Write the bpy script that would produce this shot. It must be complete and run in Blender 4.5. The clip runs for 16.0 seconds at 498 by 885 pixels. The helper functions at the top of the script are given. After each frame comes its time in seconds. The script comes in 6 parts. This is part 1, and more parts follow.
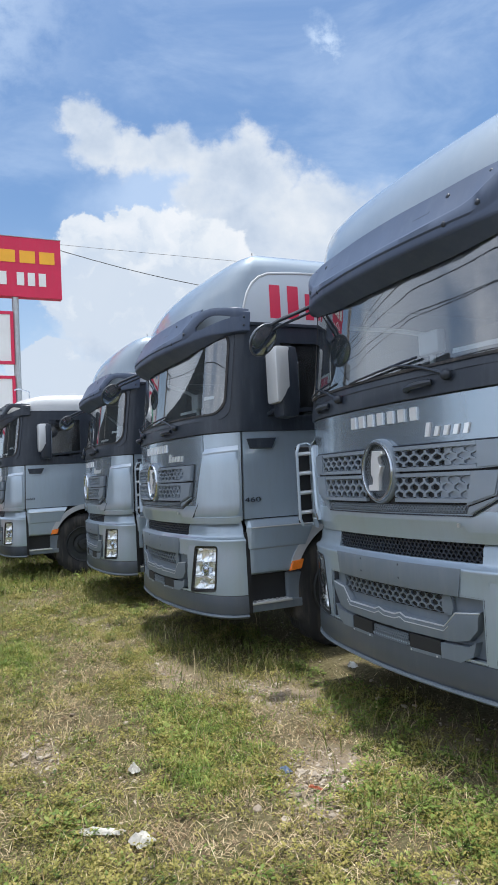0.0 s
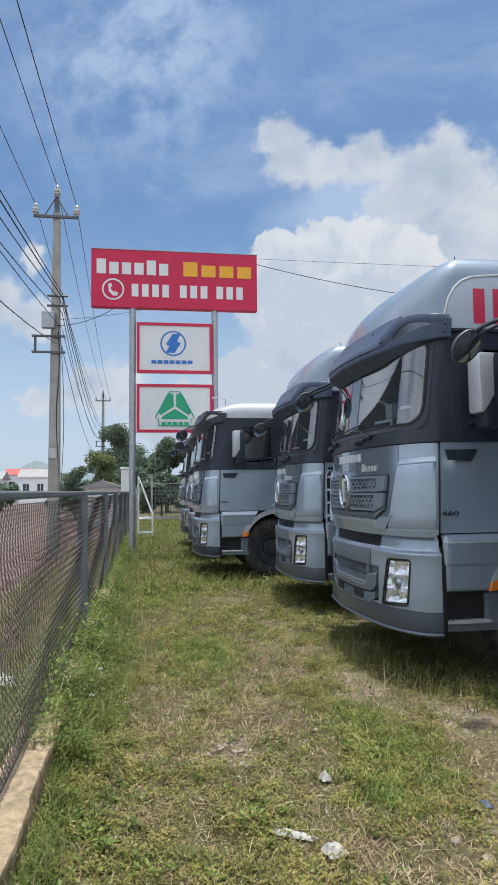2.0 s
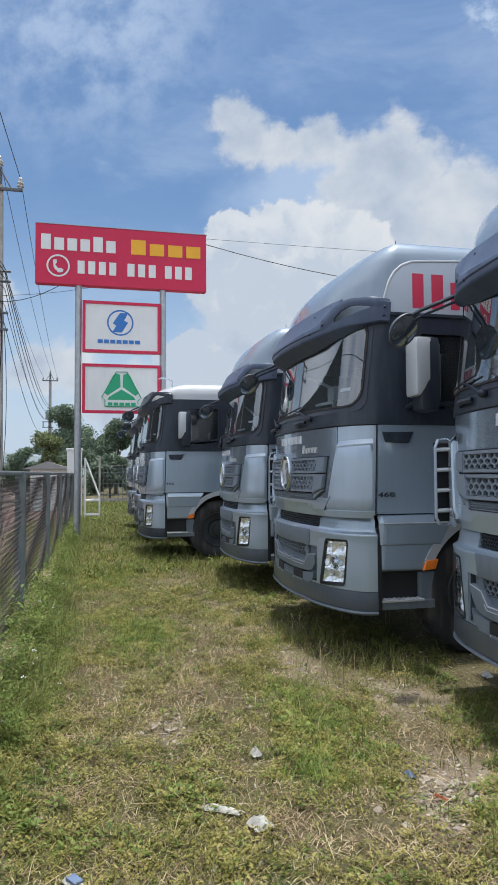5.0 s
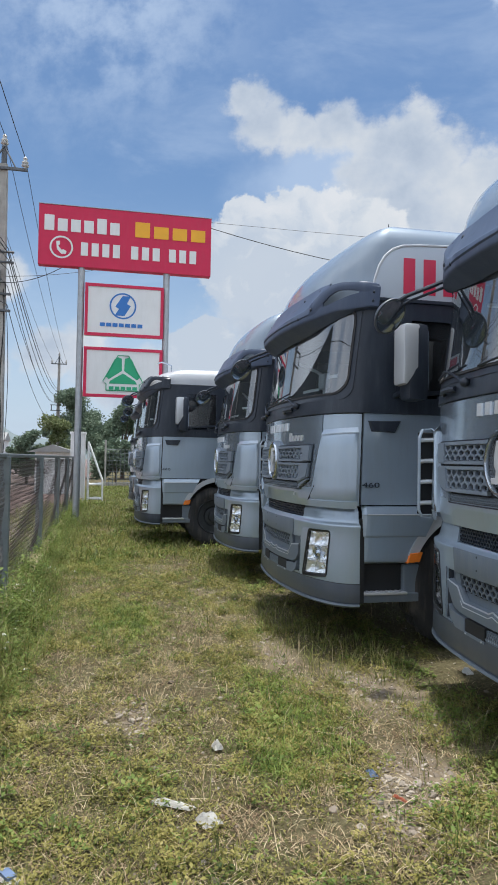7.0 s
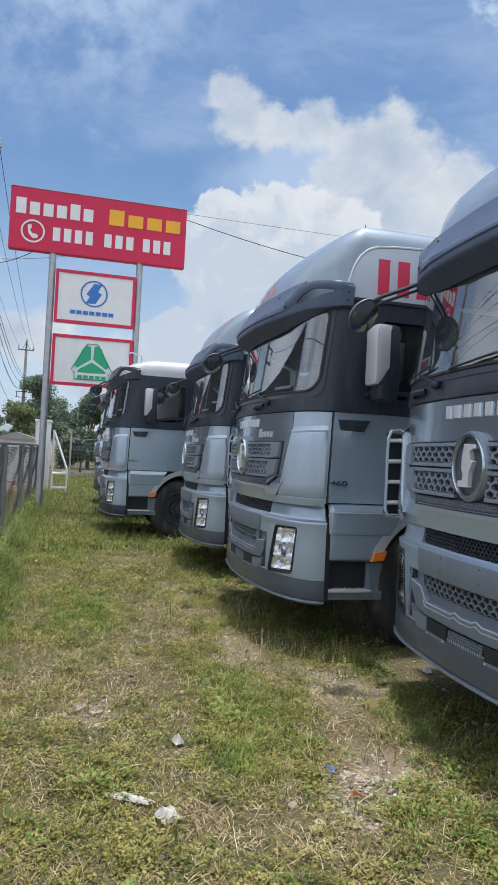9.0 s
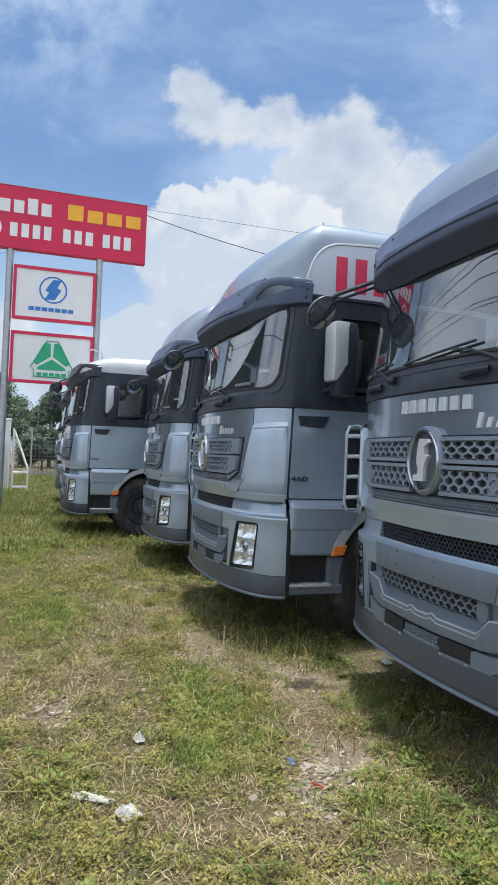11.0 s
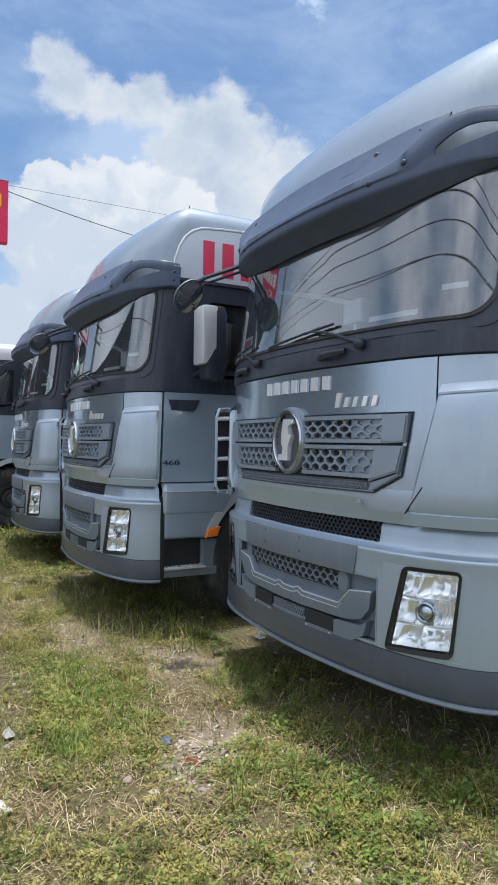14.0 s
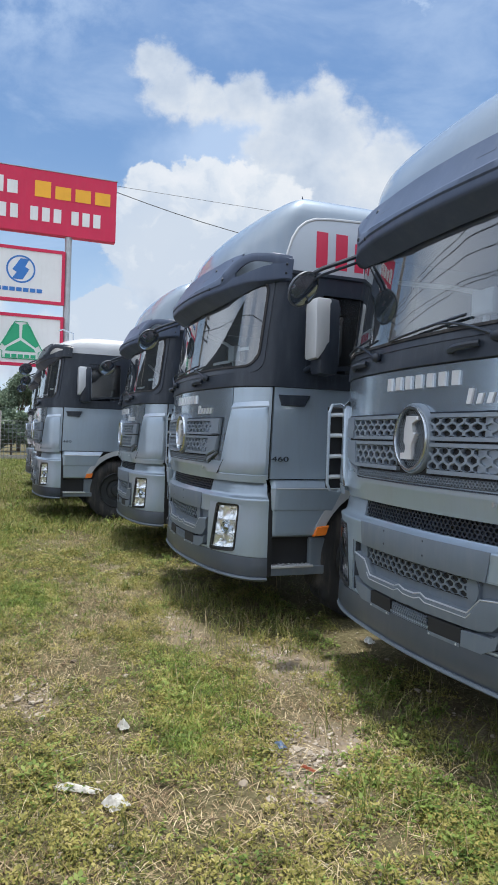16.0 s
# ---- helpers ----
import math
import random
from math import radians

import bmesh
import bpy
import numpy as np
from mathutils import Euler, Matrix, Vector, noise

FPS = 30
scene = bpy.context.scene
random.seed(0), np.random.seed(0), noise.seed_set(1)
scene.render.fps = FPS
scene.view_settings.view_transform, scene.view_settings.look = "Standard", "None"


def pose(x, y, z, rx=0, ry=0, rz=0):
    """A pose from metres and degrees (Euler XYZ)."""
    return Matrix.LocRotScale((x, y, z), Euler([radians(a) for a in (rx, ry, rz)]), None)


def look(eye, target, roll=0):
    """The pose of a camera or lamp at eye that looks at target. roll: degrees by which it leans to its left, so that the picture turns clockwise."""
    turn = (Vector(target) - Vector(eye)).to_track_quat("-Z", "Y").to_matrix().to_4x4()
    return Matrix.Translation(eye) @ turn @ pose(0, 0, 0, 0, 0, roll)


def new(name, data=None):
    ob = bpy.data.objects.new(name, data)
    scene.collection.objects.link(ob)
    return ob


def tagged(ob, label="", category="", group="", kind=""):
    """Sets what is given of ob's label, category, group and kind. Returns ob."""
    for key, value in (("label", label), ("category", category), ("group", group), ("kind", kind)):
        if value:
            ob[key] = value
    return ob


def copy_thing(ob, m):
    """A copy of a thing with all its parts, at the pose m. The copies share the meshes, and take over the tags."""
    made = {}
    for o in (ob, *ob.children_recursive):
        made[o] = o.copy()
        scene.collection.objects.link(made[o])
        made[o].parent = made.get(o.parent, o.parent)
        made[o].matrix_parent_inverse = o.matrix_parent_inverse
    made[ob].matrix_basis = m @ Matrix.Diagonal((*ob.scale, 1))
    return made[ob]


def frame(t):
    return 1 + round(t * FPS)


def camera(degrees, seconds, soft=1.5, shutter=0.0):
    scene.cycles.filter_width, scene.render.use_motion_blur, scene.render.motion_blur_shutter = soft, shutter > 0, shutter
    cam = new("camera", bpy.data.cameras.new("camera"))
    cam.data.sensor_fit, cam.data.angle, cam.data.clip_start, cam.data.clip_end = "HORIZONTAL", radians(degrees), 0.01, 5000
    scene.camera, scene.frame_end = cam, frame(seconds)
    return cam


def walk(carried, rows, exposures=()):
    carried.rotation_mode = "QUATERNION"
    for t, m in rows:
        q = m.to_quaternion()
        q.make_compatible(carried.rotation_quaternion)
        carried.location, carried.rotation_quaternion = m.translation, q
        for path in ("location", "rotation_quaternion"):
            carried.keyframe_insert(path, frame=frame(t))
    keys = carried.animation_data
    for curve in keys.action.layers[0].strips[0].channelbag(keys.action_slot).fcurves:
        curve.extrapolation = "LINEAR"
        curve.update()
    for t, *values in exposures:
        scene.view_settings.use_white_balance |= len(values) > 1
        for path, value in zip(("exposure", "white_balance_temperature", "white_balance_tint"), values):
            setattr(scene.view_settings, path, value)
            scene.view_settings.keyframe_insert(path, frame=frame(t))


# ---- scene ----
cam = camera(41.18, 16.0, soft=1.7)
# seconds, x, y, z, yaw, pitch, roll
PATH = [
    (0.0, 3.234, -2.307, 1.576, 65.61, 2.87, 3.01),
    (0.1, 3.222, -2.328, 1.578, 69.85, 3.18, 2.32),
    (0.2, 3.212, -2.347, 1.579, 73.69, 3.46, 1.69),
    (0.3, 3.204, -2.360, 1.581, 76.31, 3.65, 1.27),
    (0.4, 3.199, -2.369, 1.582, 78.15, 3.78, 0.97),
    (0.5, 3.195, -2.377, 1.582, 79.82, 3.90, 0.70),
    (1.0, 3.201, -2.387, 1.575, 82.68, 4.12, 0.30),
    (1.5, 3.200, -2.387, 1.577, 82.15, 4.05, 0.77),
    (2.0, 3.201, -2.377, 1.575, 81.39, 4.14, 0.60),
    (2.5, 3.195, -2.364, 1.568, 80.80, 4.04, 0.65),
    (3.0, 3.195, -2.355, 1.568, 79.79, 4.06, 0.68),
    (3.5, 3.188, -2.359, 1.567, 79.20, 4.26, 0.63),
    (4.0, 3.179, -2.350, 1.565, 79.15, 3.74, 0.59),
    (4.5, 3.173, -2.340, 1.562, 78.18, 3.22, 0.49),
    (5.0, 3.207, -2.283, 1.559, 77.18, 2.62, 0.30),
    (5.2, 3.193, -2.247, 1.542, 73.19, 1.91, 0.50),
    (7.3, 3.128, -2.029, 1.557, 79.07, 0.94, -1.10),
    (7.5, 3.121, -2.029, 1.557, 79.49, 0.60, -1.11),
    (8.0, 3.141, -2.041, 1.572, 78.90, 1.12, -1.51),
    (8.5, 3.145, -2.060, 1.573, 77.30, 1.22, -2.30),
    (9.0, 3.123, -2.054, 1.558, 75.15, 1.17, -2.91),
    (9.2, 3.138, -2.062, 1.563, 74.44, 1.07, -3.27),
    (11.3, 3.148, -2.024, 1.559, 72.01, 1.03, -2.23),
    (11.5, 3.167, -2.024, 1.563, 72.21, 1.29, -1.96),
    (12.0, 3.201, -1.988, 1.564, 66.58, 1.14, -1.09),
    (12.5, 3.201, -1.974, 1.559, 62.35, 0.77, -0.85),
    (13.0, 3.199, -1.981, 1.555, 61.73, 0.42, -0.93),
    (13.5, 3.202, -1.984, 1.551, 61.20, 0.14, -0.79),
    (14.0, 3.196, -1.983, 1.549, 61.65, -0.01, -0.80),
    (14.5, 3.176, -1.999, 1.556, 64.58, -0.12, -0.76),
    (15.0, 3.132, -2.028, 1.554, 68.92, -0.09, -1.29),
    (15.5, 3.069, -2.053, 1.558, 71.43, -0.13, -2.10),
    (16.0, 3.025, -2.058, 1.541, 69.64, -0.45, -1.81),
]
walk(cam, [(t, pose(x, y, z, 90 + p, r, yaw)) for t, x, y, z, yaw, p, r in PATH],
     exposures=[(0.0, 0.44, 6280, 10), (0.6, 0.20, 6280, 10), (5.0, 0.18, 6280, 10), (9.2, 0.26, 6280, 10), (12.0, 0.38, 6280, 10),
                    (16.0, 0.38, 6280, 10)])

# ---- sky, sun ----
SUN_EL, SUN_AZ = 86.5, 300.0          # degrees; azimuth clockwise from +y
world = bpy.data.worlds.new("sky")
scene.world = world
world.use_nodes = True


class G:
    """Small builder of node trees."""

    def __init__(self, tree):
        self.t = tree
        tree.nodes.clear()

    def n(self, kind, ins=None, **props):
        nd = self.t.nodes.new(kind)
        for k, v in props.items():
            setattr(nd, k, v)
        for k, v in (ins or {}).items():
            if isinstance(v, bpy.types.NodeSocket):
                self.t.links.new(v, nd.inputs[k])
            elif isinstance(v, bpy.types.Node):
                self.t.links.new(v.outputs[0], nd.inputs[k])
            else:
                nd.inputs[k].default_value = v
        return nd

    def math(self, op, a, b=0.0, clamp=False):
        return self.n("ShaderNodeMath", {0: a, 1: b}, operation=op, use_clamp=clamp).outputs[0]

    def vec(self, op, a, b=(0, 0, 0)):
        nd = self.n("ShaderNodeVectorMath", {0: a, 1: b}, operation=op)
        return nd.outputs["Value"] if op in ("DOT_PRODUCT", "DISTANCE", "LENGTH") else nd.outputs[0]

    def mix(self, fac, a, b, blend="MIX"):
        nd = self.n("ShaderNodeMix", {0: fac, 6: a, 7: b}, data_type="RGBA", blend_type=blend)
        return nd.outputs[2]

    def ramp(self, fac, *stops):
        nd = self.n("ShaderNodeValToRGB", {0: fac})
        e = nd.color_ramp.elements
        while len(e) < len(stops):
            e.new(0.5)
        for el, (pos, col) in zip(e, stops):
            el.position = pos
            el.color = col if len(col) == 4 else (*col, 1)
        return nd.outputs[0]

    def map(self, v, a, b, c=0.0, d=1.0, smooth=True):
        return self.n("ShaderNodeMapRange", {0: v, 1: a, 2: b, 3: c, 4: d},
                      interpolation_type="SMOOTHSTEP" if smooth else "LINEAR").outputs[0]

    def noise(self, vec, scale, detail=4.0, rough=0.55, distort=0.0):
        return self.n("ShaderNodeTexNoise", {"Vector": vec, "Scale": scale, "Detail": detail, "Roughness": rough,
                                             "Distortion": distort})


g = G(world.node_tree)
sky = g.n("ShaderNodeTexSky", sky_type="NISHITA", sun_disc=False, sun_elevation=radians(SUN_EL),
          sun_rotation=radians(SUN_AZ), air_density=1.1, dust_density=2.2, ozone_density=1.6)
ray = g.n("ShaderNodeTexCoord").outputs["Generated"]
base_az = radians(70)
fwd, rgt = (-math.sin(base_az), math.cos(base_az), 0), (math.cos(base_az), math.sin(base_az), 0)
ahead = g.vec("DOT_PRODUCT", ray, fwd)
safe = g.math("MAXIMUM", ahead, 0.05)
cu = g.math("DIVIDE", g.vec("DOT_PRODUCT", ray, rgt), safe)
up = g.n("ShaderNodeSeparateXYZ", {0: ray}).outputs[2]
cv = g.math("DIVIDE", up, safe)
plane = g.n("ShaderNodeCombineXYZ", {0: cu, 1: cv, 2: 0.0}).outputs[0]
bil = g.noise(plane, 9.0, 7.0, 0.62)
fine = g.noise(plane, 34.0, 4.0, 0.6)
shift = g.vec("SCALE", g.vec("SUBTRACT", bil.outputs["Color"], (0.5, 0.5, 0.5)))
shift.node.inputs["Scale"].default_value = 0.125
bent = g.vec("ADD", plane, shift)
bent = g.vec("MULTIPLY", bent, (1, 1, 0))
# heaps of the cumulus bank: u, v, radius, flatness
# last two heaps lie out of view, added to brighten windscreen reflections
HEAPS = [(-.155, .562, .046, 1.0), (-.13, .522, .056, .9), (-.075, .500, .052, .8), (-.01, .495, .060, .85), (.05, .475, .072, .8), (.095, .497, .058, 1.0),
         (.12, .455, .085, .8), (.20, .41, .10, .7), (.31, .375, .12, .7), (.43, .34, .15, .8), (.04, .425, .07, .7), (.10, .37, .12, .8),
         (.05, .30, .13, .9), (.14, .32, .14, .9), (-.08, .24, .15, .9), (.15, .22, .22, .9), (-.32, .12, .09, .6),
         (-.572, .404, .030, 1.2), (-.65, .325, .075, .8), (-.565, .30, .075, .55), (-.565, .155, .045, .7), (-.465, .165, .06, .7), (-.41, .17, .065, .8), (-.02, .14, .22, .7), (.40, .18, .25, .9), (-2.3, .7, 1.6, .8), (-1.25, .35, .45, .7)]
# nearer, sharper heaps below the bank
FRONT = [(-.145, .368, .052, .9), (-.085, .378, .056, .95), (-.02, .352, .068, .9), (-.17, .305, .075, 1.1), (.03, .315, .085, .9), (-.06, .28, .12, .9),
         (-.222, .165, .050, 1.0), (-.19, .13, .075, .8), (-.255, .125, .055, .7), (-.205, .195, .034, 1.0)]


def heaped(rows):
    best = None
    for u0, v0, rad, flat in rows:
        d = g.vec("LENGTH", g.vec("MULTIPLY", g.vec("SUBTRACT", bent, (u0, v0, 0)), (1 / rad, 1 / (rad * flat), 0)))
        b = g.map(d, 1.25, 0.30)
        best = b if best is None else g.math("MAXIMUM", best, b)
    return best


heap, front_heap = heaped(HEAPS), heaped(FRONT)
ragged = g.math("MULTIPLY_ADD", fine.outputs[0], 0.5)
ragged.node.inputs[2].default_value = -0.25
dense = g.map(g.math("ADD", heap, ragged), 0.06, 0.88)
crisp = g.map(g.math("ADD", front_heap, g.math("MULTIPLY", ragged, 1.2)), 0.20, 0.42)
in_view = g.map(ahead, 0.10, 0.62)
dense = g.math("MULTIPLY", dense, in_view)
# thin high veil, and loose clouds all round
streak = g.noise(g.vec("MULTIPLY", ray, (1.2, 1.2, 3.4)), 2.6, 6.0, 0.62, 0.4)
veil = g.map(streak.outputs[0], 0.47, 0.78, 0.0, 0.36)
patchy = g.map(g.vec("DISTANCE", bent, (-.36, .74, 0)), 0.34, 0.05)
veil = g.math("MAXIMUM", veil, g.math("MULTIPLY", patchy, g.map(bil.outputs[0], 0.34, 0.66, 0.0, 0.62)))
between = g.map(g.vec("LENGTH", g.vec("MULTIPLY", g.vec("SUBTRACT", bent, (-.02, .435, 0)), (1 / .17, 1 / .085, 0))), 1.15, .25, 0.0, .62)
veil = g.math("MAXIMUM", veil, between)
wisp = g.map(g.vec("DISTANCE", bent, (.235, .685, 0)), 0.055, 0.0)
veil = g.math("MAXIMUM", veil, g.math("MULTIPLY", wisp, g.map(fine.outputs[0], 0.35, 0.65, 0.2, 0.9)))
loose = g.noise(g.vec("MULTIPLY", ray, (1.0, 1.0, 2.0)), 3.3, 7.0, 0.58)
other = g.math("MULTIPLY", g.map(loose.outputs[0], 0.28, 0.72, 0.15, 0.9), g.math("SUBTRACT", 1.0, in_view))
dense = g.math("MAXIMUM", dense, g.math("MULTIPLY", other, 0.85))
haze = g.map(up, 0.0, 0.42, 0.75, 0.0)
body = g.noise(plane, 8.0, 6.0, 0.58)
grey = g.math("ADD", body.outputs[0], g.math("MULTIPLY", g.math("SUBTRACT", 1.0, heap), 0.22))
cloud_col = g.ramp(grey, (0.32, (.375, .44, .535)), (0.47, (.47, .525, .60)), (0.62, (.565, .60, .64)), (0.74, (.625, .645, .67)))
billow = g.noise(bent, 21.0, 5.0, 0.55)
low_side = g.map(g.math("SUBTRACT", cv, g.math("MULTIPLY", cu, -.15)), .40, .26, 0.0, .30)
front_col = g.ramp(g.math("ADD", billow.outputs[0], low_side), (0.36, (.68, .69, .70)), (0.55, (.61, .64, .67)), (0.74, (.49, .545, .615)))
clear = g.mix(1.0, sky.outputs[0], (.078, .096, .109, 1), "MULTIPLY")
clear = g.mix(veil, clear, (.50, .60, .74, 1))
clear = g.mix(haze, clear, (.56, .66, .78, 1))
# clouds left of the view are brightened for the windscreens' reflections
near_cloud = g.mix(g.map(cu, -0.72, -1.25), cloud_col, (.82, .91, 1.03, 1))
# unseen sky brightened round the high sun, duller low, to light the doors
glow = g.n("ShaderNodeCombineColor", {k: g.map(up, .20, .98, lo_, hi_) for k, (lo_, hi_) in enumerate(((1.18, 2.35), (1.22, 2.37), (1.29, 2.40)))})
far_cloud = g.mix(in_view, glow.outputs[0], near_cloud)
full = g.mix(dense, clear, far_cloud)
full = g.mix(g.math("MULTIPLY", g.math("MULTIPLY", crisp, in_view), .92), full, front_col)
back = g.n("ShaderNodeBackground", {0: full, 1: 1.0})
g.n("ShaderNodeOutputWorld", {0: back})

sun = new("sun", bpy.data.lights.new("sun", "SUN"))
sun.data.energy, sun.data.angle, sun.data.color = 4.0, radians(2.0), (1.0, .955, .88)
sd = Vector((math.sin(radians(SUN_AZ)) * math.cos(radians(SUN_EL)), math.cos(radians(SUN_AZ)) * math.cos(radians(SUN_EL)),
             math.sin(radians(SUN_EL))))
sun.matrix_world = look(sd * 40, (0, 0, 0))


# ---- materials ----
def principled(name, col, rough=0.5, metal=0.0, vary=0.12, scale=6.0, fine_scale=90.0, bump=0.02, coat=0.0, alpha_col=None,
               rough_vary=0.12, dirt=None, dirt_amount=0.0, spec=0.5):
    m = bpy.data.materials.new(name)
    m.use_nodes = True
    q = G(m.node_tree)
    tc = q.n("ShaderNodeTexCoord").outputs["Object"]
    big = q.noise(tc, scale, 5.0, 0.6)
    small = q.noise(tc, fine_scale, 3.0, 0.6)
    lo = tuple(c * (1 - vary) for c in col)
    hi = tuple(min(1, c * (1 + vary)) for c in col)
    c = q.ramp(big.outputs[0], (0.3, lo), (0.7, hi))
    c = q.mix(q.math("MULTIPLY", small.outputs[0], vary), c, alpha_col or tuple([x * 0.6 for x in col] + [1]))
    if dirt:
        streaks = q.noise(q.vec("MULTIPLY", tc, (7.0, 7.0, 1.1)), 2.2, 6.0, 0.65)
        c = q.mix(q.map(streaks.outputs[0], 0.42, 0.8, 0.0, dirt_amount), c, (*dirt, 1))
    r = q.math("MULTIPLY_ADD", big.outputs[0], rough_vary)
    r.node.inputs[2].default_value = rough - rough_vary / 2
    bs = q.n("ShaderNodeBsdfPrincipled", {"Base Color": c, "Roughness": r, "Metallic": metal, "Coat Weight": coat,
                                          "Coat Roughness": 0.08, "Specular IOR Level": spec})
    if bump:
        q.t.links.new(q.n("ShaderNodeBump", {"Height": small.outputs[0], "Strength": bump * 10, "Distance": 0.002}).outputs[0],
                      bs.inputs["Normal"])
    q.n("ShaderNodeOutputMaterial", {0: bs})
    return m


def glass(name, tint, mirror=0.12, see=0.75, film=(.38, .40, .42), least=0.03, ior=1.52):
    """A clear pane: fresnel gloss over a tinted see-through layer with a film of dust."""
    m = bpy.data.materials.new(name)
    m.use_nodes = True
    q = G(m.node_tree)
    tc = q.n("ShaderNodeTexCoord").outputs["Object"]
    fr = q.n("ShaderNodeFresnel", {0: ior}).outputs[0]
    gl = q.n("ShaderNodeBsdfGlossy", {0: (1, 1, 1, 1), "Roughness": 0.02})
    tr = q.n("ShaderNodeBsdfTransparent", {0: (*tint, 1)})
    du = q.n("ShaderNodeBsdfDiffuse", {0: (*film, 1)})
    st = q.noise(q.vec("MULTIPLY", tc, (5, 5, .8)), 3.0, 5.0, 0.6)
    a = q.n("ShaderNodeMixShader", {0: q.map(st.outputs[0], 0.35, 0.75, least, 1 - see), 1: tr, 2: du})
    f = q.math("MULTIPLY_ADD", fr, 1.0)
    f.node.inputs[2].default_value = mirror
    b = q.n("ShaderNodeMixShader", {0: q.math("MINIMUM", f, 0.95), 1: a, 2: gl})
    q.n("ShaderNodeOutputMaterial", {0: b})
    return m


M_PAINT = principled("grey_metallic_paint", (.335, .415, .500), 0.31, 0.38, 0.03, 1.4, 900, 0.0, coat=0.9, dirt=(.27, .29, .31), dirt_amount=0.22, rough_vary=.06)
# copy of the grey paint, more metallic so the flap mirrors dark surroundings
M_FLAP = principled("grey_paint_dark_mirror", (.325, .395, .470), 0.22, 0.70, 0.03, 1.4, 900, 0.0, coat=1.0, dirt=(.25, .27, .29), dirt_amount=0.3, rough_vary=.08)
M_PAINT_LIGHT = principled("light_silver_paint", (.40, .475, .56), 0.34, 0.24, 0.03, 1.4, 900, 0.0, coat=0.7, dirt=(.32, .34, .36), dirt_amount=0.16, rough_vary=.06)
M_ROOF = principled("roof_grey_paint", (.225, .282, .345), 0.5, 0.22, 0.04, 2.0, 900, 0.0, coat=0.95, dirt=(.36, .39, .42), dirt_amount=0.12)
# paler copy of the roof's silver, making up for dim light on the sides
M_FAIRING = principled("silver_paint_lifted", (.50, .55, .60), 0.38, 0.2, 0.03, 2.0, 900, 0.003, coat=0.5)
M_COVER = principled("bright_silver_cover", (.54, .57, .60), 0.35, 0.2, 0.03, 4.0, 300, 0.0, coat=0.4)
M_LETTER = principled("bright_letter_metal", (.80, .82, .84), 0.25, 0.5, 0.03, 6.0, 300, 0.0)
M_PLASTIC_GREY = principled("grey_bumper_plastic", (.138, .170, .208), 0.5, 0.1, 0.08, 3.0, 300, 0.01, dirt=(.24, .245, .25), dirt_amount=0.35)
M_PLASTIC_DARK = principled("dark_recess_plastic", (.085, .102, .128), 0.5, 0.1, 0.08, 3.0, 300, 0.008, dirt=(.2, .2, .2), dirt_amount=0.2)
M_VALANCE = principled("dark_grey_valance", (.060, .075, .100), 0.42, 0.1, 0.08, 3.0, 300, 0.008, coat=0.3, dirt=(.13, .135, .14), dirt_amount=0.2)
M_SLAT = principled("grille_grey", (.225, .272, .328), 0.42, 0.25, 0.08, 3.0, 300, 0.006, coat=0.3, dirt=(.3, .3, .29), dirt_amount=0.2)
M_RIM = principled("dark_steel_rim", (.05, .055, .06), 0.6, 0.5, 0.2, 6.0, 100, 0.01)
M_BLACK = principled("black_trim", (.024, .032, .047), 0.42, 0.0, 0.2, 3.0, 200, 0.01, coat=0.12, dirt=(.09, .105, .125), dirt_amount=0.3, spec=0.35)
M_RUBBER = principled("black_rubber", (.024, .025, .028), 0.75, 0.0, 0.25, 5.0, 150, 0.03, dirt=(.14, .12, .10), dirt_amount=0.5)
M_VISOR = principled("dark_grey_visor", (.060, .083, .136), 0.46, 0.0, 0.08, 3.0, 300, 0.005, spec=0.35, dirt=(.15, .175, .215), dirt_amount=0.2)
M_SHINE = principled("polished_chrome", (.84, .86, .89), 0.20, 0.42, 0.03, 6.0, 300, 0.0, rough_vary=.04)
M_REFLECT = principled("bright_reflector", (.92, .935, .95), 0.05, 0.70, 0.03, 6.0, 300, 0.0, rough_vary=.03)
M_CHROME = principled("chrome", (.50, .55, .61), 0.24, 1.0, 0.05, 6.0, 300, 0.0, rough_vary=0.06)
M_SILVER = principled("satin_silver", (.52, .54, .56), 0.34, 0.8, 0.06, 6.0, 300, 0.0)
# near-black that puts the shade of hollows, gaps and backings into the colour
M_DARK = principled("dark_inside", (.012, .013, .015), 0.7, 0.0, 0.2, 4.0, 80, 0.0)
M_SEAT = principled("grey_seat_cloth", (.13, .135, .14), 0.85, 0.0, 0.2, 8.0, 200, 0.03)
M_PAPER = principled("white_paper", (.78, .79, .78), 0.6, 0.0, 0.05, 8.0, 200, 0.0)
M_GLASS = glass("windscreen_glass", (.66, .74, .78), 0.15, 0.90, (.33, .40, .47), .05, 1.5)
M_SIDEGLASS = glass("side_window_glass", (.22, .25, .26), 0.05, 0.9)
M_LENS = glass("headlight_lens", (.97, .98, .985), 0.01, 0.985, (.85, .86, .87), .0, 1.04)
M_BEZEL = principled("gloss_black_bezel", (.010, .011, .013), 0.3, 0.0, 0.1, 3.0, 200, 0.0)
M_MIRROR = principled("mirror_glass", (.36, .43, .54), 0.06, 0.9, 0.02, 4.0, 100, 0.0, rough_vary=.02)
M_ORANGE = principled("orange_lamp", (.85, .22, .03), 0.25, 0.0, 0.1, 20, 300, 0.0, coat=0.6)
M_ROOFWHITE = principled("white_roof_paint", (.47, .49, .51), 0.4, 0.1, 0.05, 3.0, 300, 0.004, coat=0.4)
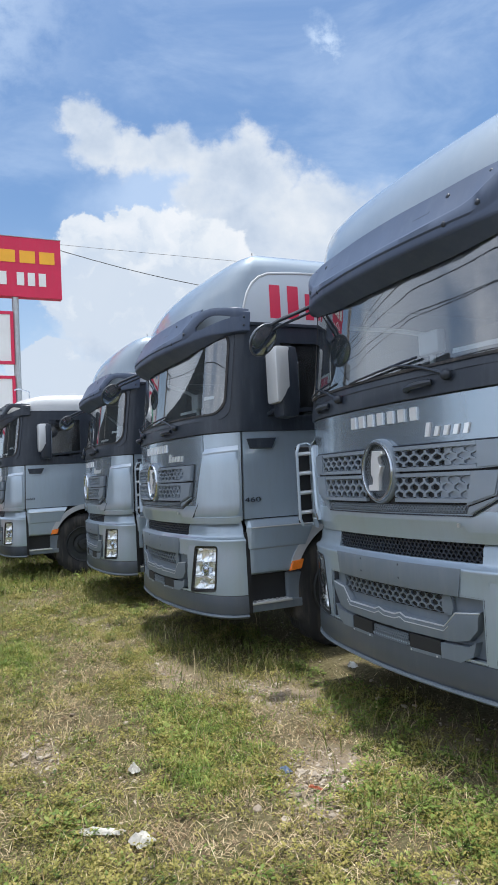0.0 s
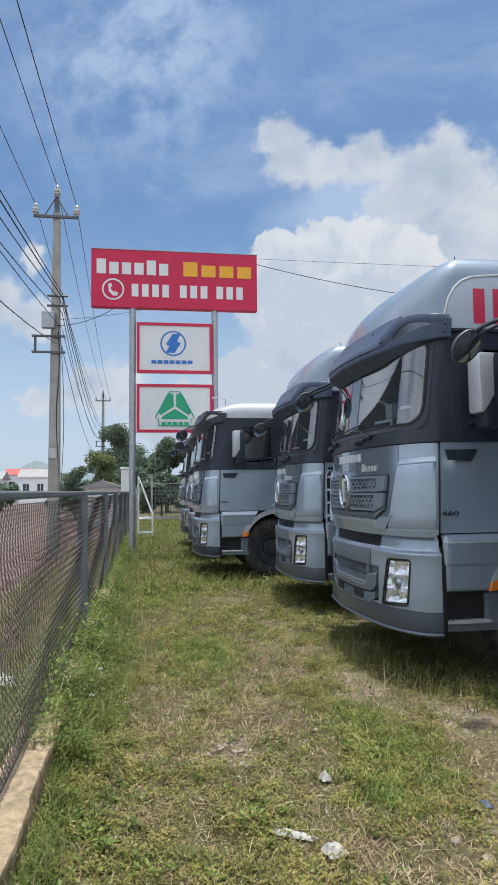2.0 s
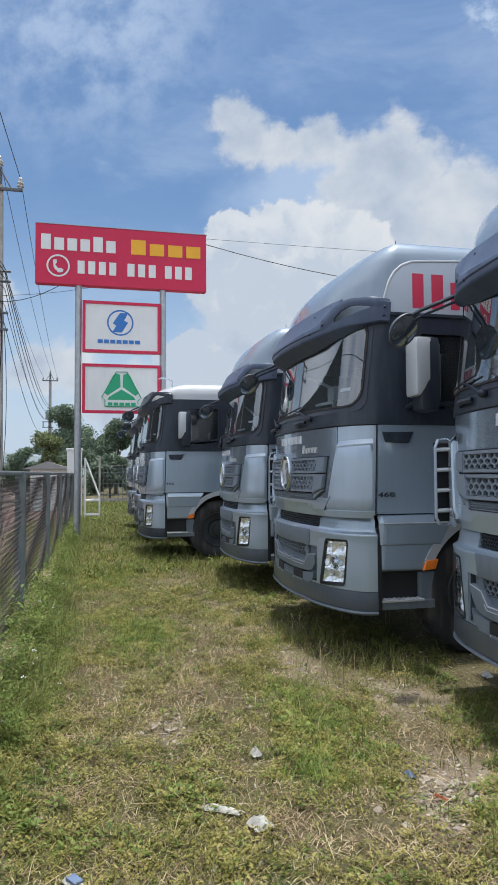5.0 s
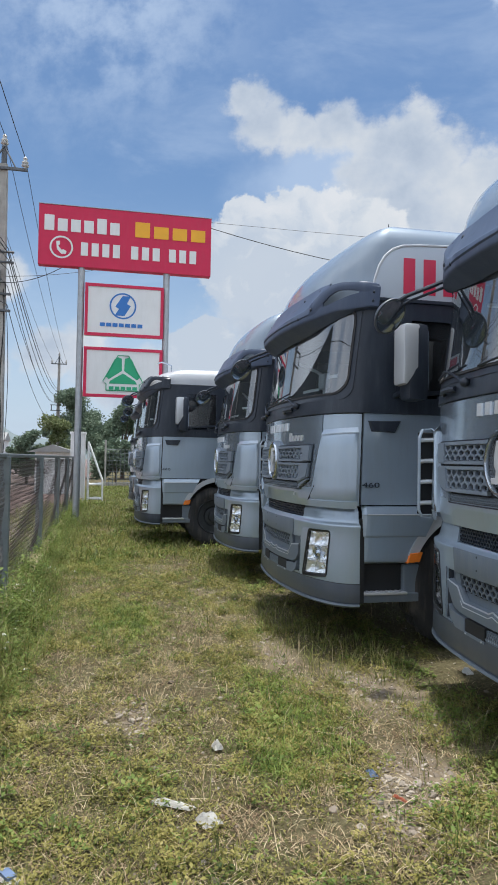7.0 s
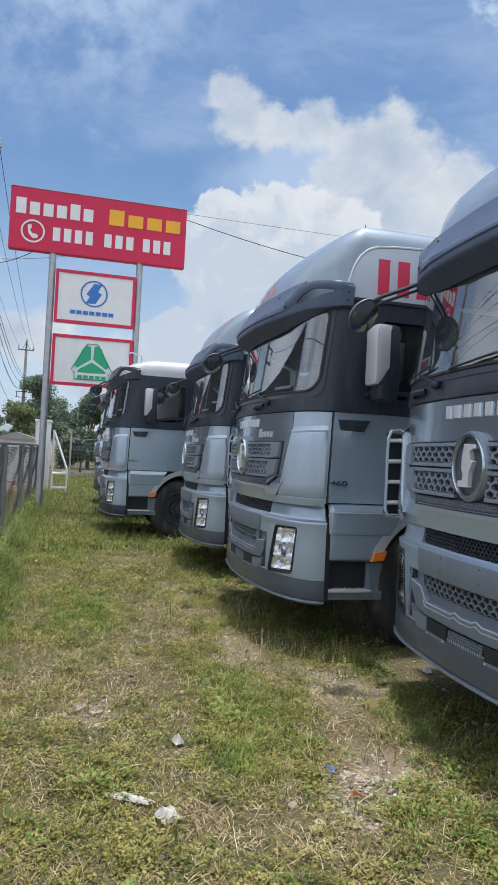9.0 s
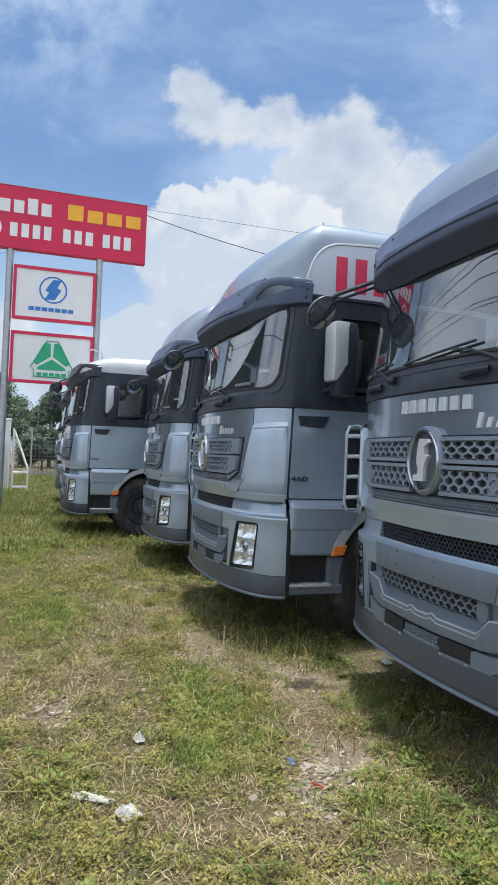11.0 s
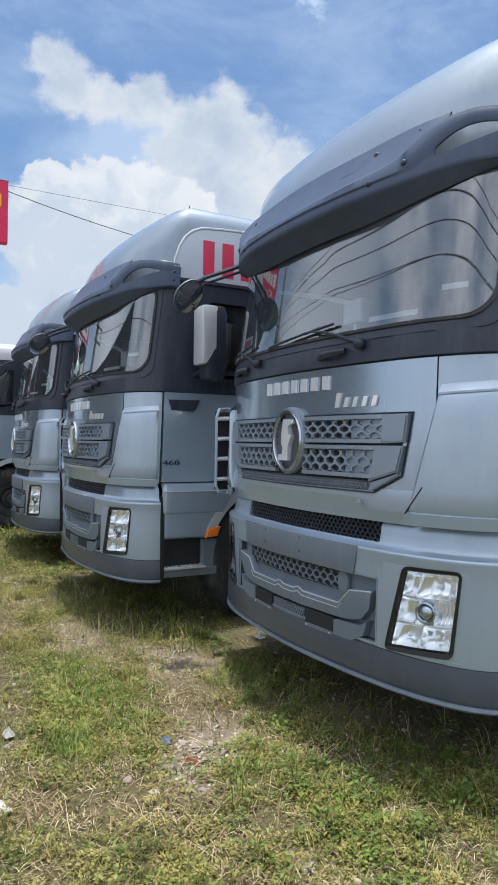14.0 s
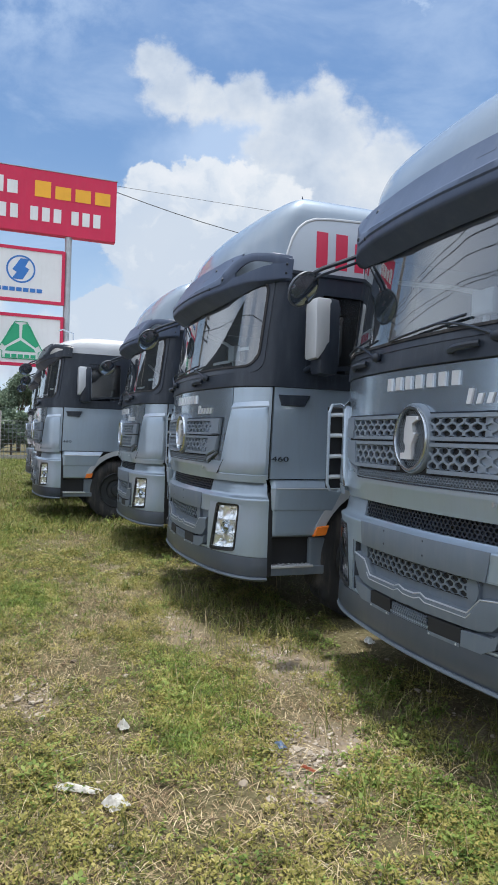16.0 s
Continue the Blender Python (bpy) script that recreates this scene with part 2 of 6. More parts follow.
M_RED = principled("sign_red", (.60, .028, .085), 0.5, 0.0, 0.06, 2.0, 120, 0.004, dirt=(.42, .12, .14), dirt_amount=0.15, spec=0.3)
M_TEXTRED = principled("vinyl_red", (.60, .03, .08), 0.4, 0.0, 0.05, 4.0, 120, 0.0)
M_SIGNWHITE = principled("sign_white", (.74, .75, .74), 0.45, 0.0, 0.04, 2.0, 100, 0.004, dirt=(.55, .54, .5), dirt_amount=0.2)
M_SIGNYEL = principled("sign_yellow", (.85, .42, .02), 0.45, 0.0, 0.05, 3.0, 100, 0.0)
M_SIGNBLUE = principled("sign_blue", (.03, .17, .50), 0.45, 0.0, 0.05, 3.0, 100, 0.0)
M_SIGNGREEN = principled("sign_green", (.02, .36, .17), 0.45, 0.0, 0.05, 3.0, 100, 0.0)
M_GALV = principled("galvanised_steel", (.42, .45, .47), 0.5, 0.6, 0.15, 7.0, 60, 0.01, dirt=(.3, .28, .25), dirt_amount=0.3)
M_FENCE = principled("fence_grey_paint", (.17, .20, .21), 0.6, 0.1, 0.2, 6.0, 80, 0.02, dirt=(.25, .2, .16), dirt_amount=0.4)
M_ARMSTEEL = principled("dark_arm_steel", (.13, .14, .15), 0.6, 0.4, 0.2, 7.0, 60, 0.01)
M_WIRE = principled("fence_wire", (.085, .072, .066), 0.6, 0.3, 0.3, 9.0, 60, 0.0)
M_CONC = principled("weathered_concrete", (.40, .385, .35), 0.9, 0.0, 0.22, 3.0, 60, 0.05, dirt=(.2, .18, .15), dirt_amount=0.4)
M_KERB = principled("old_kerb_concrete", (.37, .285, .175), 0.95, 0.0, 0.45, 13.0, 60, 0.35, dirt=(.12, .09, .06), dirt_amount=0.85)
M_CABLE = principled("black_cable", (.015, .015, .017), 0.6, 0.0, 0.1, 5, 50, 0.0)
M_PORC = principled("insulator_porcelain", (.55, .55, .53), 0.3, 0.0, 0.2, 30, 100, 0.0)
M_WALLW = principled("white_wall_paint", (.82, .83, .82), 0.85, 0.0, 0.08, 1.0, 20, 0.02, dirt=(.4, .39, .36), dirt_amount=0.35)
M_ROOFRED = principled("red_roof", (.42, .10, .09), 0.8, 0.0, 0.15, 1.5, 20, 0.02)
M_ROOFGREY = principled("grey_sheet_roof", (.30, .30, .29), 0.7, 0.1, 0.12, 1.5, 20, 0.02)
M_BARK = principled("tree_bark", (.12, .09, .065), 0.9, 0.0, 0.3, 6.0, 40, 0.1)
M_WINDOWDARK = principled("dark_window", (.05, .06, .07), 0.2, 0.0, 0.2, 3, 30, 0.0)


def leafy(name, cols, rough=0.6, trans=0.35):
    """Leaf or blade colour, differing from leaf to leaf, with light shining through."""
    m = bpy.data.materials.new(name)
    m.use_nodes = True
    q = G(m.node_tree)
    geo = q.n("ShaderNodeNewGeometry")
    rnd = geo.outputs["Random Per Island"]
    pos = q.noise(geo.outputs["Position"], 0.9, 3.0, 0.6)
    k = q.math("ADD", q.math("MULTIPLY", rnd, 0.72), q.math("MULTIPLY", pos.outputs[0], 0.28))
    c = q.ramp(k, *[(i / (len(cols) - 1) * 0.8 + 0.1, v) for i, v in enumerate(cols)])
    d = q.n("ShaderNodeBsdfPrincipled", {"Base Color": c, "Roughness": rough, "Specular IOR Level": 0.25})
    t = q.n("ShaderNodeBsdfTranslucent", {0: c})
    q.n("ShaderNodeOutputMaterial", {0: q.n("ShaderNodeMixShader", {0: trans, 1: d, 2: t})})
    return m


# distance haze is mixed into these paler, bluer greens
M_LEAFDARK = leafy("haze_tinted_leaf", [(.095, .14, .10), (.16, .22, .15), (.25, .305, .215)], 0.7, 0.2)
M_LEAFLIGHT = leafy("pale_leaf", [(.09, .12, .04), (.20, .24, .10), (.36, .38, .22)], 0.6, 0.25)


# ---- tools ----
def mesh_ob(name, verts, faces, mat, parent=None, label="", smooth=False):
    me = bpy.data.meshes.new(name)
    me.from_pydata([tuple(v) for v in verts], [], [tuple(f) for f in faces])
    bm = bmesh.new()
    bm.from_mesh(me)
    bmesh.ops.remove_doubles(bm, verts=bm.verts, dist=1e-5)
    bmesh.ops.recalc_face_normals(bm, faces=bm.faces)
    bm.to_mesh(me)
    bm.free()
    return link(name, me, mat, parent, label, smooth)


def link(name, me, mat, parent=None, label="", smooth=False):
    me.materials.append(mat)
    if smooth:
        me.polygons.foreach_set("use_smooth", [True] * len(me.polygons))
        me.set_sharp_from_angle(angle=radians(38))
    ob = new(name, me)
    if parent:
        ob.parent = parent
    if label:
        tagged(ob, label)
    return ob


def part(name, bm, mat, parent=None, label="", smooth=False):
    me = bpy.data.meshes.new(name)
    bmesh.ops.recalc_face_normals(bm, faces=bm.faces)
    bm.to_mesh(me)
    bm.free()
    return link(name, me, mat, parent, label, smooth)


def thing(name, label, category, m=None, group="", kind=""):
    ob = new(name)
    ob.empty_display_size = 0.3
    if m:
        ob.matrix_world = m
    return tagged(ob, label, category, group, kind)


def box(bm, lo, hi, bev=0.0):
    r = bmesh.ops.create_cube(bm, size=1.0)
    vs = r["verts"]
    c = [(a + b) / 2 for a, b in zip(lo, hi)]
    s = [b - a for a, b in zip(lo, hi)]
    for v in vs:
        v.co = Vector((c[0] + v.co.x * s[0], c[1] + v.co.y * s[1], c[2] + v.co.z * s[2]))
    if bev:
        es = list({e for v in vs for e in v.link_edges})
        bmesh.ops.bevel(bm, geom=es, offset=bev, segments=2, affect="EDGES", profile=0.6)
    return bm


def boxed(name, lo, hi, mat, parent=None, label="", bev=0.01, smooth=False):
    return part(name, box(bmesh.new(), lo, hi, bev), mat, parent, label, smooth)


def rod(bm, pts, rad, seg=8, cap=True):
    """A round bar along a line of points; rad may be one radius or one for each point."""
    pts = [Vector(p) for p in pts]
    rads = rad if isinstance(rad, (list, tuple)) else [rad] * len(pts)
    rings = []
    ref = Vector((0, 0, 1))
    for i, p in enumerate(pts):
        d = (pts[min(i + 1, len(pts) - 1)] - pts[max(i - 1, 0)]).normalized()
        if abs(d.dot(ref)) > 0.95:
            ref = Vector((1, 0, 0))
        a = d.cross(ref).normalized()
        b = d.cross(a)
        rings.append([bm.verts.new(p + rads[i] * (a * math.cos(t) + b * math.sin(t)))
                      for t in [2 * math.pi * k / seg for k in range(seg)]])
    for r0, r1 in zip(rings, rings[1:]):
        for k in range(seg):
            bm.faces.new((r0[k], r0[(k + 1) % seg], r1[(k + 1) % seg], r1[k]))
    if cap:
        bm.faces.new(rings[0])
        bm.faces.new(rings[-1])
    return bm


def lathe(bm, profile, axis_at, axis="x", seg=40, wave=None):
    """Turn a profile of (along, radius) round an axis through axis_at."""
    rings = []
    o = Vector(axis_at)
    for j, (a, r) in enumerate(profile):
        ring = []
        for k in range(seg):
            t = 2 * math.pi * k / seg
            rr = r + (wave(j, k) if wave else 0)
            c, s = rr * math.cos(t), rr * math.sin(t)
            v = {"x": (a, c, s), "y": (c, a, s), "z": (c, s, a)}[axis]
            ring.append(bm.verts.new(o + Vector(v)))
        rings.append(ring)
    for r0, r1 in zip(rings, rings[1:]):
        for k in range(seg):
            bm.faces.new((r0[k], r0[(k + 1) % seg], r1[(k + 1) % seg], r1[k]))
    return bm, rings


def blob(bm, c, r, sub=1):
    vs = bmesh.ops.create_icosphere(bm, subdivisions=sub, radius=1.0)["verts"]
    for v in vs:
        v.co = Vector(c) + Vector((v.co.x * r[0], v.co.y * r[1], v.co.z * r[2]))
    return bm


# ---- trucks: x to the truck's left, y to its rear, z up, the front's middle near y = 0 ----
_cx = np.array([0, .2, .4, .55, .7, .8, .9, .98, 1.05, 1.11, 1.16, 1.20, 1.228, 1.241, 1.245])
_cy = np.array([.015, .019, .035, .05, .070, .088, .113, .14, .17, .202, .238, .275, .318, .36, .40])
_cs = np.concatenate([[0], np.cumsum(np.hypot(np.diff(_cx), np.diff(_cy)))])
CORNER = float(_cs[-1])


def sx(x):
    """Length along the front's curve at the sideways place x."""
    return math.copysign(float(np.interp(abs(x), _cx, _cs)), x)


def sy(y, side=1):
    """Length along the curve at the place y on the side."""
    return side * (CORNER + y - .40)


def lean(z):
    return float(np.interp(z, [1.2, 1.95, 2.08, 2.80, 2.95], [0, .02, .03, .115, .13]))


def surf(s, z, out=0.0):
    a = abs(s)
    if a >= CORNER:
        x, y, nx, ny = 1.245, .40 + a - CORNER, 1.0, 0.0
    else:
        x, y = float(np.interp(a, _cs, _cx)), float(np.interp(a, _cs, _cy))
        e = .03
        x1, y1 = float(np.interp(min(a + e, CORNER), _cs, _cx)), float(np.interp(min(a + e, CORNER), _cs, _cy))
        x0, y0 = float(np.interp(max(a - e, 0), _cs, _cx)), float(np.interp(max(a - e, 0), _cs, _cy))
        tx, ty = x1 - x0, y1 - y0
        n = math.hypot(tx, ty)
        nx, ny = ty / n, -tx / n
    k = lean(z) * (1.0 if a < CORNER else max(0.0, 1 - (a - CORNER) / .9))
    return Vector((math.copysign(1, s) * (x + nx * out), y + ny * out + k, z))


def patch(name, quad, mat, parent, out=0.0, thick=0.02, n=8, m=2, label="", smooth=True, edge=0.0):
    """A curved plate on the cab's skin between four (s, z) corners: lower start, lower end, upper end, upper start.
    edge: how far its rim falls away, for a soft border."""
    (a, b, c, d) = [Vector(q) for q in quad]
    us = [i / n for i in range(n + 1)]
    vs = [j / m for j in range(m + 1)]
    if edge:
        us = [0, .03] + [.03 + .94 * i / n for i in range(1, n)] + [.97, 1]
        vs = [0, .05] + [.05 + .90 * j / m for j in range(1, m)] + [.95, 1]
    nu, nv = len(us), len(vs)
    verts, faces = [], []
    for layer in (0, 1):
        for j, v in enumerate(vs):
            for i, u in enumerate(us):
                p = (a.lerp(b, u)).lerp(d.lerp(c, u), v)
                o = out if layer == 0 else out - thick
                if edge and layer == 0 and (i in (0, nu - 1) or j in (0, nv - 1)):
                    o -= edge
                verts.append(surf(p.x, p.y, o))
    at = lambda l, i, j: l * nu * nv + j * nu + i
    for j in range(nv - 1):
        for i in range(nu - 1):
            faces.append((at(0, i, j), at(0, i + 1, j), at(0, i + 1, j + 1), at(0, i, j + 1)))
            faces.append((at(1, i, j), at(1, i, j + 1), at(1, i + 1, j + 1), at(1, i + 1, j)))
    for i in range(nu - 1):
        faces.append((at(0, i, 0), at(1, i, 0), at(1, i + 1, 0), at(0, i + 1, 0)))
        faces.append((at(0, i, nv - 1), at(0, i + 1, nv - 1), at(1, i + 1, nv - 1), at(1, i, nv - 1)))
    for j in range(nv - 1):
        faces.append((at(0, 0, j), at(0, 0, j + 1), at(1, 0, j + 1), at(1, 0, j)))
        faces.append((at(0, nu - 1, j), at(1, nu - 1, j), at(1, nu - 1, j + 1), at(0, nu - 1, j + 1)))
    return mesh_ob(name, verts, faces, mat, parent, label, smooth)


def rect(s0, s1, z0, z1):
    return [(s0, z0), (s1, z0), (s1, z1), (s0, z1)]


def skin(name, s_list, profile, mat, parent, thick=0.03, holes=(), label=""):
    """A shell over the curve at the given lengths, with a profile of (z, out); holes are (s0, s1, z0, z1) left open."""
    ns, nz = len(s_list), len(profile)
    verts, faces = [], []
    for layer in (0, 1):
        for z, o in profile:
            for s in s_list:
                verts.append(surf(s, z, o - layer * thick))
    at = lambda l, i, j: l * ns * nz + j * ns + i
    keep = {}
    for j in range(nz - 1):
        for i in range(ns - 1):
            sm, zm = (s_list[i] + s_list[i + 1]) / 2, (profile[j][0] + profile[j + 1][0]) / 2
            keep[i, j] = not any(h[0] < sm < h[1] and h[2] < zm < h[3] for h in holes)
    for (i, j), k in keep.items():
        if not k:
            continue
        faces.append((at(0, i, j), at(0, i + 1, j), at(0, i + 1, j + 1), at(0, i, j + 1)))
        faces.append((at(1, i, j), at(1, i, j + 1), at(1, i + 1, j + 1), at(1, i + 1, j)))
        for di, dj, e in ((-1, 0, ((i, j), (i, j + 1))), (1, 0, ((i + 1, j), (i + 1, j + 1))),
                          (0, -1, ((i, j), (i + 1, j))), (0, 1, ((i, j + 1), (i + 1, j + 1)))):
            if not keep.get((i + di, j + dj), False):
                faces.append((at(0, *e[0]), at(0, *e[1]), at(1, *e[1]), at(1, *e[0])))
    return mesh_ob(name, verts, faces, mat, parent, label, True)


def honeycomb(name, s0, s1, z0, z1, cw, ch, mat, parent, out=0.02, deep=0.02, wall=0.22, gap=None):
    """A plate pierced by rows of six-sided holes; gap is a stretch of s left out."""
    verts, faces = [], []
    rows = max(1, int(round((z1 - z0) / (ch * .75))))
    hz = (z1 - z0) / rows
    cols = max(1, int(round((s1 - s0) / cw)))
    hs = (s1 - s0) / cols
    shape = [(-.5, -.17), (0, -.5), (.5, -.17), (.5, .17), (0, .5), (-.5, .17)]
    for r in range(rows):
        for c in range(cols + (r % 2)):
            cs = s0 + hs * (c + (.5 if r % 2 == 0 else 0))
            cz = z0 + hz * (r + .5)
            if gap and gap[0] < cs < gap[1]:
                continue
            b = len(verts)
            for k, o in ((1.0, out), (1 - wall, out), (1 - wall, out - deep)):
                for u, v in shape:
                    verts.append(surf(min(max(cs + u * hs * k, s0), s1), min(max(cz + v * hz * 1.5 * k, z0), z1), o))
            for i in range(6):
                j = (i + 1) % 6
                faces.append((b + i, b + j, b + 6 + j, b + 6 + i))
                faces.append((b + 6 + i, b + 6 + j, b + 12 + j, b + 12 + i))
    me = bpy.data.meshes.new(name)
    me.from_pydata([tuple(v) for v in verts], [], faces)
    return link(name, me, mat, parent)


def plate(name, poly, mat, parent, out, thick, label="", bev=0.0):
    """A flat-edged plate on the skin from an outline in (s, z)."""
    bm = bmesh.new()
    f = [bm.verts.new(surf(s, z, out)) for s, z in poly]
    b = [bm.verts.new(surf(s, z, out - thick)) for s, z in poly]
    front = bm.faces.new(f)
    bm.faces.new(list(reversed(b)))
    for i in range(len(poly)):
        j = (i + 1) % len(poly)
        bm.faces.new((f[i], f[j], b[j], b[i]))
    if bev:
        bmesh.ops.bevel(bm, geom=list(front.edges), offset=bev, segments=2, affect="EDGES")
    return part(name, bm, mat, parent, label, True)


def ring_plate(name, outer, inner, mat, parent, out, thick, label="", inner_out=None):
    """A frame between two outlines of equal count in (s, z)."""
    n = len(outer)
    io = out if inner_out is None else inner_out
    verts = [surf(s, z, out) for s, z in outer] + [surf(s, z, io) for s, z in inner] + \
            [surf(s, z, out - thick) for s, z in outer] + [surf(s, z, io - thick) for s, z in inner]
    faces = []
    for i in range(n):
        j = (i + 1) % n
        faces += [(i, j, n + j, n + i), (2 * n + i, 3 * n + i, 3 * n + j, 2 * n + j), (i, 2 * n + i, 2 * n + j, j),
                  (n + i, n + j, 3 * n + j, 3 * n + i)]
    return mesh_ob(name, verts, faces, mat, parent, label, True)


def rounded(s0, s1, z0, z1, r, per=6, along=10):
    """A rounded oblong in (s, z), with extra points along its long sides."""
    pts = []
    for (cx, cz, a0) in ((s1 - r, z0 + r, -90), (s1 - r, z1 - r, 0), (s0 + r, z1 - r, 90), (s0 + r, z0 + r, 180)):
        for k in range(per + 1):
            a = radians(a0 + 90 * k / per)
            pts.append((cx + r * math.cos(a), cz + r * math.sin(a)))
    res = []
    for i, p in enumerate(pts):
        q = pts[(i + 1) % len(pts)]
        res.append(p)
        d = math.hypot(q[0] - p[0], q[1] - p[1])
        if d > r * 1.2:
            for k in range(1, along):
                res.append((p[0] + (q[0] - p[0]) * k / along, p[1] + (q[1] - p[1]) * k / along))
    return res


def word_bars(name, parent, s0, s1, z0, z1, count, mat, out=0.012, thick=0.02, gap=0.22, slant=0.0, first=1.0):
    """Lettering kept as plain bars of the letters' size: one bar a letter."""
    w = (s1 - s0) / count
    for i in range(count):
        a, b = s0 + w * (i + gap / 2), s0 + w * (i + 1 - gap / 2)
        top = z1 + (z1 - z0) * (first - 1) if i == 0 else z1
        plate(name, [(a, z0), (b, z0), (b + slant, top), (a + slant, top)], mat, parent, out, thick)


def headlight(truck, side):
    m = side
    pts = lambda k: [(m * sx(x), z) for x, z in k]
    outer = pts([(.756, .587), (1.080, .612), (1.114, .999), (.853, .993)])
    inner = pts([(.778, .608), (1.066, .634), (1.102, .985), (.866, .976)])

    def dense(q, n=7):
        return [(q[i][0] + (q[(i + 1) % 4][0] - q[i][0]) * k / n, q[i][1] + (q[(i + 1) % 4][1] - q[i][1]) * k / n)
                for i in range(4) for k in range(n)]
    lamp = new("headlight")
    lamp.parent = truck
    tagged(lamp, "clear headlight with chrome reflectors in a black bezel")
    def roundq(q, r, per=5, along=6):
        """A four-cornered outline with its corners rounded off."""
        res = []
        for i in range(4):
            p0, p, p1 = Vector(q[i - 1]), Vector(q[i]), Vector(q[(i + 1) % 4])
            a, b = p + (p0 - p).normalized() * r, p + (p1 - p).normalized() * r
            for k in range(per + 1):
                t = k / per
                res.append(tuple((a * (1 - t) + p * t).lerp(p * (1 - t) + b * t, t)))
            nx_ = Vector(q[(i + 1) % 4])
            c = nx_ + (p - nx_).normalized() * r
            res += [tuple(b.lerp(c, k / along)) for k in range(1, along)]
        return res
    hole = [(m * s, z) for s, z in ((sx(.745) - .004, .598), (sx(1.135) + .004, .598), (sx(1.135) + .004, .997), (sx(.745) - .004, .997))]
    ring_plate("surround", roundq(hole, .002), roundq(outer, .035), M_PAINT, lamp, .0065, .03)
    ring_plate("bezel", roundq(outer, .035), roundq(inner, .022), M_BEZEL, lamp, .014, .05, inner_out=.010)
    q = [(inner[0]), (inner[1]), (inner[2]), (inner[3])]
    patch("reflector_tray", q, M_SILVER, lamp, -.075, .01, 6, 4)
    patch("lens", q, M_LENS, lamp, .010, .004, 8, 4).visible_shadow = False
    # fluted reflector bowls
    A, B, C, D = [Vector(v) for v in q]
    at = lambda u, v: (A.lerp(B, u)).lerp(D.lerp(C, u), v)
    for u0, u1, v0, v1, deep, flutes, tilt in ((.02, .30, .67, .98, .050, 0, .012), (.30, .98, .66, .98, .045, 4, -.010), (.02, .36, .33, .67, .048, 0, .010), (.68, .98, .32, .66, .036, 5, .0), (.36, .68, .32, .66, .020, 0, .0),
                                               (.02, .52, .02, .33, .050, 0, -.008), (.52, .98, .02, .32, .050, 3, .012)):
        cs = [at(u0, v0), at(u1, v0), at(u1, v1), at(u0, v1)]
        bm = bmesh.new()
        nu, nv = (6 * flutes if flutes else 12), 10
        g2 = []
        for j in range(nv + 1):
            row = []
            for i in range(nu + 1):
                u, v = i / nu, j / nv
                p = (cs[0].lerp(cs[1], u)).lerp(cs[3].lerp(cs[2], u), v)
                bowl = deep * (max(0, 1 - (2 * u - 1) ** 4) * max(0, 1 - (2 * v - 1) ** 4)) ** .8
                rib = .007 * abs(math.sin(math.pi * u * flutes)) * (bowl / deep) if flutes else .002 * noise.noise(Vector((u * 4, v * 4, u0 * 9)))
                row.append(bm.verts.new(surf(p.x, p.y, max(-.072, -.008 - bowl + rib + tilt * (2 * v - 1) * bowl / deep))))
            g2.append(row)
        for j in range(nv):
            for i in range(nu):
                bm.faces.new((g2[j][i], g2[j][i + 1], g2[j + 1][i + 1], g2[j + 1][i]))
        part("reflector", bm, M_REFLECT, lamp, "", True)
    for line in (((.02, .665), (.36, .665), (.42, .62)), ((.62, .62), (.68, .665), (.98, .655)), ((.03, .33), (.40, .33)), ((.62, .325), (.98, .32))):
        vs = [at(*k) for k in line]
        part("divider", rod(bmesh.new(), [surf(k.x, k.y, -.012) for k in vs], .004, 6), M_SILVER, lamp, "", True)
    c = at(.52, .48)
    o = surf(c.x, c.y, -.02)
    nrm = (surf(c.x, c.y, .1) - surf(c.x, c.y, 0)).normalized()
    rot = nrm.to_track_quat("Y", "Z").to_matrix().to_4x4()
    bm = bmesh.new()
    lathe(bm, [(.016, .038), (.022, .043), (.020, .050), (-.02, .060), (-.045, .062)], (0, 0, 0), "y", 28)
    bm.transform(Matrix.Translation(o) @ rot)
    part("projector_ring", bm, M_CHROME, lamp, "", True)
    bm = bmesh.new()
    blob(bm, (0, .004, 0), (.037, .022, .037), 2)
    bm.transform(Matrix.Translation(o) @ rot)
    part("projector_lens", bm, M_CHROME, lamp, "", True)
    for u, v in ((.64, .82), (.28, .17), (.75, .17)):
        c = at(u, v)
        bm = bmesh.new()
        blob(bm, surf(c.x, c.y, -.030), (.013, .016, .013), 2)
        part("bulb", bm, M_PAPER, lamp, "", True)


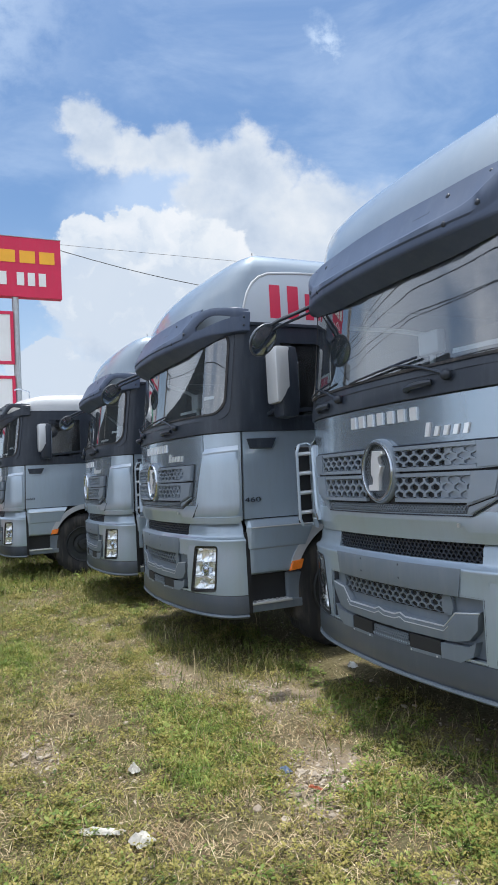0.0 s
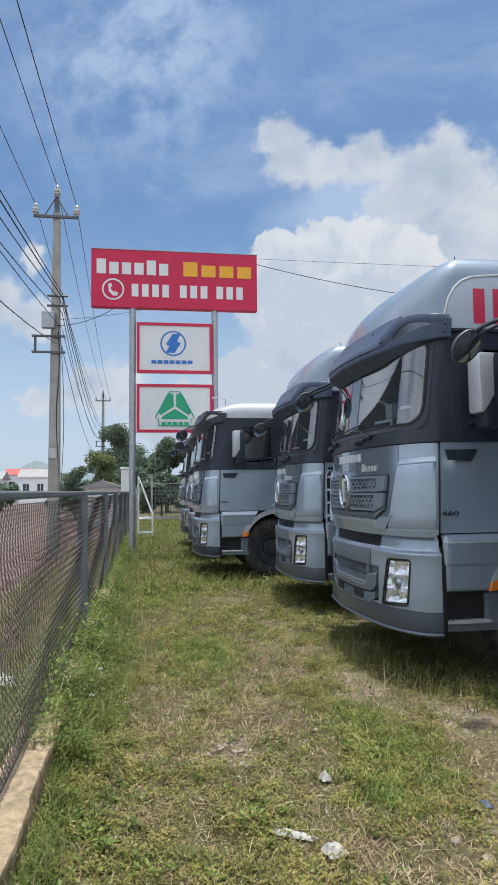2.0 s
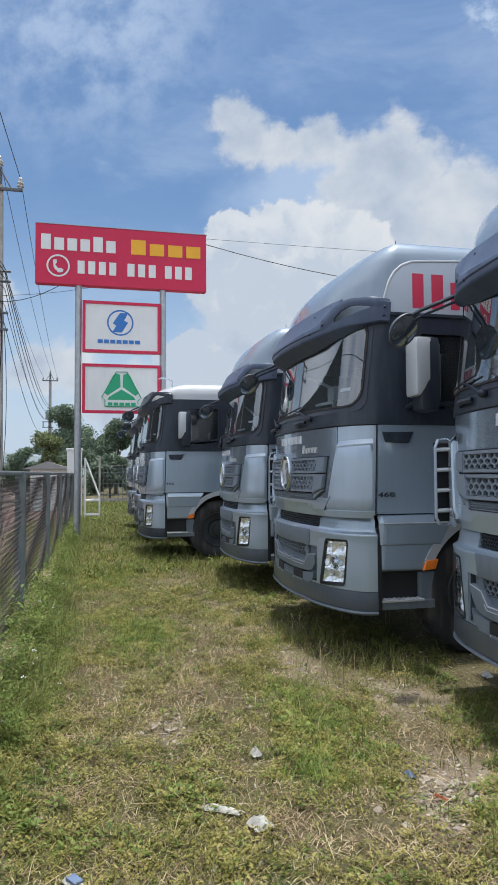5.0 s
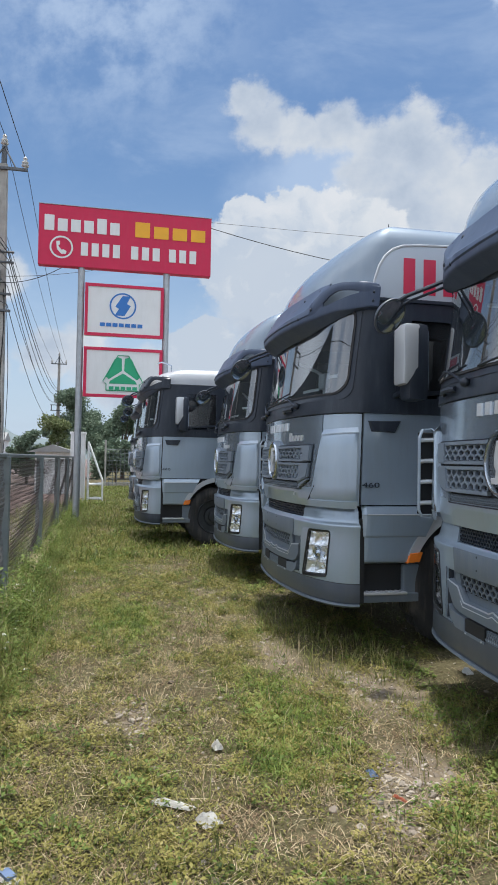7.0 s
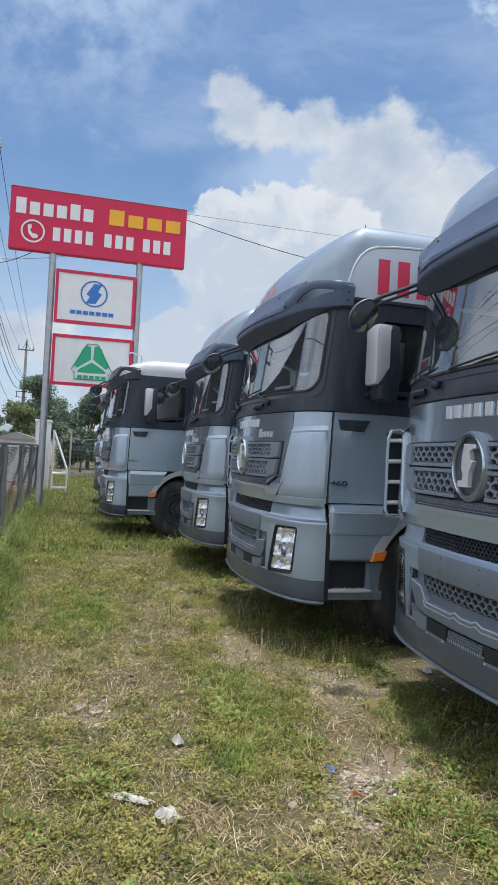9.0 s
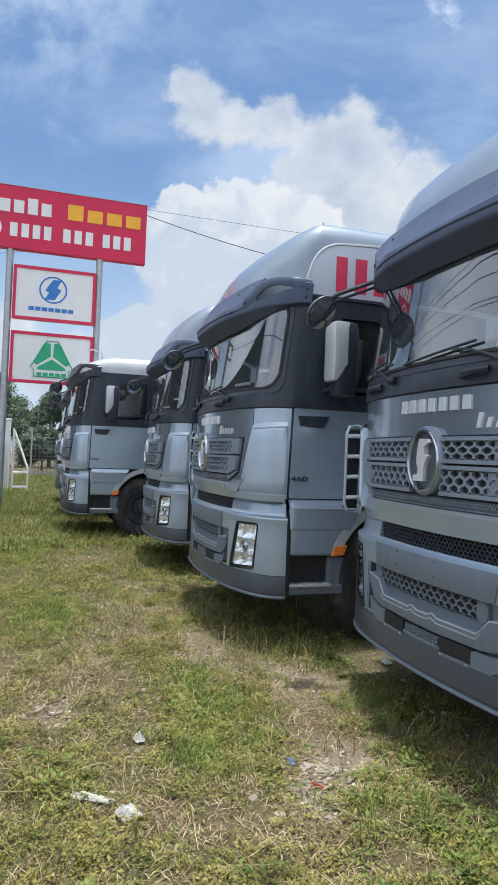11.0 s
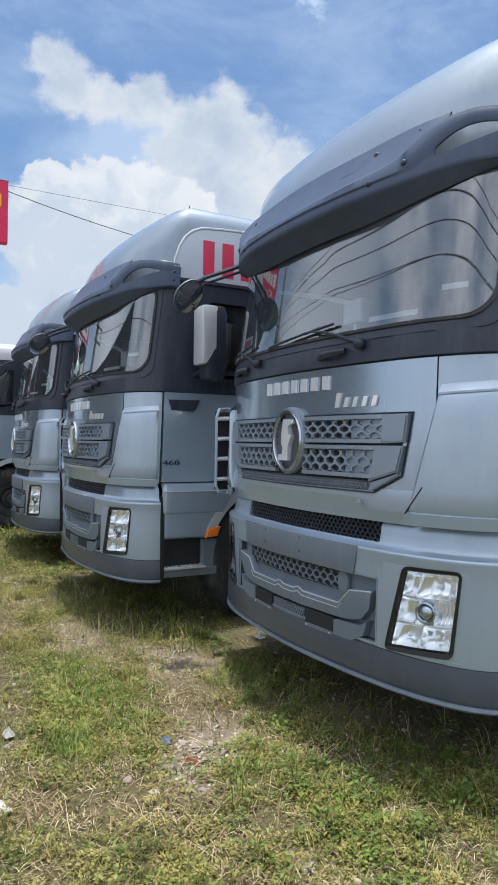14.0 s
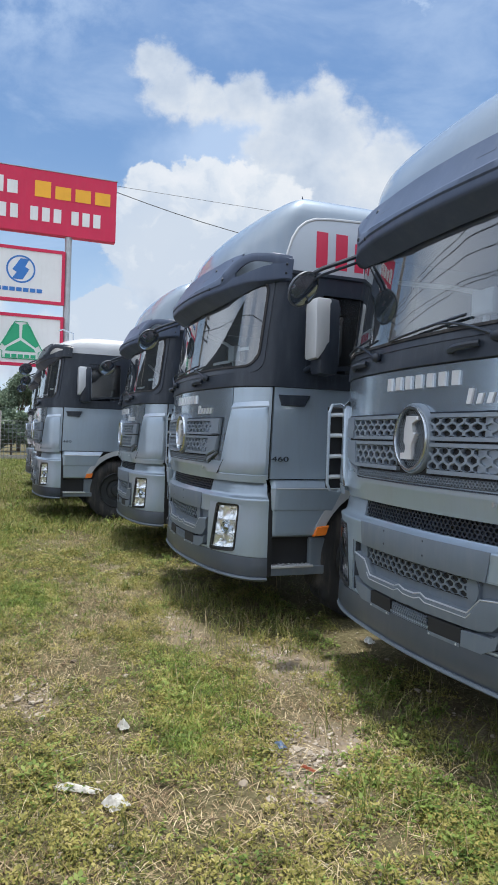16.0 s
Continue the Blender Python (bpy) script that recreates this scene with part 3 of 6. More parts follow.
def wheel(truck, x, y, wide=.30, rad=.535, outer=1):
    w = new("wheel")
    w.parent = truck
    a, b = x - wide / 2, x + wide / 2
    prof = [(a + .03, rad * .58), (a, rad * .72), (a + .005, rad * .88), (a + .035, rad * .965), (a + .06, rad)]
    for k in range(5):
        t0 = a + .06 + (wide - .12) * k / 5
        t1 = a + .06 + (wide - .12) * (k + 1) / 5
        if k:
            prof += [(t0 - .006, rad - .014), (t0 + .006, rad - .014)]
        prof += [(t0 + .008, rad), (t1 - .008, rad)]
    prof += [(b - .06, rad), (b - .035, rad * .965), (b - .005, rad * .88), (b, rad * .72), (b - .03, rad * .58)]
    bm, _ = lathe(bmesh.new(), prof, (0, y, rad), "x", 72,
                  lambda j, k: (-.020 if (k % 3 == 0 and .96 * rad < prof[j][1]) else 0.0))
    part("tyre", bm, M_RUBBER, w, "black tyre with blocky tread", True)
    s = outer
    o = b if s > 0 else a
    p2 = [(o - s * .03, rad * .585), (o - s * .015, rad * .56), (o - s * .05, rad * .52), (o - s * .06, rad * .36), (o - s * .10, rad * .30),
          (o - s * .09, rad * .20), (o - s * .02, rad * .17), (o - s * .01, rad * .02)]
    bm, _ = lathe(bmesh.new(), p2, (0, y, rad), "x", 40)
    part("rim", bm, M_RIM, w, "dark steel rim", True)


def loop(z, y0, w, bulge, yb, n=20):
    pts = []
    for i in range(-n, n + 1):
        s = CORNER * i / n
        x = math.copysign(float(np.interp(abs(s), _cs, _cx)), s) / 1.245 * w
        pts.append((x, y0 + (float(np.interp(abs(s), _cs, _cy)) - .015) * bulge, z))
    for k in range(1, 7):
        pts.append((w, pts[2 * n][1] + (yb - .12 - pts[2 * n][1]) * k / 6, z))
    pts += [(w - .04, yb - .03, z), (w - .12, yb, z), (-w + .12, yb, z), (-w + .04, yb - .03, z)]
    y_s = pts[0][1]
    for k in range(6, 0, -1):
        pts.append((-w, y_s + (yb - .12 - y_s) * k / 6, z))
    return pts


def loft(name, loops, mat, parent, label=""):
    n = len(loops[0])
    verts = [v for l in loops for v in l]
    faces = [(j * n + i, j * n + (i + 1) % n, (j + 1) * n + (i + 1) % n, (j + 1) * n + i) for j in range(len(loops) - 1) for i in range(n)]
    faces += [tuple(range(n)), tuple((len(loops) - 1) * n + i for i in range(n))]
    return mesh_ob(name, verts, faces, mat, parent, label, True)


def build_truck(high, label):
    T = thing("truck", label, "truck", group="row of parked trucks")
    fs = [CORNER * k / 22 for k in range(-22, 23)]

    # --- bumper ---
    hole_s0, hole_s1 = sx(.745), sx(1.135)
    cols = sorted(set(fs + [hole_s0, hole_s1, -hole_s0, -hole_s1, sx(.70), -sx(.70), sx(.60), -sx(.62), sx(.69)]))
    lower = M_VALANCE if high else M_BLACK
    skin("bumper_lip", fs, [(.385, -.10), (.39, -.01), (.41, .022), (.425, .018)], M_PLASTIC_GREY, T, .02)
    skin("bumper_valance", fs, [(.425, .004), (.45, .016), (.53, .014), (.580, .010), (.585, -.004)], lower, T, .03, label="darker grey lower bumper")
    bumper = skin("bumper", cols, [(.585, .006), (.60, .008), (.80, .006), (.905, .006), (.935, .006), (.955, .007), (.995, .008), (1.03, .013), (1.040, .014), (1.046, .012), (1.050, .007), (1.061, -.014), (1.076, -.024), (1.095, -.030),
                           (1.12, -.034), (1.15, -.038), (1.19, -.055)], M_PAINT, T, .03,
         holes=[(hole_s0, hole_s1, .60, 1.0), (-hole_s1, -hole_s0, .60, 1.0), (-sx(.70), sx(.70), .60, .91), (-sx(.62), sx(.69), 1.072, 1.19)], label="grey painted steel bumper")
    for side in (1, -1):
        headlight(T, side)
        # dark strip standing in for the shaded gap behind the bumper's end
        patch("bumper_gap_shade", [(sy(.40, side), .43), (sy(.44, side), .43), (sy(.44, side), 1.10), (sy(.40, side), 1.10)], M_DARK, T, .0, .05, 2, 4)
    # lower grille panel
    patch("lower_panel", rect(-sx(.70), sx(.70), .60, .91), M_PLASTIC_GREY, T, -.036, .02, 16, 4, "recessed grey panel below the plate")
    dens = lambda q, n=8: [(q[i][0] + (q[(i + 1) % 4][0] - q[i][0]) * k / n, q[i][1] + (q[(i + 1) % 4][1] - q[i][1]) * k / n) for i in range(4) for k in range(n)]
    ring_plate("lower_panel_frame", dens(rect(-sx(.708), sx(.708), .588, .912)), dens([(-sx(.682), .602), (sx(.682), .602), (sx(.694), .902), (-sx(.694), .902)]),
               M_BLACK, T, .0085, .05, inner_out=-.02)
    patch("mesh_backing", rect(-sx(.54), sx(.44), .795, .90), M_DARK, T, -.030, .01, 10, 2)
    honeycomb("lower_mesh", -sx(.52), sx(.42), .80, .895, .062, .05, M_PLASTIC_GREY, T, -.018, .016)
    for x in (-.565, .455):
        plate("mesh_bracket", rounded(sx(x - .04), sx(x + .04), .79, .905, .03, 3, 2), M_PLASTIC_GREY, T, -.012, .03, bev=.006)
    half = [(.0, .748), (.05, .748), (.10, .763), (.145, .746), (.442, .745), (.475, .775), (.524, .824), (.675, .842)]
    foot = [(.0, .655), (.05, .652), (.10, .652), (.145, .652), (.44, .655), (.52, .662), (.60, .680), (.655, .74)]
    wing = [(-x, z) for x, z in reversed(half[1:])] + half
    low = [(-x, z) for x, z in reversed(foot[1:])] + foot
    verts, faces = [], []
    for (x0, z0), (x1, z1) in zip(wing, low):
        verts += [surf(sx(x0), z0, -.004), surf(sx(x0), z0 - .012, .012), surf(sx(x0 * .7 + x1 * .3), z0 * .7 + z1 * .3, .014), surf(sx(x1), z1 + .010, .004), surf(sx(x1), z1, -.05), surf(sx(x0), z0, -.05)]
    for i in range(len(wing) - 1):
        for k in range(6):
            faces.append((i * 6 + k, i * 6 + (k + 1) % 6, i * 6 + 6 + (k + 1) % 6, i * 6 + 6 + k))
    faces += [(0, 1, 2, 3, 4, 5), tuple(range(len(verts) - 6, len(verts)))]
    mesh_ob("wing_trim", verts, faces, M_PLASTIC_GREY, T, "grey winged trim bar", True)
    part("wing_edge", rod(bmesh.new(), [surf(sx(x0), z0 - .006, .008) for x0, z0 in wing], .0045, 6), M_SILVER, T, "bright trim edge", True)
    part("wing_edge", rod(bmesh.new(), [surf(sx(x0), z0 - .030, .013) for x0, z0 in wing[2:-2]], .003, 6), M_SILVER, T, "bright trim edge", True)
    for S in (1, -1):
        plate("bumper_block", [(S * sx(x), z) for x, z in ((.415, .572), (.545, .572), (.625, .615), (.650, .690), (.60, .660), (.415, .650))], M_PLASTIC_GREY, T, .0135, .05)
    # flush near-black plates put the shade of the tow holes into colour
    for x0, x1 in ((-.41, -.178), (.178, .41)):
        patch("tow_opening_shade", rect(sx(x0), sx(x1), .568, .655), M_DARK, T, .0115, .05, 4, 2)
        patch("tow_plate", rect(sx(x0), sx(x1), .565, .582), M_PLASTIC_GREY, T, .015, .03, 4, 1)
        for x in (x0 + .02, x1 - .02):
            part("bolt", blob(bmesh.new(), surf(sx(x), .573, .02), (.006, .004, .006), 1), M_SILVER, T, "", True)
    patch("mesh_backing", rect(-sx(.17), sx(.17), .568, .655), M_DARK, T, -.02, .01, 6, 2)
    honeycomb("fine_mesh", -sx(.16), sx(.16), .572, .65, .02, .02, M_PLASTIC_GREY, T, .010, .01, .3)
    # plate carrier, its down-facing shade put in as darker grey, and its screws
    patch("plate_carrier", [(-sx(.555), .905), (sx(.555), .905), (sx(.583), 1.048), (-sx(.583), 1.048)], M_PLASTIC_GREY, T, .019, .012, 20, 2, edge=.003)
    for x in (-.26, .12):
        for z in (.955, 1.03):
            part("bolt", blob(bmesh.new(), surf(sx(x), z, .019), (.007, .004, .007), 1), M_BLACK, T, "", True)
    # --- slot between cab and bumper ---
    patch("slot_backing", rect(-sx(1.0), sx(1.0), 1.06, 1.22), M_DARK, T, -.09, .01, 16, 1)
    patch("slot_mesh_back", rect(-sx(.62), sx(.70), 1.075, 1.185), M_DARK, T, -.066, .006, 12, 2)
    honeycomb("slot_mesh", -sx(.625), sx(.695), 1.066, 1.20, .034, .032, M_BLACK, T, -.044, .012, .26)

    # --- front panel with grille ---
    seam = sx(.985)
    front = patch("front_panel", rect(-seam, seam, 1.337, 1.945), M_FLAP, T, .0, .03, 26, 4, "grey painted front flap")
    chin_s = [k / 30 for k in range(-30, 31)]
    verts = []
    for z, o, reach in ((1.338, .000, .930), (None, .007, .875), (-1, .004, .872), (1.178, -.012, .857)):
        for u in chin_s:
            t = min(1.0, max(0.0, (abs(u) * .86 - .58) / .05))
            zc = 1.285 - .050 * t
            oo = o
            verts.append(surf(u * sx(reach), zc + .004 if z is None else zc - .004 if z == -1 else z, oo))
    n = len(chin_s)
    mesh_ob("front_panel_foot", verts, [(r * n + k, r * n + k + 1, (r + 1) * n + k + 1, (r + 1) * n + k) for r in range(3) for k in range(n - 1)], M_PAINT, T, "folded lower edge of the front flap", True)
    along = lambda q, n=8: [(q[i][0] + (q[(i + 1) % len(q)][0] - q[i][0]) * k / n, q[i][1] + (q[(i + 1) % len(q)][1] - q[i][1]) * k / n) for i in range(len(q)) for k in range(n)]
    mirrored = lambda q: [(-u, z) for u, z in reversed(q)] + q
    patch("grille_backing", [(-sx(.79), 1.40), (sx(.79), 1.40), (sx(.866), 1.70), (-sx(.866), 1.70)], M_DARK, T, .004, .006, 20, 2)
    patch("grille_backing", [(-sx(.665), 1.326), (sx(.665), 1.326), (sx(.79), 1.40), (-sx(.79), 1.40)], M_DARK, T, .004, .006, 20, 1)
    edge_out = mirrored([(.672, 1.312), (.840, 1.398), (.890, 1.701)])
    edge_in = mirrored([(.671, 1.319), (.834, 1.402), (.884, 1.695)])
    ring_plate("grille_frame", along(edge_out), along(edge_in), M_BLACK, T, .010, .02, inner_out=.006)
    for z0, z1, xc, ends in ((1.553, 1.692, .725, [(.862, 1.560), (.876, 1.692)]), (1.384, 1.543, .690, [(.655, 1.368), (.828, 1.422), (.857, 1.543)])):
        slat = new("grille_slat")
        slat.parent = T
        for side in (1, -1):
            lo_, hi_ = sorted((side * .14, side * sx(xc)))
            honeycomb("slat_mesh", lo_, hi_, z0 + .020, z1 - .020, .084, .05, M_SLAT, slat, .026, .024, .24)
            patch("slat_rim", rect(side * .14, side * sx(xc), z1 - .022, z1), M_SLAT, slat, .034, .03, 8, 2, edge=.006)
            patch("slat_rim", rect(side * .14, side * sx(xc), z0, z0 + .022), M_SLAT, slat, .034, .03, 8, 2, edge=.006)
            foot_ = ends[0] if len(ends) == 3 else (sx(xc), z0)
            plate("slat_end", [(side * u, z) for u, z in ([(sx(xc), z1), foot_] + ends[-2:])], M_SLAT, slat, .034, .034, bev=.008)
        patch("mesh_blank", rect(sx(xc - .21), sx(xc), z0 + .018, z1 - .018), M_SLAT, slat, .014, .008, 4, 1)
    patch("lower_strip", [(-sx(.64), 1.328), (sx(.64), 1.328), (sx(.66), 1.372), (-sx(.66), 1.372)], M_PLASTIC_DARK, T, .012, .010, 14, 2)
    honeycomb("strip_mesh", -sx(.64), sx(.64), 1.330, 1.372, .022, .02, M_PLASTIC_GREY, T, .018, .006, .35)
    for side in (1, -1):
        plate("strip_end", [(side * u, z) for u, z in ((.648, 1.326), (.672, 1.323), (.828, 1.402), (.822, 1.414), (.664, 1.364))], M_SLAT, T, .022, .02, bev=.005)
    # round emblem, kept as a plain ring with a bent bar
    em = new("emblem")
    em.parent = T
    c0 = surf(0, 1.562, .040)
    bm = bmesh.new()
    R1, R2 = .152, .178
    n = 40
    ring = [[bm.verts.new(c0 + Vector((R1 * k * math.cos(t), o, R2 * k * math.sin(t)))) for t in [2 * math.pi * i / n for i in range(n)]]
            for k, o in ((1.0, .045), (1.0, .0), (.965, -.012), (.90, -.012), (.86, .004), (.85, .03))]
    for a, b in zip(ring, ring[1:]):
        for i in range(n):
            bm.faces.new((a[i], a[(i + 1) % n], b[(i + 1) % n], b[i]))
    part("ring", bm, M_CHROME, em, "chrome oval ring", True)
    bm = bmesh.new()
    rim = [[bm.verts.new(c0 + Vector((R1 * k * math.cos(2 * math.pi * i / n), o, R2 * k * math.sin(2 * math.pi * i / n)))) for i in range(n)]
           for k, o in ((1.07, .05), (1.06, .010), (1.035, .002), (.99, .004))]
    for a, b in zip(rim, rim[1:]):
        for i in range(n):
            bm.faces.new((a[i], a[(i + 1) % n], b[(i + 1) % n], b[i]))
    part("rim", bm, M_SLAT, em, "grey outer rim", True)
    bm = bmesh.new()
    n = 32
    vs = [bm.verts.new(c0 + Vector((R1 * .87 * math.cos(2 * math.pi * i / n), .022, R2 * .87 * math.sin(2 * math.pi * i / n)))) for i in range(n)]
    bm.faces.new(vs)
    part("backing", bm, M_DARK, em)
    bm = bmesh.new()
    for dz in range(-7, 8):
        for dx in range(-6, 7):
            x, z = dx * .02 + (.01 if dz % 2 else 0), dz * .0195
            if (x / (R1 * .82)) ** 2 + (z / (R2 * .82)) ** 2 < 1:
                q = [bm.verts.new(c0 + Vector((x + .011 * math.cos(a), .012, z + .011 * math.sin(a)))) for a in [math.pi / 3 * i for i in range(6)]]
                w = [bm.verts.new(c0 + Vector((x + .007 * math.cos(a), .012, z + .007 * math.sin(a)))) for a in [math.pi / 3 * i for i in range(6)]]
                for i in range(6):
                    bm.faces.new((q[i], q[(i + 1) % 6], w[(i + 1) % 6], w[i]))
    part("net", bm, M_PLASTIC_GREY, em)
    zig = [(-.03, .12), (.07, .118), (.072, .098), (.022, .084), (.032, .035), (.052, .026), (.022, -.03), (.014, -.112), (-.078, -.112), (-.08, -.078), (-.032, -.082), (-.022, -.036), (-.052, -.02), (-.042, .05)]
    bm = bmesh.new()
    f = [bm.verts.new(c0 + Vector((x, -.012, z))) for x, z in zig]
    b = [bm.verts.new(c0 + Vector((x, .02, z))) for x, z in zig]
    top = bm.faces.new(f)
    for i in range(len(zig)):
        j = (i + 1) % len(zig)
        bm.faces.new((f[i], f[j], b[j], b[i]))
    bmesh.ops.bevel(bm, geom=list(top.edges), offset=.005, segments=1, affect="EDGES")
    part("bent_bar", bm, M_SHINE, em, "polished bent bar")
    word_bars("letter_bar", T, -sx(.345), sx(.345), 1.832, 1.905, 7, M_SHINE, .012, .014, .5)
    word_bars("badge_bar", T, sx(.36), sx(.685), 1.735, 1.785, 5, M_SHINE, .010, .012, .55, .015, 1.5)
    part("tow_cap", box(bmesh.new(), surf(sx(.60), 1.27, .02) - Vector((.008, .012, .010)), surf(sx(.60), 1.27, .02) + Vector((.008, .0, .010)), .002), M_SILVER, T)

    # --- corners and doors ---
    for side in (1, -1):
        S = side
        patch("corner_backing", rect(S * (seam + .006), S * (CORNER - .012), 1.205, 1.945), M_PAINT, T, -.004, .03, 10, 4)
        patch("corner_foot", [(S * (sx(.90) + .006), 1.205), (S * (seam + .004), 1.205), (S * (seam + .004), 1.335), (S * (seam - .004), 1.335)], M_PAINT, T, -.002, .03, 4, 2)
        patch("flap_seam", [(S * .876, 1.234), (S * .882, 1.234), (S * .964, 1.356), (S * .960, 1.361)], M_DARK, T, .0355, .01, 2, 4)
        n = 12
        cs = [S * (.872 + (CORNER - .032 - .872) * k / n) for k in range(n + 1)]
        verts = [surf(s_, z_, o_) for z_, o_ in ((1.246, .020), (1.238, .033), (1.232, .032), (1.183, .024)) for s_ in cs]
        mesh_ob("corner_chin", verts, [(r * (n + 1) + k, r * (n + 1) + k + 1, (r + 1) * (n + 1) + k + 1, (r + 1) * (n + 1) + k) for r in range(3) for k in range(n)], M_PAINT, T, "", True)
        patch("corner_panel", [(S * sx(.880), 1.238), (S * (CORNER - .028), 1.238), (S * (CORNER - .04), 1.79), (S * sx(1.004), 1.775)], M_PAINT, T, .034, .04, 12, 6,
              "light silver corner air guide", edge=.012)
        n = 12
        lo = [S * (sx(1.004) + (CORNER - .04 - sx(1.004)) * k / n) for k in range(n + 1)]
        zt = [1.772 + .016 * k / n for k in range(n + 1)]
        verts = [surf(s_, z_, .028) for s_, z_ in zip(lo, zt)] + [surf(s_, z_ + .010, .029) for s_, z_ in zip(lo, zt)] + [surf(s_, z_ + .050, -.005) for s_, z_ in zip(lo, zt)]
        # lighter paint than the panel below puts the sunlit highlight in
        mesh_ob("guide_ledge", verts, [(r * (n + 1) + k, r * (n + 1) + k + 1, (r + 1) * (n + 1) + k + 1, (r + 1) * (n + 1) + k) for r in (0, 1) for k in range(n)], M_PAINT_LIGHT, T,
                "sloping ledge of the air guide, its highlight put in by lighter paint", True)
        door = new("door")
        door.parent = T
        tagged(door, "grey painted cab door")
        patch("door_panel", [(sy(.405, S), 1.215), (sy(1.46, S), 1.215), (sy(1.46, S), 2.10), (sy(.405, S), 1.955)], M_PAINT, door, .0, .05, 10, 4)
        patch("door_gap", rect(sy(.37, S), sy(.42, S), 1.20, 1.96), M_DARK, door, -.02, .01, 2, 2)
        patch("belt_strip", [(sy(.405, S), 1.957), (sy(1.46, S), 2.102), (sy(1.46, S), 2.130), (sy(.405, S), 1.985)], M_BLACK, door, .012, .04, 6, 1)
        hz = 1.86
        patch("door_handle", [(sy(.47, S), hz - .055), (sy(.67, S), hz - .060), (sy(.72, S), hz + .035), (sy(.44, S), hz + .030)], M_BLACK, door, .038, .04, 5, 3, "black recessed door handle", edge=.02)
        # power rating in raised figures
        if S > 0:
            fc = bpy.data.curves.new("figures", "FONT")
            fc.body, fc.size, fc.extrude = "460", .075, .004
            fc.align_x = "CENTER"
            fo = bpy.data.objects.new("figures", fc)
            scene.collection.objects.link(fo)
            me = bpy.data.meshes.new_from_object(fo)
            bpy.data.objects.remove(fo)
            me.transform(Matrix.Translation((1.252, .487, 1.355)) @ Matrix.Rotation(radians(90), 4, "Z") @ Matrix.Rotation(radians(90), 4, "X") @ Matrix.Diagonal((1.35, .75, 1, 1)))
            link("rating_figures", me, M_BLACK, door)
        patch("sleeper_side", [(sy(1.475, S), 1.215), (sy(2.28, S), 1.215), (sy(2.28, S), 2.10), (sy(1.475, S), 2.10)], M_PAINT, T, .0, .05, 6, 4)
        prof = [(1.207, -.012), (1.196, .0), (1.150, .032), (1.138, .036), (1.126, .032), (.974, .022), (.964, .020), (.955, .010), (.775, .004), (.757, .0), (.742, -.028), (.742, -.08)]
        us = [0, .05, .10, .3, .5, .7, .9, 1]
        verts = []
        for z, o in prof:
            end = float(np.interp(z, [.74, 1.13, 1.21], [.85, 1.045, 1.10]))
            verts += [surf(sy(.417 + (end - .417) * u, S), z, o - (.034 if u == 0 else .004 if u == .05 else 0)) for u in us]
        n = len(us)
        faces = [(r * n + k, r * n + k + 1, (r + 1) * n + k + 1, (r + 1) * n + k) for r in range(len(prof) - 1) for k in range(n - 1)]
        sk = mesh_ob("door_skirt", verts, faces, M_PAINT, T, "grey lower door skirt with a sharp shoulder", False)
        thick = sk.modifiers.new("thickness", "SOLIDIFY")
        thick.thickness, thick.offset = .02, -1.0 if S > 0 else 1.0
        # pale rod that draws the highlight along the skirt's shoulder
        part("skirt_highlight", rod(bmesh.new(), [surf(sy(y, S), 1.139, .034) for y in (.455, .6, .8, 1.04)], .006, 6), M_COVER, T, "", True)
        # step well, a near-black box in place of its shaded hollow
        boxed("step_well_shade", (min(S * .75, S * 1.17), .40, .42), (max(S * .75, S * 1.17), .90, 1.15), M_DARK, T, bev=.02)
        boxed("step_box", (min(S * .95, S * 1.215), .37, .425), (max(S * .95, S * 1.215), .93, .50), M_PLASTIC_GREY, T, "grey entry step", .012)
        bm = box(bmesh.new(), (min(S * 1.0, S * 1.238), .38, .49), (max(S * 1.0, S * 1.238), .82, .512), .006)
        for k in range(10):
            box(bm, (min(S * 1.03, S * 1.22), .40 + k * .042, .512), (max(S * 1.03, S * 1.22), .415 + k * .042, .518))
        part("step_tread", bm, M_LETTER, T, "bright ribbed step tread")
        boxed("step_side", (min(S * 1.05, S * 1.205), .79, .43), (max(S * 1.05, S * 1.205), .945, .73), M_PLASTIC_GREY, T, bev=.02)
        # wheel arch
        verts, faces = [], []
        cy, cz = 1.45, .55
        n = 18
        for k in range(n + 1):
            t = radians(158 - 150 * k / n)
            for r, x in ((.690, 1.262), (.608, 1.256), (.60, .98), (.64, .98)):
                verts.append((S * x, cy + r * math.cos(t), cz + r * math.sin(t)))
        for k in range(n):
            for q in range(4):
                faces.append((k * 4 + q, k * 4 + (q + 1) % 4, k * 4 + 4 + (q + 1) % 4, k * 4 + 4 + q))
        faces += [(0, 1, 2, 3), tuple(range(len(verts) - 4, len(verts)))]
        mesh_ob("wheel_arch", verts, faces, M_COVER, T, "silver wheel arch moulding", True)
        patch("marker_lamp", [(sy(.80, S), .745), (sy(.905, S), .755), (sy(.935, S), .835), (sy(.825, S), .825)], M_ORANGE, T, .030, .05, 3, 2, "orange side marker lamp", edge=.008)
        wheel(T, S * 1.06, 1.37, outer=S)

        # side window and mirror
        ring_plate("window_frame", dens([(sy(.66, S), 2.085), (sy(1.42, S), 2.15), (sy(1.42, S), 2.78), (sy(.66, S), 2.78)]),
                   dens([(sy(.735, S), 2.13), (sy(1.36, S), 2.18), (sy(1.36, S), 2.72), (sy(.76, S), 2.72)]), M_BLACK, T, .010, .05)
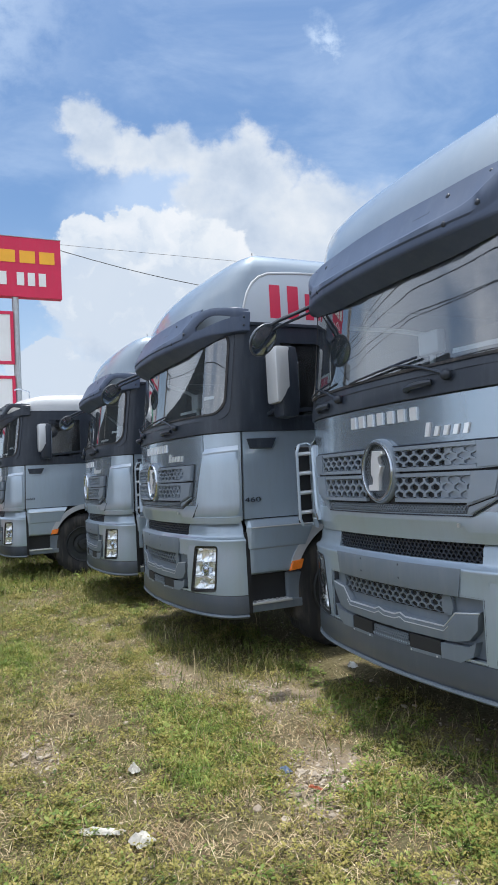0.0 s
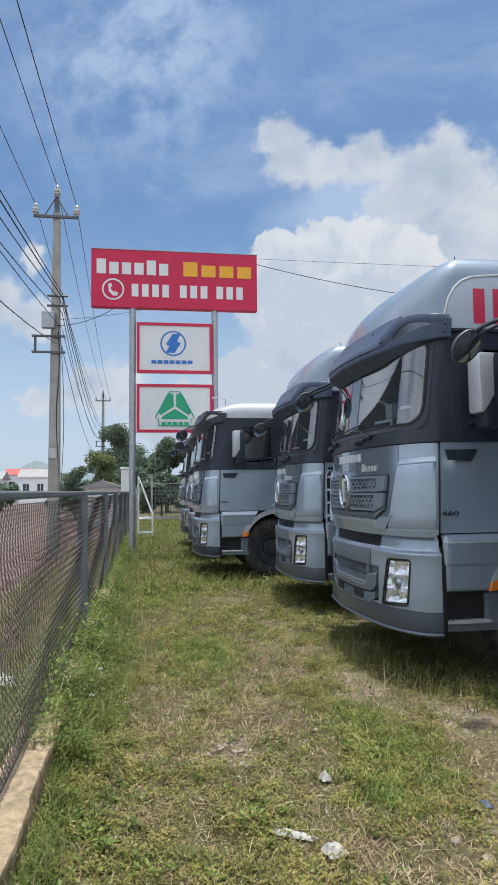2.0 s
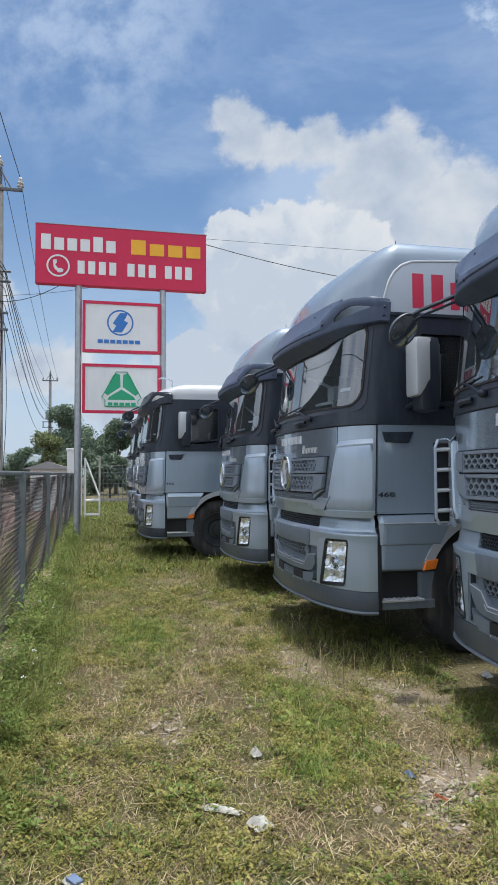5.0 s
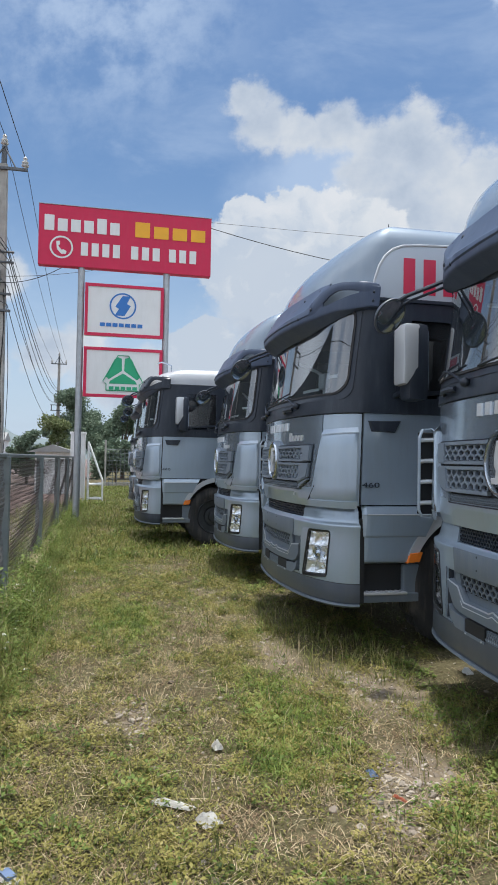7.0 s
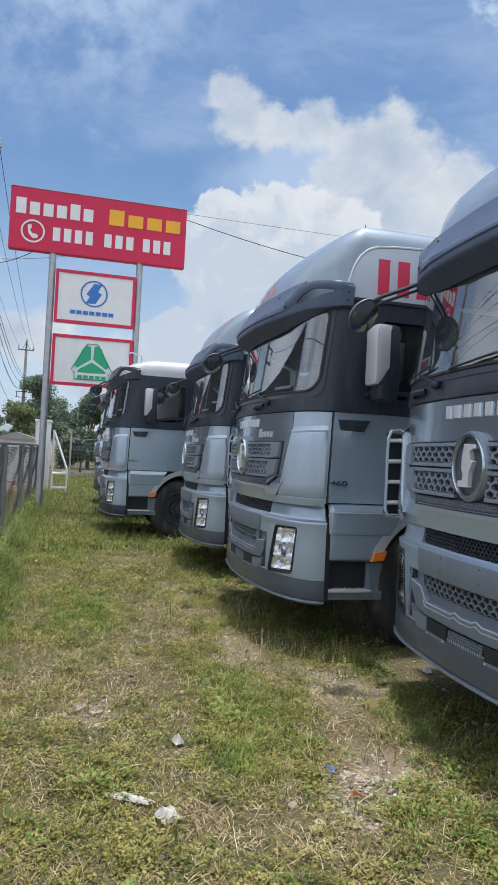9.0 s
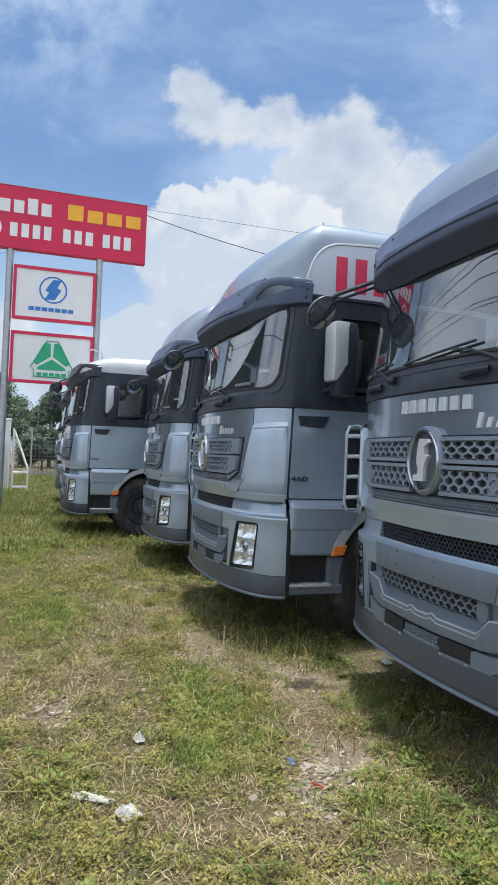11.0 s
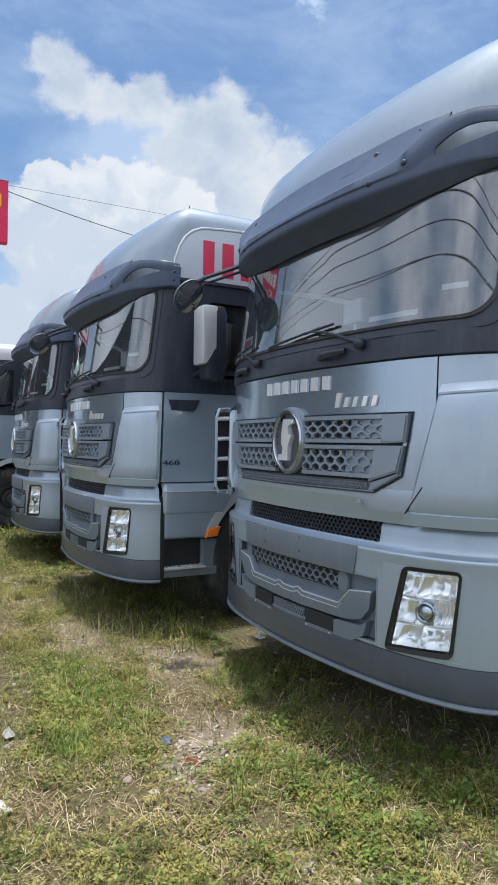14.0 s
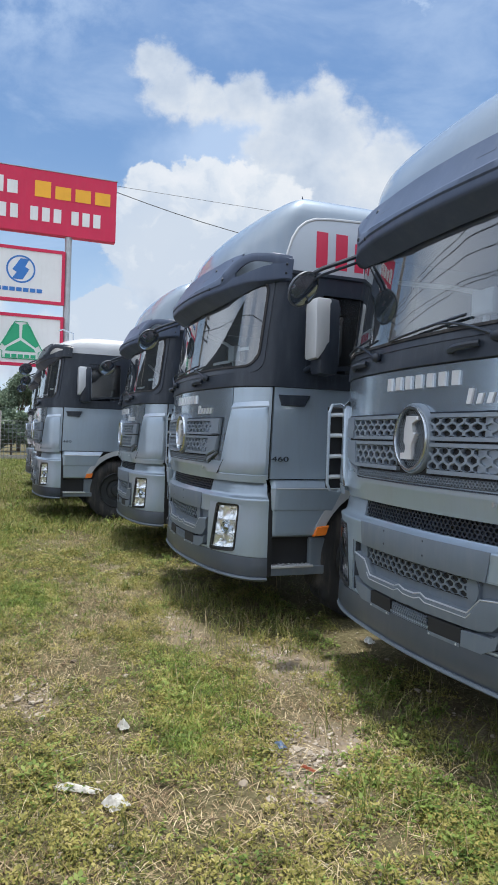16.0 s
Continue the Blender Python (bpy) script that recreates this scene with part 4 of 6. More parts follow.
        patch("side_window", [(sy(.72, S), 2.12), (sy(1.38, S), 2.17), (sy(1.38, S), 2.73), (sy(.74, S), 2.73)], M_SIDEGLASS, T, -.012, .006, 3, 2)
        mir = new("door_mirror")
        mir.parent = T
        tagged(mir, "black door mirror with a silver cover")
        mx = S * 1.46
        bm = box(bmesh.new(), (mx - .10, .66, 2.04), (mx + .10, .83, 2.64), .05)
        part("housing", bm, M_BLACK, mir, "", True)
        bm = box(bmesh.new(), (mx - .104, .615, 2.16), (mx + .104, .755, 2.635), .035)
        for v in bm.verts:
            if v.co.z < 2.3 and v.co.y > .68:
                v.co.z += .10
        part("cover", bm, M_COVER, mir, "light silver mirror cover", True)
        boxed("mirror_glass", (mx - .075, .829, 2.12), (mx + .075, .834, 2.58), M_MIRROR, mir, bev=.002)
        for z0 in (2.12, 2.60):
            bm = rod(bmesh.new(), [(S * 1.22, .68, z0 - .03), (S * 1.33, .70, z0), (mx, .74, z0)], .022, 10)
            part("arm", bm, M_BLACK, mir, "", True)

    # wiper arms, blades and grab handles
    for x0, x1, b0, b1 in ((.56, .14, -.32, .34), (-.46, -.85, -1.02, -.60)):
        wip = new("wiper")
        wip.parent = T
        part("pivot", blob(bmesh.new(), surf(sx(x0), 2.045, .03), (.035, .03, .03), 2), M_BLACK, wip, "", True)
        n = 8
        arm = [surf(sx(x0 + (x1 - x0) * k / n), 2.05 + .105 * math.sin(k / n * 1.5), .045 - .01 * k / n) for k in range(n + 1)]
        part("arm", rod(bmesh.new(), arm, [.011 - .006 * k / n for k in range(n + 1)], 6), M_BLACK, wip, "", True)
        bl = [surf(sx(b0 + (b1 - b0) * k / n), 2.125 + .05 * k / n, .022) for k in range(n + 1)]
        part("blade", rod(bmesh.new(), bl, .008, 5), M_BLACK, wip)
    for x in (.35, -.72):
        a = [surf(sx(x - .10 + .2 * k / 6), 2.005 + .003 * k, .02 + .035 * math.sin(math.pi * k / 6)) for k in range(7)]
        part("grab_handle", rod(bmesh.new(), a, .018, 8), M_BLACK, T, "black grab handle", True)

    # --- black upper cab ---
    ws = sx(1.155) + .06
    side_s = [sy(y) for y in (.48, .60, .70, .74, 1.0, 1.37, 1.44, 1.8, 2.28)]
    up_cols = sorted(set(fs + [ws, -ws] + side_s + [-s for s in side_s]))
    up_cols = [s for s in up_cols if abs(s) < 10]
    sw = (sy(.70), sy(1.37))
    up = skin("upper_cab", up_cols, [(1.95, .0), (1.955, .010), (2.02, .010), (2.085, .004), (2.16, .0), (2.45, .0), (2.72, .0), (2.80, .0), (2.875, .0)], M_BLACK, T, .045,
         holes=[(-ws, ws, 2.09, 2.79), (sw[0], sw[1], 2.10, 2.76), (-sw[1], -sw[0], 2.10, 2.76)], label="black upper cab shell")
    wq = sx(1.155) + .045
    inner = rounded(-wq, wq, 2.115, 2.84, .14)
    outer = rounded(-wq - .045, wq + .045, 2.065, 2.88, .10)
    ring_plate("windscreen_frame", outer, inner, M_BLACK, T, .012, .04, inner_out=.004)
    ring_plate("windscreen_seal", rounded(-wq - .006, wq + .006, 2.108, 2.845, .14), rounded(-wq + .012, wq - .012, 2.124, 2.83, .13), M_RUBBER, T, .014, .02)
    n, m = 30, 6
    gv = [surf(-wq - .02 + (2 * wq + .04) * i / n, 2.09 + .77 * j / m, -.004) for j in range(m + 1) for i in range(n + 1)]
    gl = mesh_ob("windscreen", gv, [(j * (n + 1) + i, j * (n + 1) + i + 1, (j + 1) * (n + 1) + i + 1, (j + 1) * (n + 1) + i) for j in range(m) for i in range(n)],
                 M_GLASS, T, "large curved windscreen", True)
    gl.visible_shadow = False
    boxed("cab_back", (-1.22, 2.22, 1.0), (1.22, 2.28, 2.88), M_BLACK, T)
    boxed("cab_floor", (-1.18, .45, 1.15), (1.18, 2.22, 1.22), M_DARK, T)
    boxed("cab_ceiling", (-1.2, .40, 2.86), (1.2, 2.26, 2.90), M_SEAT, T)
    # inside: dash, seats, wheel, papers
    bm = bmesh.new()
    prof = [(.34, 1.25), (.34, 2.06), (.42, 2.10), (.70, 2.08), (.86, 2.00), (.90, 1.85), (.84, 1.25)]
    a = [bm.verts.new((-1.12, y + .05, z)) for y, z in prof]
    b = [bm.verts.new((1.12, y + .05, z)) for y, z in prof]
    bm.faces.new(a)
    bm.faces.new(list(reversed(b)))
    for i in range(len(prof)):
        j = (i + 1) % len(prof)
        bm.faces.new((a[i], a[j], b[j], b[i]))
    part("dashboard", bm, M_SEAT, T)
    for x in (.62, -.62):
        seat = new("seat")
        seat.parent = T
        boxed("cushion", (x - .26, 1.05, 1.55), (x + .26, 1.55, 1.72), M_SEAT, seat, bev=.05, smooth=True)
        boxed("backrest", (x - .25, 1.50, 1.68), (x + .25, 1.66, 2.42), M_SEAT, seat, bev=.06, smooth=True)
        boxed("headrest", (x - .14, 1.53, 2.45), (x + .14, 1.63, 2.66), M_SEAT, seat, bev=.04, smooth=True)
    bm = bmesh.new()
    n = 28
    q = Matrix.Translation((.62, .98, 2.08)) @ Matrix.Rotation(radians(-55), 4, "X")
    rod(bm, [q @ Vector((.22 * math.cos(2 * math.pi * k / n), .22 * math.sin(2 * math.pi * k / n), 0)) for k in range(n + 1)], .015, 8, False)
    rod(bm, [q @ Vector((-.22, 0, 0)), q @ Vector((.22, 0, 0))], .02, 6)
    part("steering_wheel", bm, M_BLACK, T, "", True)
    for x, w, h in ((-.95, .20, .11), (.55, .30, .025)):
        patch("papers", rect(sx(x), sx(x + w), 2.16, 2.16 + h), M_PAPER, T, -.03, .003, 3, 1, "white papers behind the windscreen")
    word_bars("paper_bar", T, sx(-.94), sx(-.77), 2.18, 2.25, 5, M_TEXTRED, -.0255, .002, .4)
    patch("sticker", rect(.982, 1.105, 2.25, 2.277), M_PAPER, T, -.014, .002, 3, 1, "white strip sticker")
    bm = box(bmesh.new(), (-.18, .49, 2.285), (.01, .56, 2.435), .02)
    rod(bm, [(-1.0, .53, 2.66), (-.40, .53, 2.505), (-.16, .53, 2.43)], .016, 6)
    rod(bm, [(-.09, .53, 2.10), (-.09, .53, 2.30)], .02, 6)
    part("dash_box_and_rod", bm, M_PAPER, T, "white box with a sloping rod over the dashboard")
    bm = box(bmesh.new(), (-.35, 1.9, 2.30), (.35, 1.98, 2.70), .04)
    part("bunk_cushion", bm, M_SEAT, T, "", True)

    # --- roof ---
    if high:
        loops = [loop(z, y0, w, k, 2.28) for z, y0, w, k in (
            (2.885, .13, 1.243, 1.12), (3.05, .15, 1.245, 1.22), (3.15, .175, 1.245, 1.14), (3.25, .22, 1.245, 1.02), (3.33, .275, 1.245, .88),
            (3.39, .33, 1.24, .74), (3.445, .40, 1.225, .60), (3.495, .48, 1.185, .46), (3.535, .56, 1.11, .42), (3.565, .63, 1.0, .42),
            (3.592, .71, .82, .4), (3.612, .82, .55, .35), (3.62, .98, .25, .3))]
        roof = loft("roof_fairing", loops, M_ROOF, T, "high rounded silver roof fairing")
        for S in (1, -1):
            # raised side panel with a round front corner
            ol = [(.475, 2.895), (.50, 3.04), (.535, 3.15), (.585, 3.235), (.65, 3.293), (.735, 3.328), (.9, 3.345), (1.3, 3.365), (2.2, 3.37), (2.2, 2.895)]
            bm = bmesh.new()
            fr = [bm.verts.new((S * 1.252, y, z)) for y, z in ol]
            bk = [bm.verts.new((S * 1.20, y, z)) for y, z in ol]
            fc = bm.faces.new(fr)
            bm.faces.new(list(reversed(bk)))
            for i in range(len(ol)):
                j = (i + 1) % len(ol)
                bm.faces.new((fr[i], fr[j], bk[j], bk[i]))
            part("fairing_side", bm, M_FAIRING, T, "flat silver fairing side with red lettering")
            bm = rod(bmesh.new(), [(S * 1.25, y, z) for y, z in ol[:9]], .012, 6)
            part("fairing_moulding", bm, M_ROOFWHITE, T, "", True)
            y = .747
            for k in range(6):
                w, h = (.285, .295) if k in (0, 4) else (.15, .235)
                for y0, y1 in ((y, y + w * .36), (y + w * .62, y + w)) if w > .2 else ((y + w * .2, y + w * .75),):
                    part("letter_bar", box(bmesh.new(), (min(S * 1.2515, S * 1.2545), y0, 2.938), (max(S * 1.2515, S * 1.2545), y1, 2.938 + h)), M_TEXTRED, T)
                y += w + .04
            boxed("drip_rail", (min(S * 1.20, S * 1.262), .50, 2.865), (max(S * 1.20, S * 1.262), 2.28, 2.895), M_BLACK, T, bev=.005)
        part("roof_aerial", rod(bmesh.new(), [(.98, .74, 3.50), (.98, .73, 3.60)], .004, 5), M_BLACK, T)
    else:
        loops = [loop(z, y0, w, k, 2.28) for z, y0, w, k in (
            (2.885, .13, 1.243, 1.0), (2.98, .16, 1.243, 1.0), (3.06, .24, 1.23, .95), (3.12, .36, 1.20, .9), (3.165, .55, 1.14, .8), (3.19, .85, 1.0, .6), (3.20, 1.2, .7, .4))]
        roof = loft("cab_roof", loops, M_ROOFWHITE, T, "low white cab roof")
        # bent pipe standing in for the curved lamp arm beyond the roofs
        part("roof_bent_pipe", rod(bmesh.new(), [(.6, .6, 3.17), (.6, .6, 3.30), (.62, .42, 3.36), (.62, .34, 3.33)], .012, 6), M_CHROME, T, "", True)

    # --- sun visor ---
    vis = new("sun_visor")
    vis.parent = T
    tagged(vis, "dark grey sun visor with moulded ends")
    ve = sy(.40)
    ss = [ve * k / 52 for k in range(-52, 53)]
    C = CORNER
    line = lambda s, *pts: float(np.interp(abs(s), [p[0] for p in pts], [p[1] for p in pts]))

    def visor_row(s):
        """The visor's cut at s: underside, lip, lower blade, arch over the end opening, ridge, top."""
        zu = line(s, (0, 2.662), (.68, 2.670), (.99, 2.695), (1.18, 2.735), (ve, 2.765))
        zl = line(s, (0, 2.738), (.8, 2.744), (1.04, 2.757), (1.2, 2.757), (ve, 2.775))
        zo = line(s, (0, 2.768), (.75, 2.768), (.85, 2.786), (.93, 2.822), (1.02, 2.831), (1.125, 2.851), (1.18, 2.868), (1.27, 2.885), (ve, 2.870))
        zg = line(s, (0, 2.790), (.75, 2.790), (.82, 2.795), (.885, 2.818), (.93, 2.857), (1.0, 2.904), (1.06, 2.921), (1.12, 2.922), (1.18, 2.913), (1.27, 2.893), (ve, 2.885))
        zr = line(s, (0, 2.826), (.4, 2.836), (.6, 2.845), (.71, 2.853), (.77, 2.872), (.82, 2.908), (.88, 2.940), (.93, 2.958), (1.0, 2.974), (1.1, 2.976), (1.2, 2.964), (ve, 2.938))
        zt = line(s, (0, 3.030), (.85, 3.030), (.93, 3.015), (1.0, 3.012), (1.116, 3.006), (1.18, 2.992), (ve, 2.958))
        top = line(s, (0, .058), (.85, .058), (1.0, .118), (ve, .12))
        lift = line(s, (0, 0), (.5, 0), (1.05, .040), (ve, .040))
        near_ = line(s, (0, 1.0), (.5, 1.0), (1.05, .46), (ve, .46))
        cut = [(zu, .012), (zl - .004, .140), (zl + .006, .152), (zl + .014, .156), (zo, .158), (zg, .158), (min(zg + .010, zr - .004), .168), (zr - .006, .166), (zr + .004, .156),
                (zr + .014, .148 if top < .1 else .150), (zt, top)]
        return [(z + lift, o * near_) for z, o in cut]
    rows_v = [visor_row(s) for s in ss]
    npf, ns = len(rows_v[0]), len(ss)
    verts, faces = [], []
    for layer in (0, 1):
        for s, row in zip(ss, rows_v):
            fade = 1.0 if abs(s) < C * .8 else 1 - .45 * (abs(s) - C * .8) / (ve - C * .8)
            for z, o in row:
                verts.append(surf(s, z, o * fade * (1.0 if high else .8) - layer * .012))
    at = lambda l, i, j: l * ns * npf + i * npf + j
    mid = lambda i: abs(ss[i] + ss[min(i + 1, ns - 1)]) / 2
    skip = lambda i, j: .925 < mid(i) < 1.25 and j == 4 or .99 < mid(i) < 1.25 and j == 9
    for i in range(ns - 1):
        for j in range(npf - 1):
            if skip(i, j):
                continue
            faces.append((at(0, i, j), at(0, i + 1, j), at(0, i + 1, j + 1), at(0, i, j + 1)))
            faces.append((at(1, i, j), at(1, i, j + 1), at(1, i + 1, j + 1), at(1, i + 1, j)))
            for dj, e in ((-1, j), (1, j + 1)):
                if skip(i, j + dj):
                    faces.append((at(0, i, e), at(0, i + 1, e), at(1, i + 1, e), at(1, i, e)))
        for j in (0, npf - 1):
            if not skip(i, min(j, npf - 2)):
                faces.append((at(0, i, j), at(0, i + 1, j), at(1, i + 1, j), at(1, i, j)))
    for i in (0, ns - 1):
        for j in range(npf - 1):
            faces.append((at(0, i, j), at(0, i, j + 1), at(1, i, j + 1), at(1, i, j)))
    mesh_ob("blade", verts, faces, M_VISOR if high else M_BLACK, vis, "", True)
    low_face = [(at(0, i, 0), at(0, i + 1, 0), at(0, i + 1, 1), at(0, i, 1)) for i in range(ns - 1)]
    mesh_ob("underside", [v + Vector((0, 0, -.003)) for v in verts[:ns * npf]], low_face, M_VISOR, vis, "", True)
    for S in (1, -1):
        for s, z, o in ((.62, 2.808, .140), (.80, 2.857, .117), (.60, 2.972, .082), (.84, 3.009, .056)):
            part("bolt", blob(bmesh.new(), surf(S * s, z, o), (.017, .011, .017), 2), M_BLACK, vis, "", True)
    for S in (1, -1):
        patch("end_cap", [(S * (ve - .13), 2.805), (S * (ve + .008), 2.805), (S * (ve + .008), 2.975), (S * (ve - .13), 2.995)], M_VISOR if high else M_BLACK, vis, .049, .05, 3, 3, "", True, .008)
        for z in (2.815, 2.885):
            part("bolt", blob(bmesh.new(), surf(S * (ve - .04), z + .040, .051), (.012, .012, .012), 1), M_BLACK, vis, "", True)
    lie = lambda s, z: float(np.interp(z, [visor_row(s)[9][0], visor_row(s)[10][0]], [visor_row(s)[9][1], visor_row(s)[10][1]])) * (1.0 if high else .8)
    for s0 in (-.42, .06, .44):
        ol = rounded(s0 - .065, s0 + .065, 2.914, 2.942, .013, 4, 4)
        hole = [(s0 + (s - s0) * .90, 2.928 + (z - 2.928) * .66) for s, z in ol]
        n = len(ol)
        verts = [surf(s, z, lie(s, z) + o) for q, o in ((ol, .0), (ol, .003), (hole, .003), (hole, .001)) for s, z in q]
        faces = [(r * n + k, r * n + (k + 1) % n, (r + 1) * n + (k + 1) % n, (r + 1) * n + k) for r in range(3) for k in range(n)]
        mesh_ob("slot", verts, faces + [tuple(range(3 * n, 4 * n))], M_BLACK, vis, "", True)

    # --- kerb-view mirror on a bent arm, at the truck's right ---
    km = new("kerb_mirror")
    km.parent = T
    tagged(km, "round black kerb mirror on a bent arm")
    if not high:
        km.location = (.10, -.05, .17)
    part("arm", rod(bmesh.new(), [(-1.06, .44, 2.96), (-1.12, .38, 2.90), (-1.145, .20, 2.82), (-1.17, .0, 2.735), (-1.22, -.07, 2.69), (-1.24, -.09, 2.64)], .015, 8), M_BLACK, km, "", True)
    part("arm", rod(bmesh.new(), [(-1.10, .40, 2.86), (-1.15, .22, 2.785), (-1.185, .02, 2.70), (-1.23, -.06, 2.65)], .010, 8), M_BLACK, km, "", True)
    bm, _ = lathe(bmesh.new(), [(-.055, .01), (-.05, .06), (-.03, .11), (0, .135), (.012, .135), (.014, .122)], (0, 0, 0), "z", 28)
    rot = Vector((.74, .30, -.50)).to_track_quat("Z", "Y").to_matrix().to_4x4()
    bm.transform(Matrix.Translation((-1.25, -.10, 2.60)) @ rot)
    part("shell", bm, M_PLASTIC_DARK, km, "", True)
    bm, rg = lathe(bmesh.new(), [(.012, .124), (.020, .08), (.024, .03), (.025, .002)], (0, 0, 0), "z", 28)
    bm.transform(Matrix.Translation((-1.25, -.10, 2.60)) @ rot)
    part("mirror_glass", bm, M_MIRROR, km, "", True)

    # --- corner air guide with bright bars, on the truck's right side ---
    ag = new("air_guide")
    ag.parent = T
    tagged(ag, "black corner air guide with bright bars")
    bm = bmesh.new()
    fr = [(.145, 1.22), (.145, 1.74), (.17, 1.80), (.24, 1.81), (.275, 1.79), (.275, 1.18), (.24, 1.16), (.17, 1.17)]
    for x0, x1 in ((-1.285, -1.255),):
        n = len(fr)
        inn = [(.21 + (y - .21) * .86, 1.485 + (z - 1.485) * .975) for y, z in fr]
        o = [[bm.verts.new((x, y, z)) for y, z in q] for x in (x0, x1) for q in (fr, inn)]
        for i in range(n):
            j = (i + 1) % n
            bm.faces.new((o[0][i], o[0][j], o[1][j], o[1][i]))
            bm.faces.new((o[2][i], o[2][j], o[3][j], o[3][i]))
            bm.faces.new((o[0][i], o[0][j], o[2][j], o[2][i]))
            bm.faces.new((o[1][i], o[1][j], o[3][j], o[3][i]))
    part("frame", bm, M_PAINT_LIGHT, ag, "silver outer frame")
    boxed("backing", (-1.315, .155, 1.19), (-1.298, .36, 1.78), M_DARK, ag, bev=.01)
    for k in range(4):
        z = 1.27 + k * .150
        bm = rod(bmesh.new(), [(-1.280, .150, z), (-1.275, .21, z + .004), (-1.26, .285, z + .006)], .016, 8)
        part("bar", bm, M_LETTER, ag, "", True)

    # --- frame and rear axles ---
    for S in (1, -1):
        boxed("frame_rail", (S * .43 - .04, .35, .72), (S * .43 + .04, 6.6, .98), M_DARK, T, bev=.01)
        for y in (4.55, 5.9):
            wheel(T, S * 1.06, y, outer=S)
            wheel(T, S * .72, y, outer=S)
    for y in (1.37, 4.55, 5.9):
        part("axle", rod(bmesh.new(), [(-1.0, y, .53), (1.0, y, .53)], .07, 12), M_DARK, T, "", True)
    # unseen plate added to stop sunlight showing below the bumper
    boxed("light_stop_plate", (-.95, .26, .42), (.95, 1.0, .45), M_DARK, T, bev=.0)
    boxed("engine", (-.38, .75, .55), (.38, 1.9, 1.14), M_DARK, T, bev=.05)
    return T


HIGH = "grey metallic truck with a high roof fairing, parked in a row"
LOW = "grey truck with a low white cab roof, parked in a row"
truck_a = build_truck(True, HIGH)
copy_thing(truck_a, pose(-3.118, -.457, 0, 0, 0, 0))
copy_thing(truck_a, pose(-6.453, -.477, -.02, 0, 0, -2.2))
truck_d = build_truck(False, LOW)
truck_d.matrix_world = pose(-9.88, -1.52, 0)
copy_thing(truck_d, pose(-13.2, -1.42, 0))
copy_thing(truck_d, pose(-16.4, -1.44, 0))


# ---- ground ----
# worn spots: x, y, reach along x and y, strength
BARE = [(-4.2, -.86, .9, .22, .8), (-2.06, -.68, .7, .16, .9), (-1.27, -.28, .5, .2, .9), (-.94, -.02, .6, .25, .8), (-.94, -1.84, .3, .14, .6),
        (.10, -.45, .42, .24, .95), (.36, -.75, .34, .17, .8), (.33, .36, .7, .3, .5), (.46, -1.74, .25, .12, .4), (1.2, -.62, .12, .1, .7), (-6.5, -1.3, 1.0, .2, .5)]


def ground_material():
    m = bpy.data.materials.new("yard_ground")
    m.use_nodes = True
    q = G(m.node_tree)
    pos = q.n("ShaderNodeNewGeometry").outputs["Position"]
    a = q.noise(pos, 0.55, 6.0, 0.6)
    b = q.noise(pos, 3.2, 6.0, 0.65)
    c = q.noise(pos, 38.0, 5.0, 0.7)
    peb = q.n("ShaderNodeTexVoronoi", {"Vector": pos, "Scale": 42.0, "Randomness": 1.0})
    soil = q.ramp(b.outputs[0], (0.28, (.125, .095, .064)), (0.5, (.215, .172, .120)), (0.72, (.33, .275, .205)))
    soil = q.mix(q.map(peb.outputs["Distance"], 0.32, 0.06, 0.0, 0.5), soil, q.ramp(q.n("ShaderNodeSeparateColor", {0: peb.outputs["Color"]}).outputs[0], (0.1, (.18, .15, .115)), (0.9, (.42, .38, .31))))
    turf = q.ramp(c.outputs[0], (0.3, (.046, .040, .021)), (0.52, (.100, .088, .045)), (0.75, (.205, .178, .105)))
    flat = q.vec("MULTIPLY", pos, (1, 1, 0))
    worn = q.map(a.outputs[0], .60, .72, 0.0, .8)
    for x0, y0, rx_, ry_, w_ in BARE:
        d = q.vec("LENGTH", q.vec("MULTIPLY", q.vec("SUBTRACT", flat, (x0, y0, 0)), (1 / rx_, 1 / ry_, 0)))
        worn = q.math("MAXIMUM", worn, q.map(q.math("ADD", d, q.math("MULTIPLY", b.outputs[0], 1.2)), 2.0, 1.0, 0.0, w_))
    k = q.math("SUBTRACT", 1.0, worn, True)
    sep = q.n("ShaderNodeSeparateXYZ", {0: pos})
    road = q.ramp(b.outputs[0], (0.3, (.075, .052, .045)), (0.5, (.145, .10, .088)), (0.68, (.25, .19, .17)), (0.85, (.42, .38, .35)))
    col = q.mix(k, soil, turf)
    over = q.map(sep.outputs[1], -3.05, -3.9)
    col = q.mix(over, col, road)
    col = q.mix(q.map(sep.outputs[1], -5.5, -7.0), col, q.ramp(b.outputs[0], (0.3, (.13, .10, .092)), (0.7, (.22, .175, .16))))
    h = q.math("ADD", q.math("MULTIPLY", c.outputs[0], 0.6), q.math("MULTIPLY", peb.outputs["Distance"], -0.5))
    bs = q.n("ShaderNodeBsdfPrincipled", {"Base Color": col, "Roughness": 0.95, "Specular IOR Level": 0.15,
                                          "Normal": q.n("ShaderNodeBump", {"Height": h, "Strength": 0.7, "Distance": 0.02}).outputs[0]})
    q.n("ShaderNodeOutputMaterial", {0: bs})
    return m


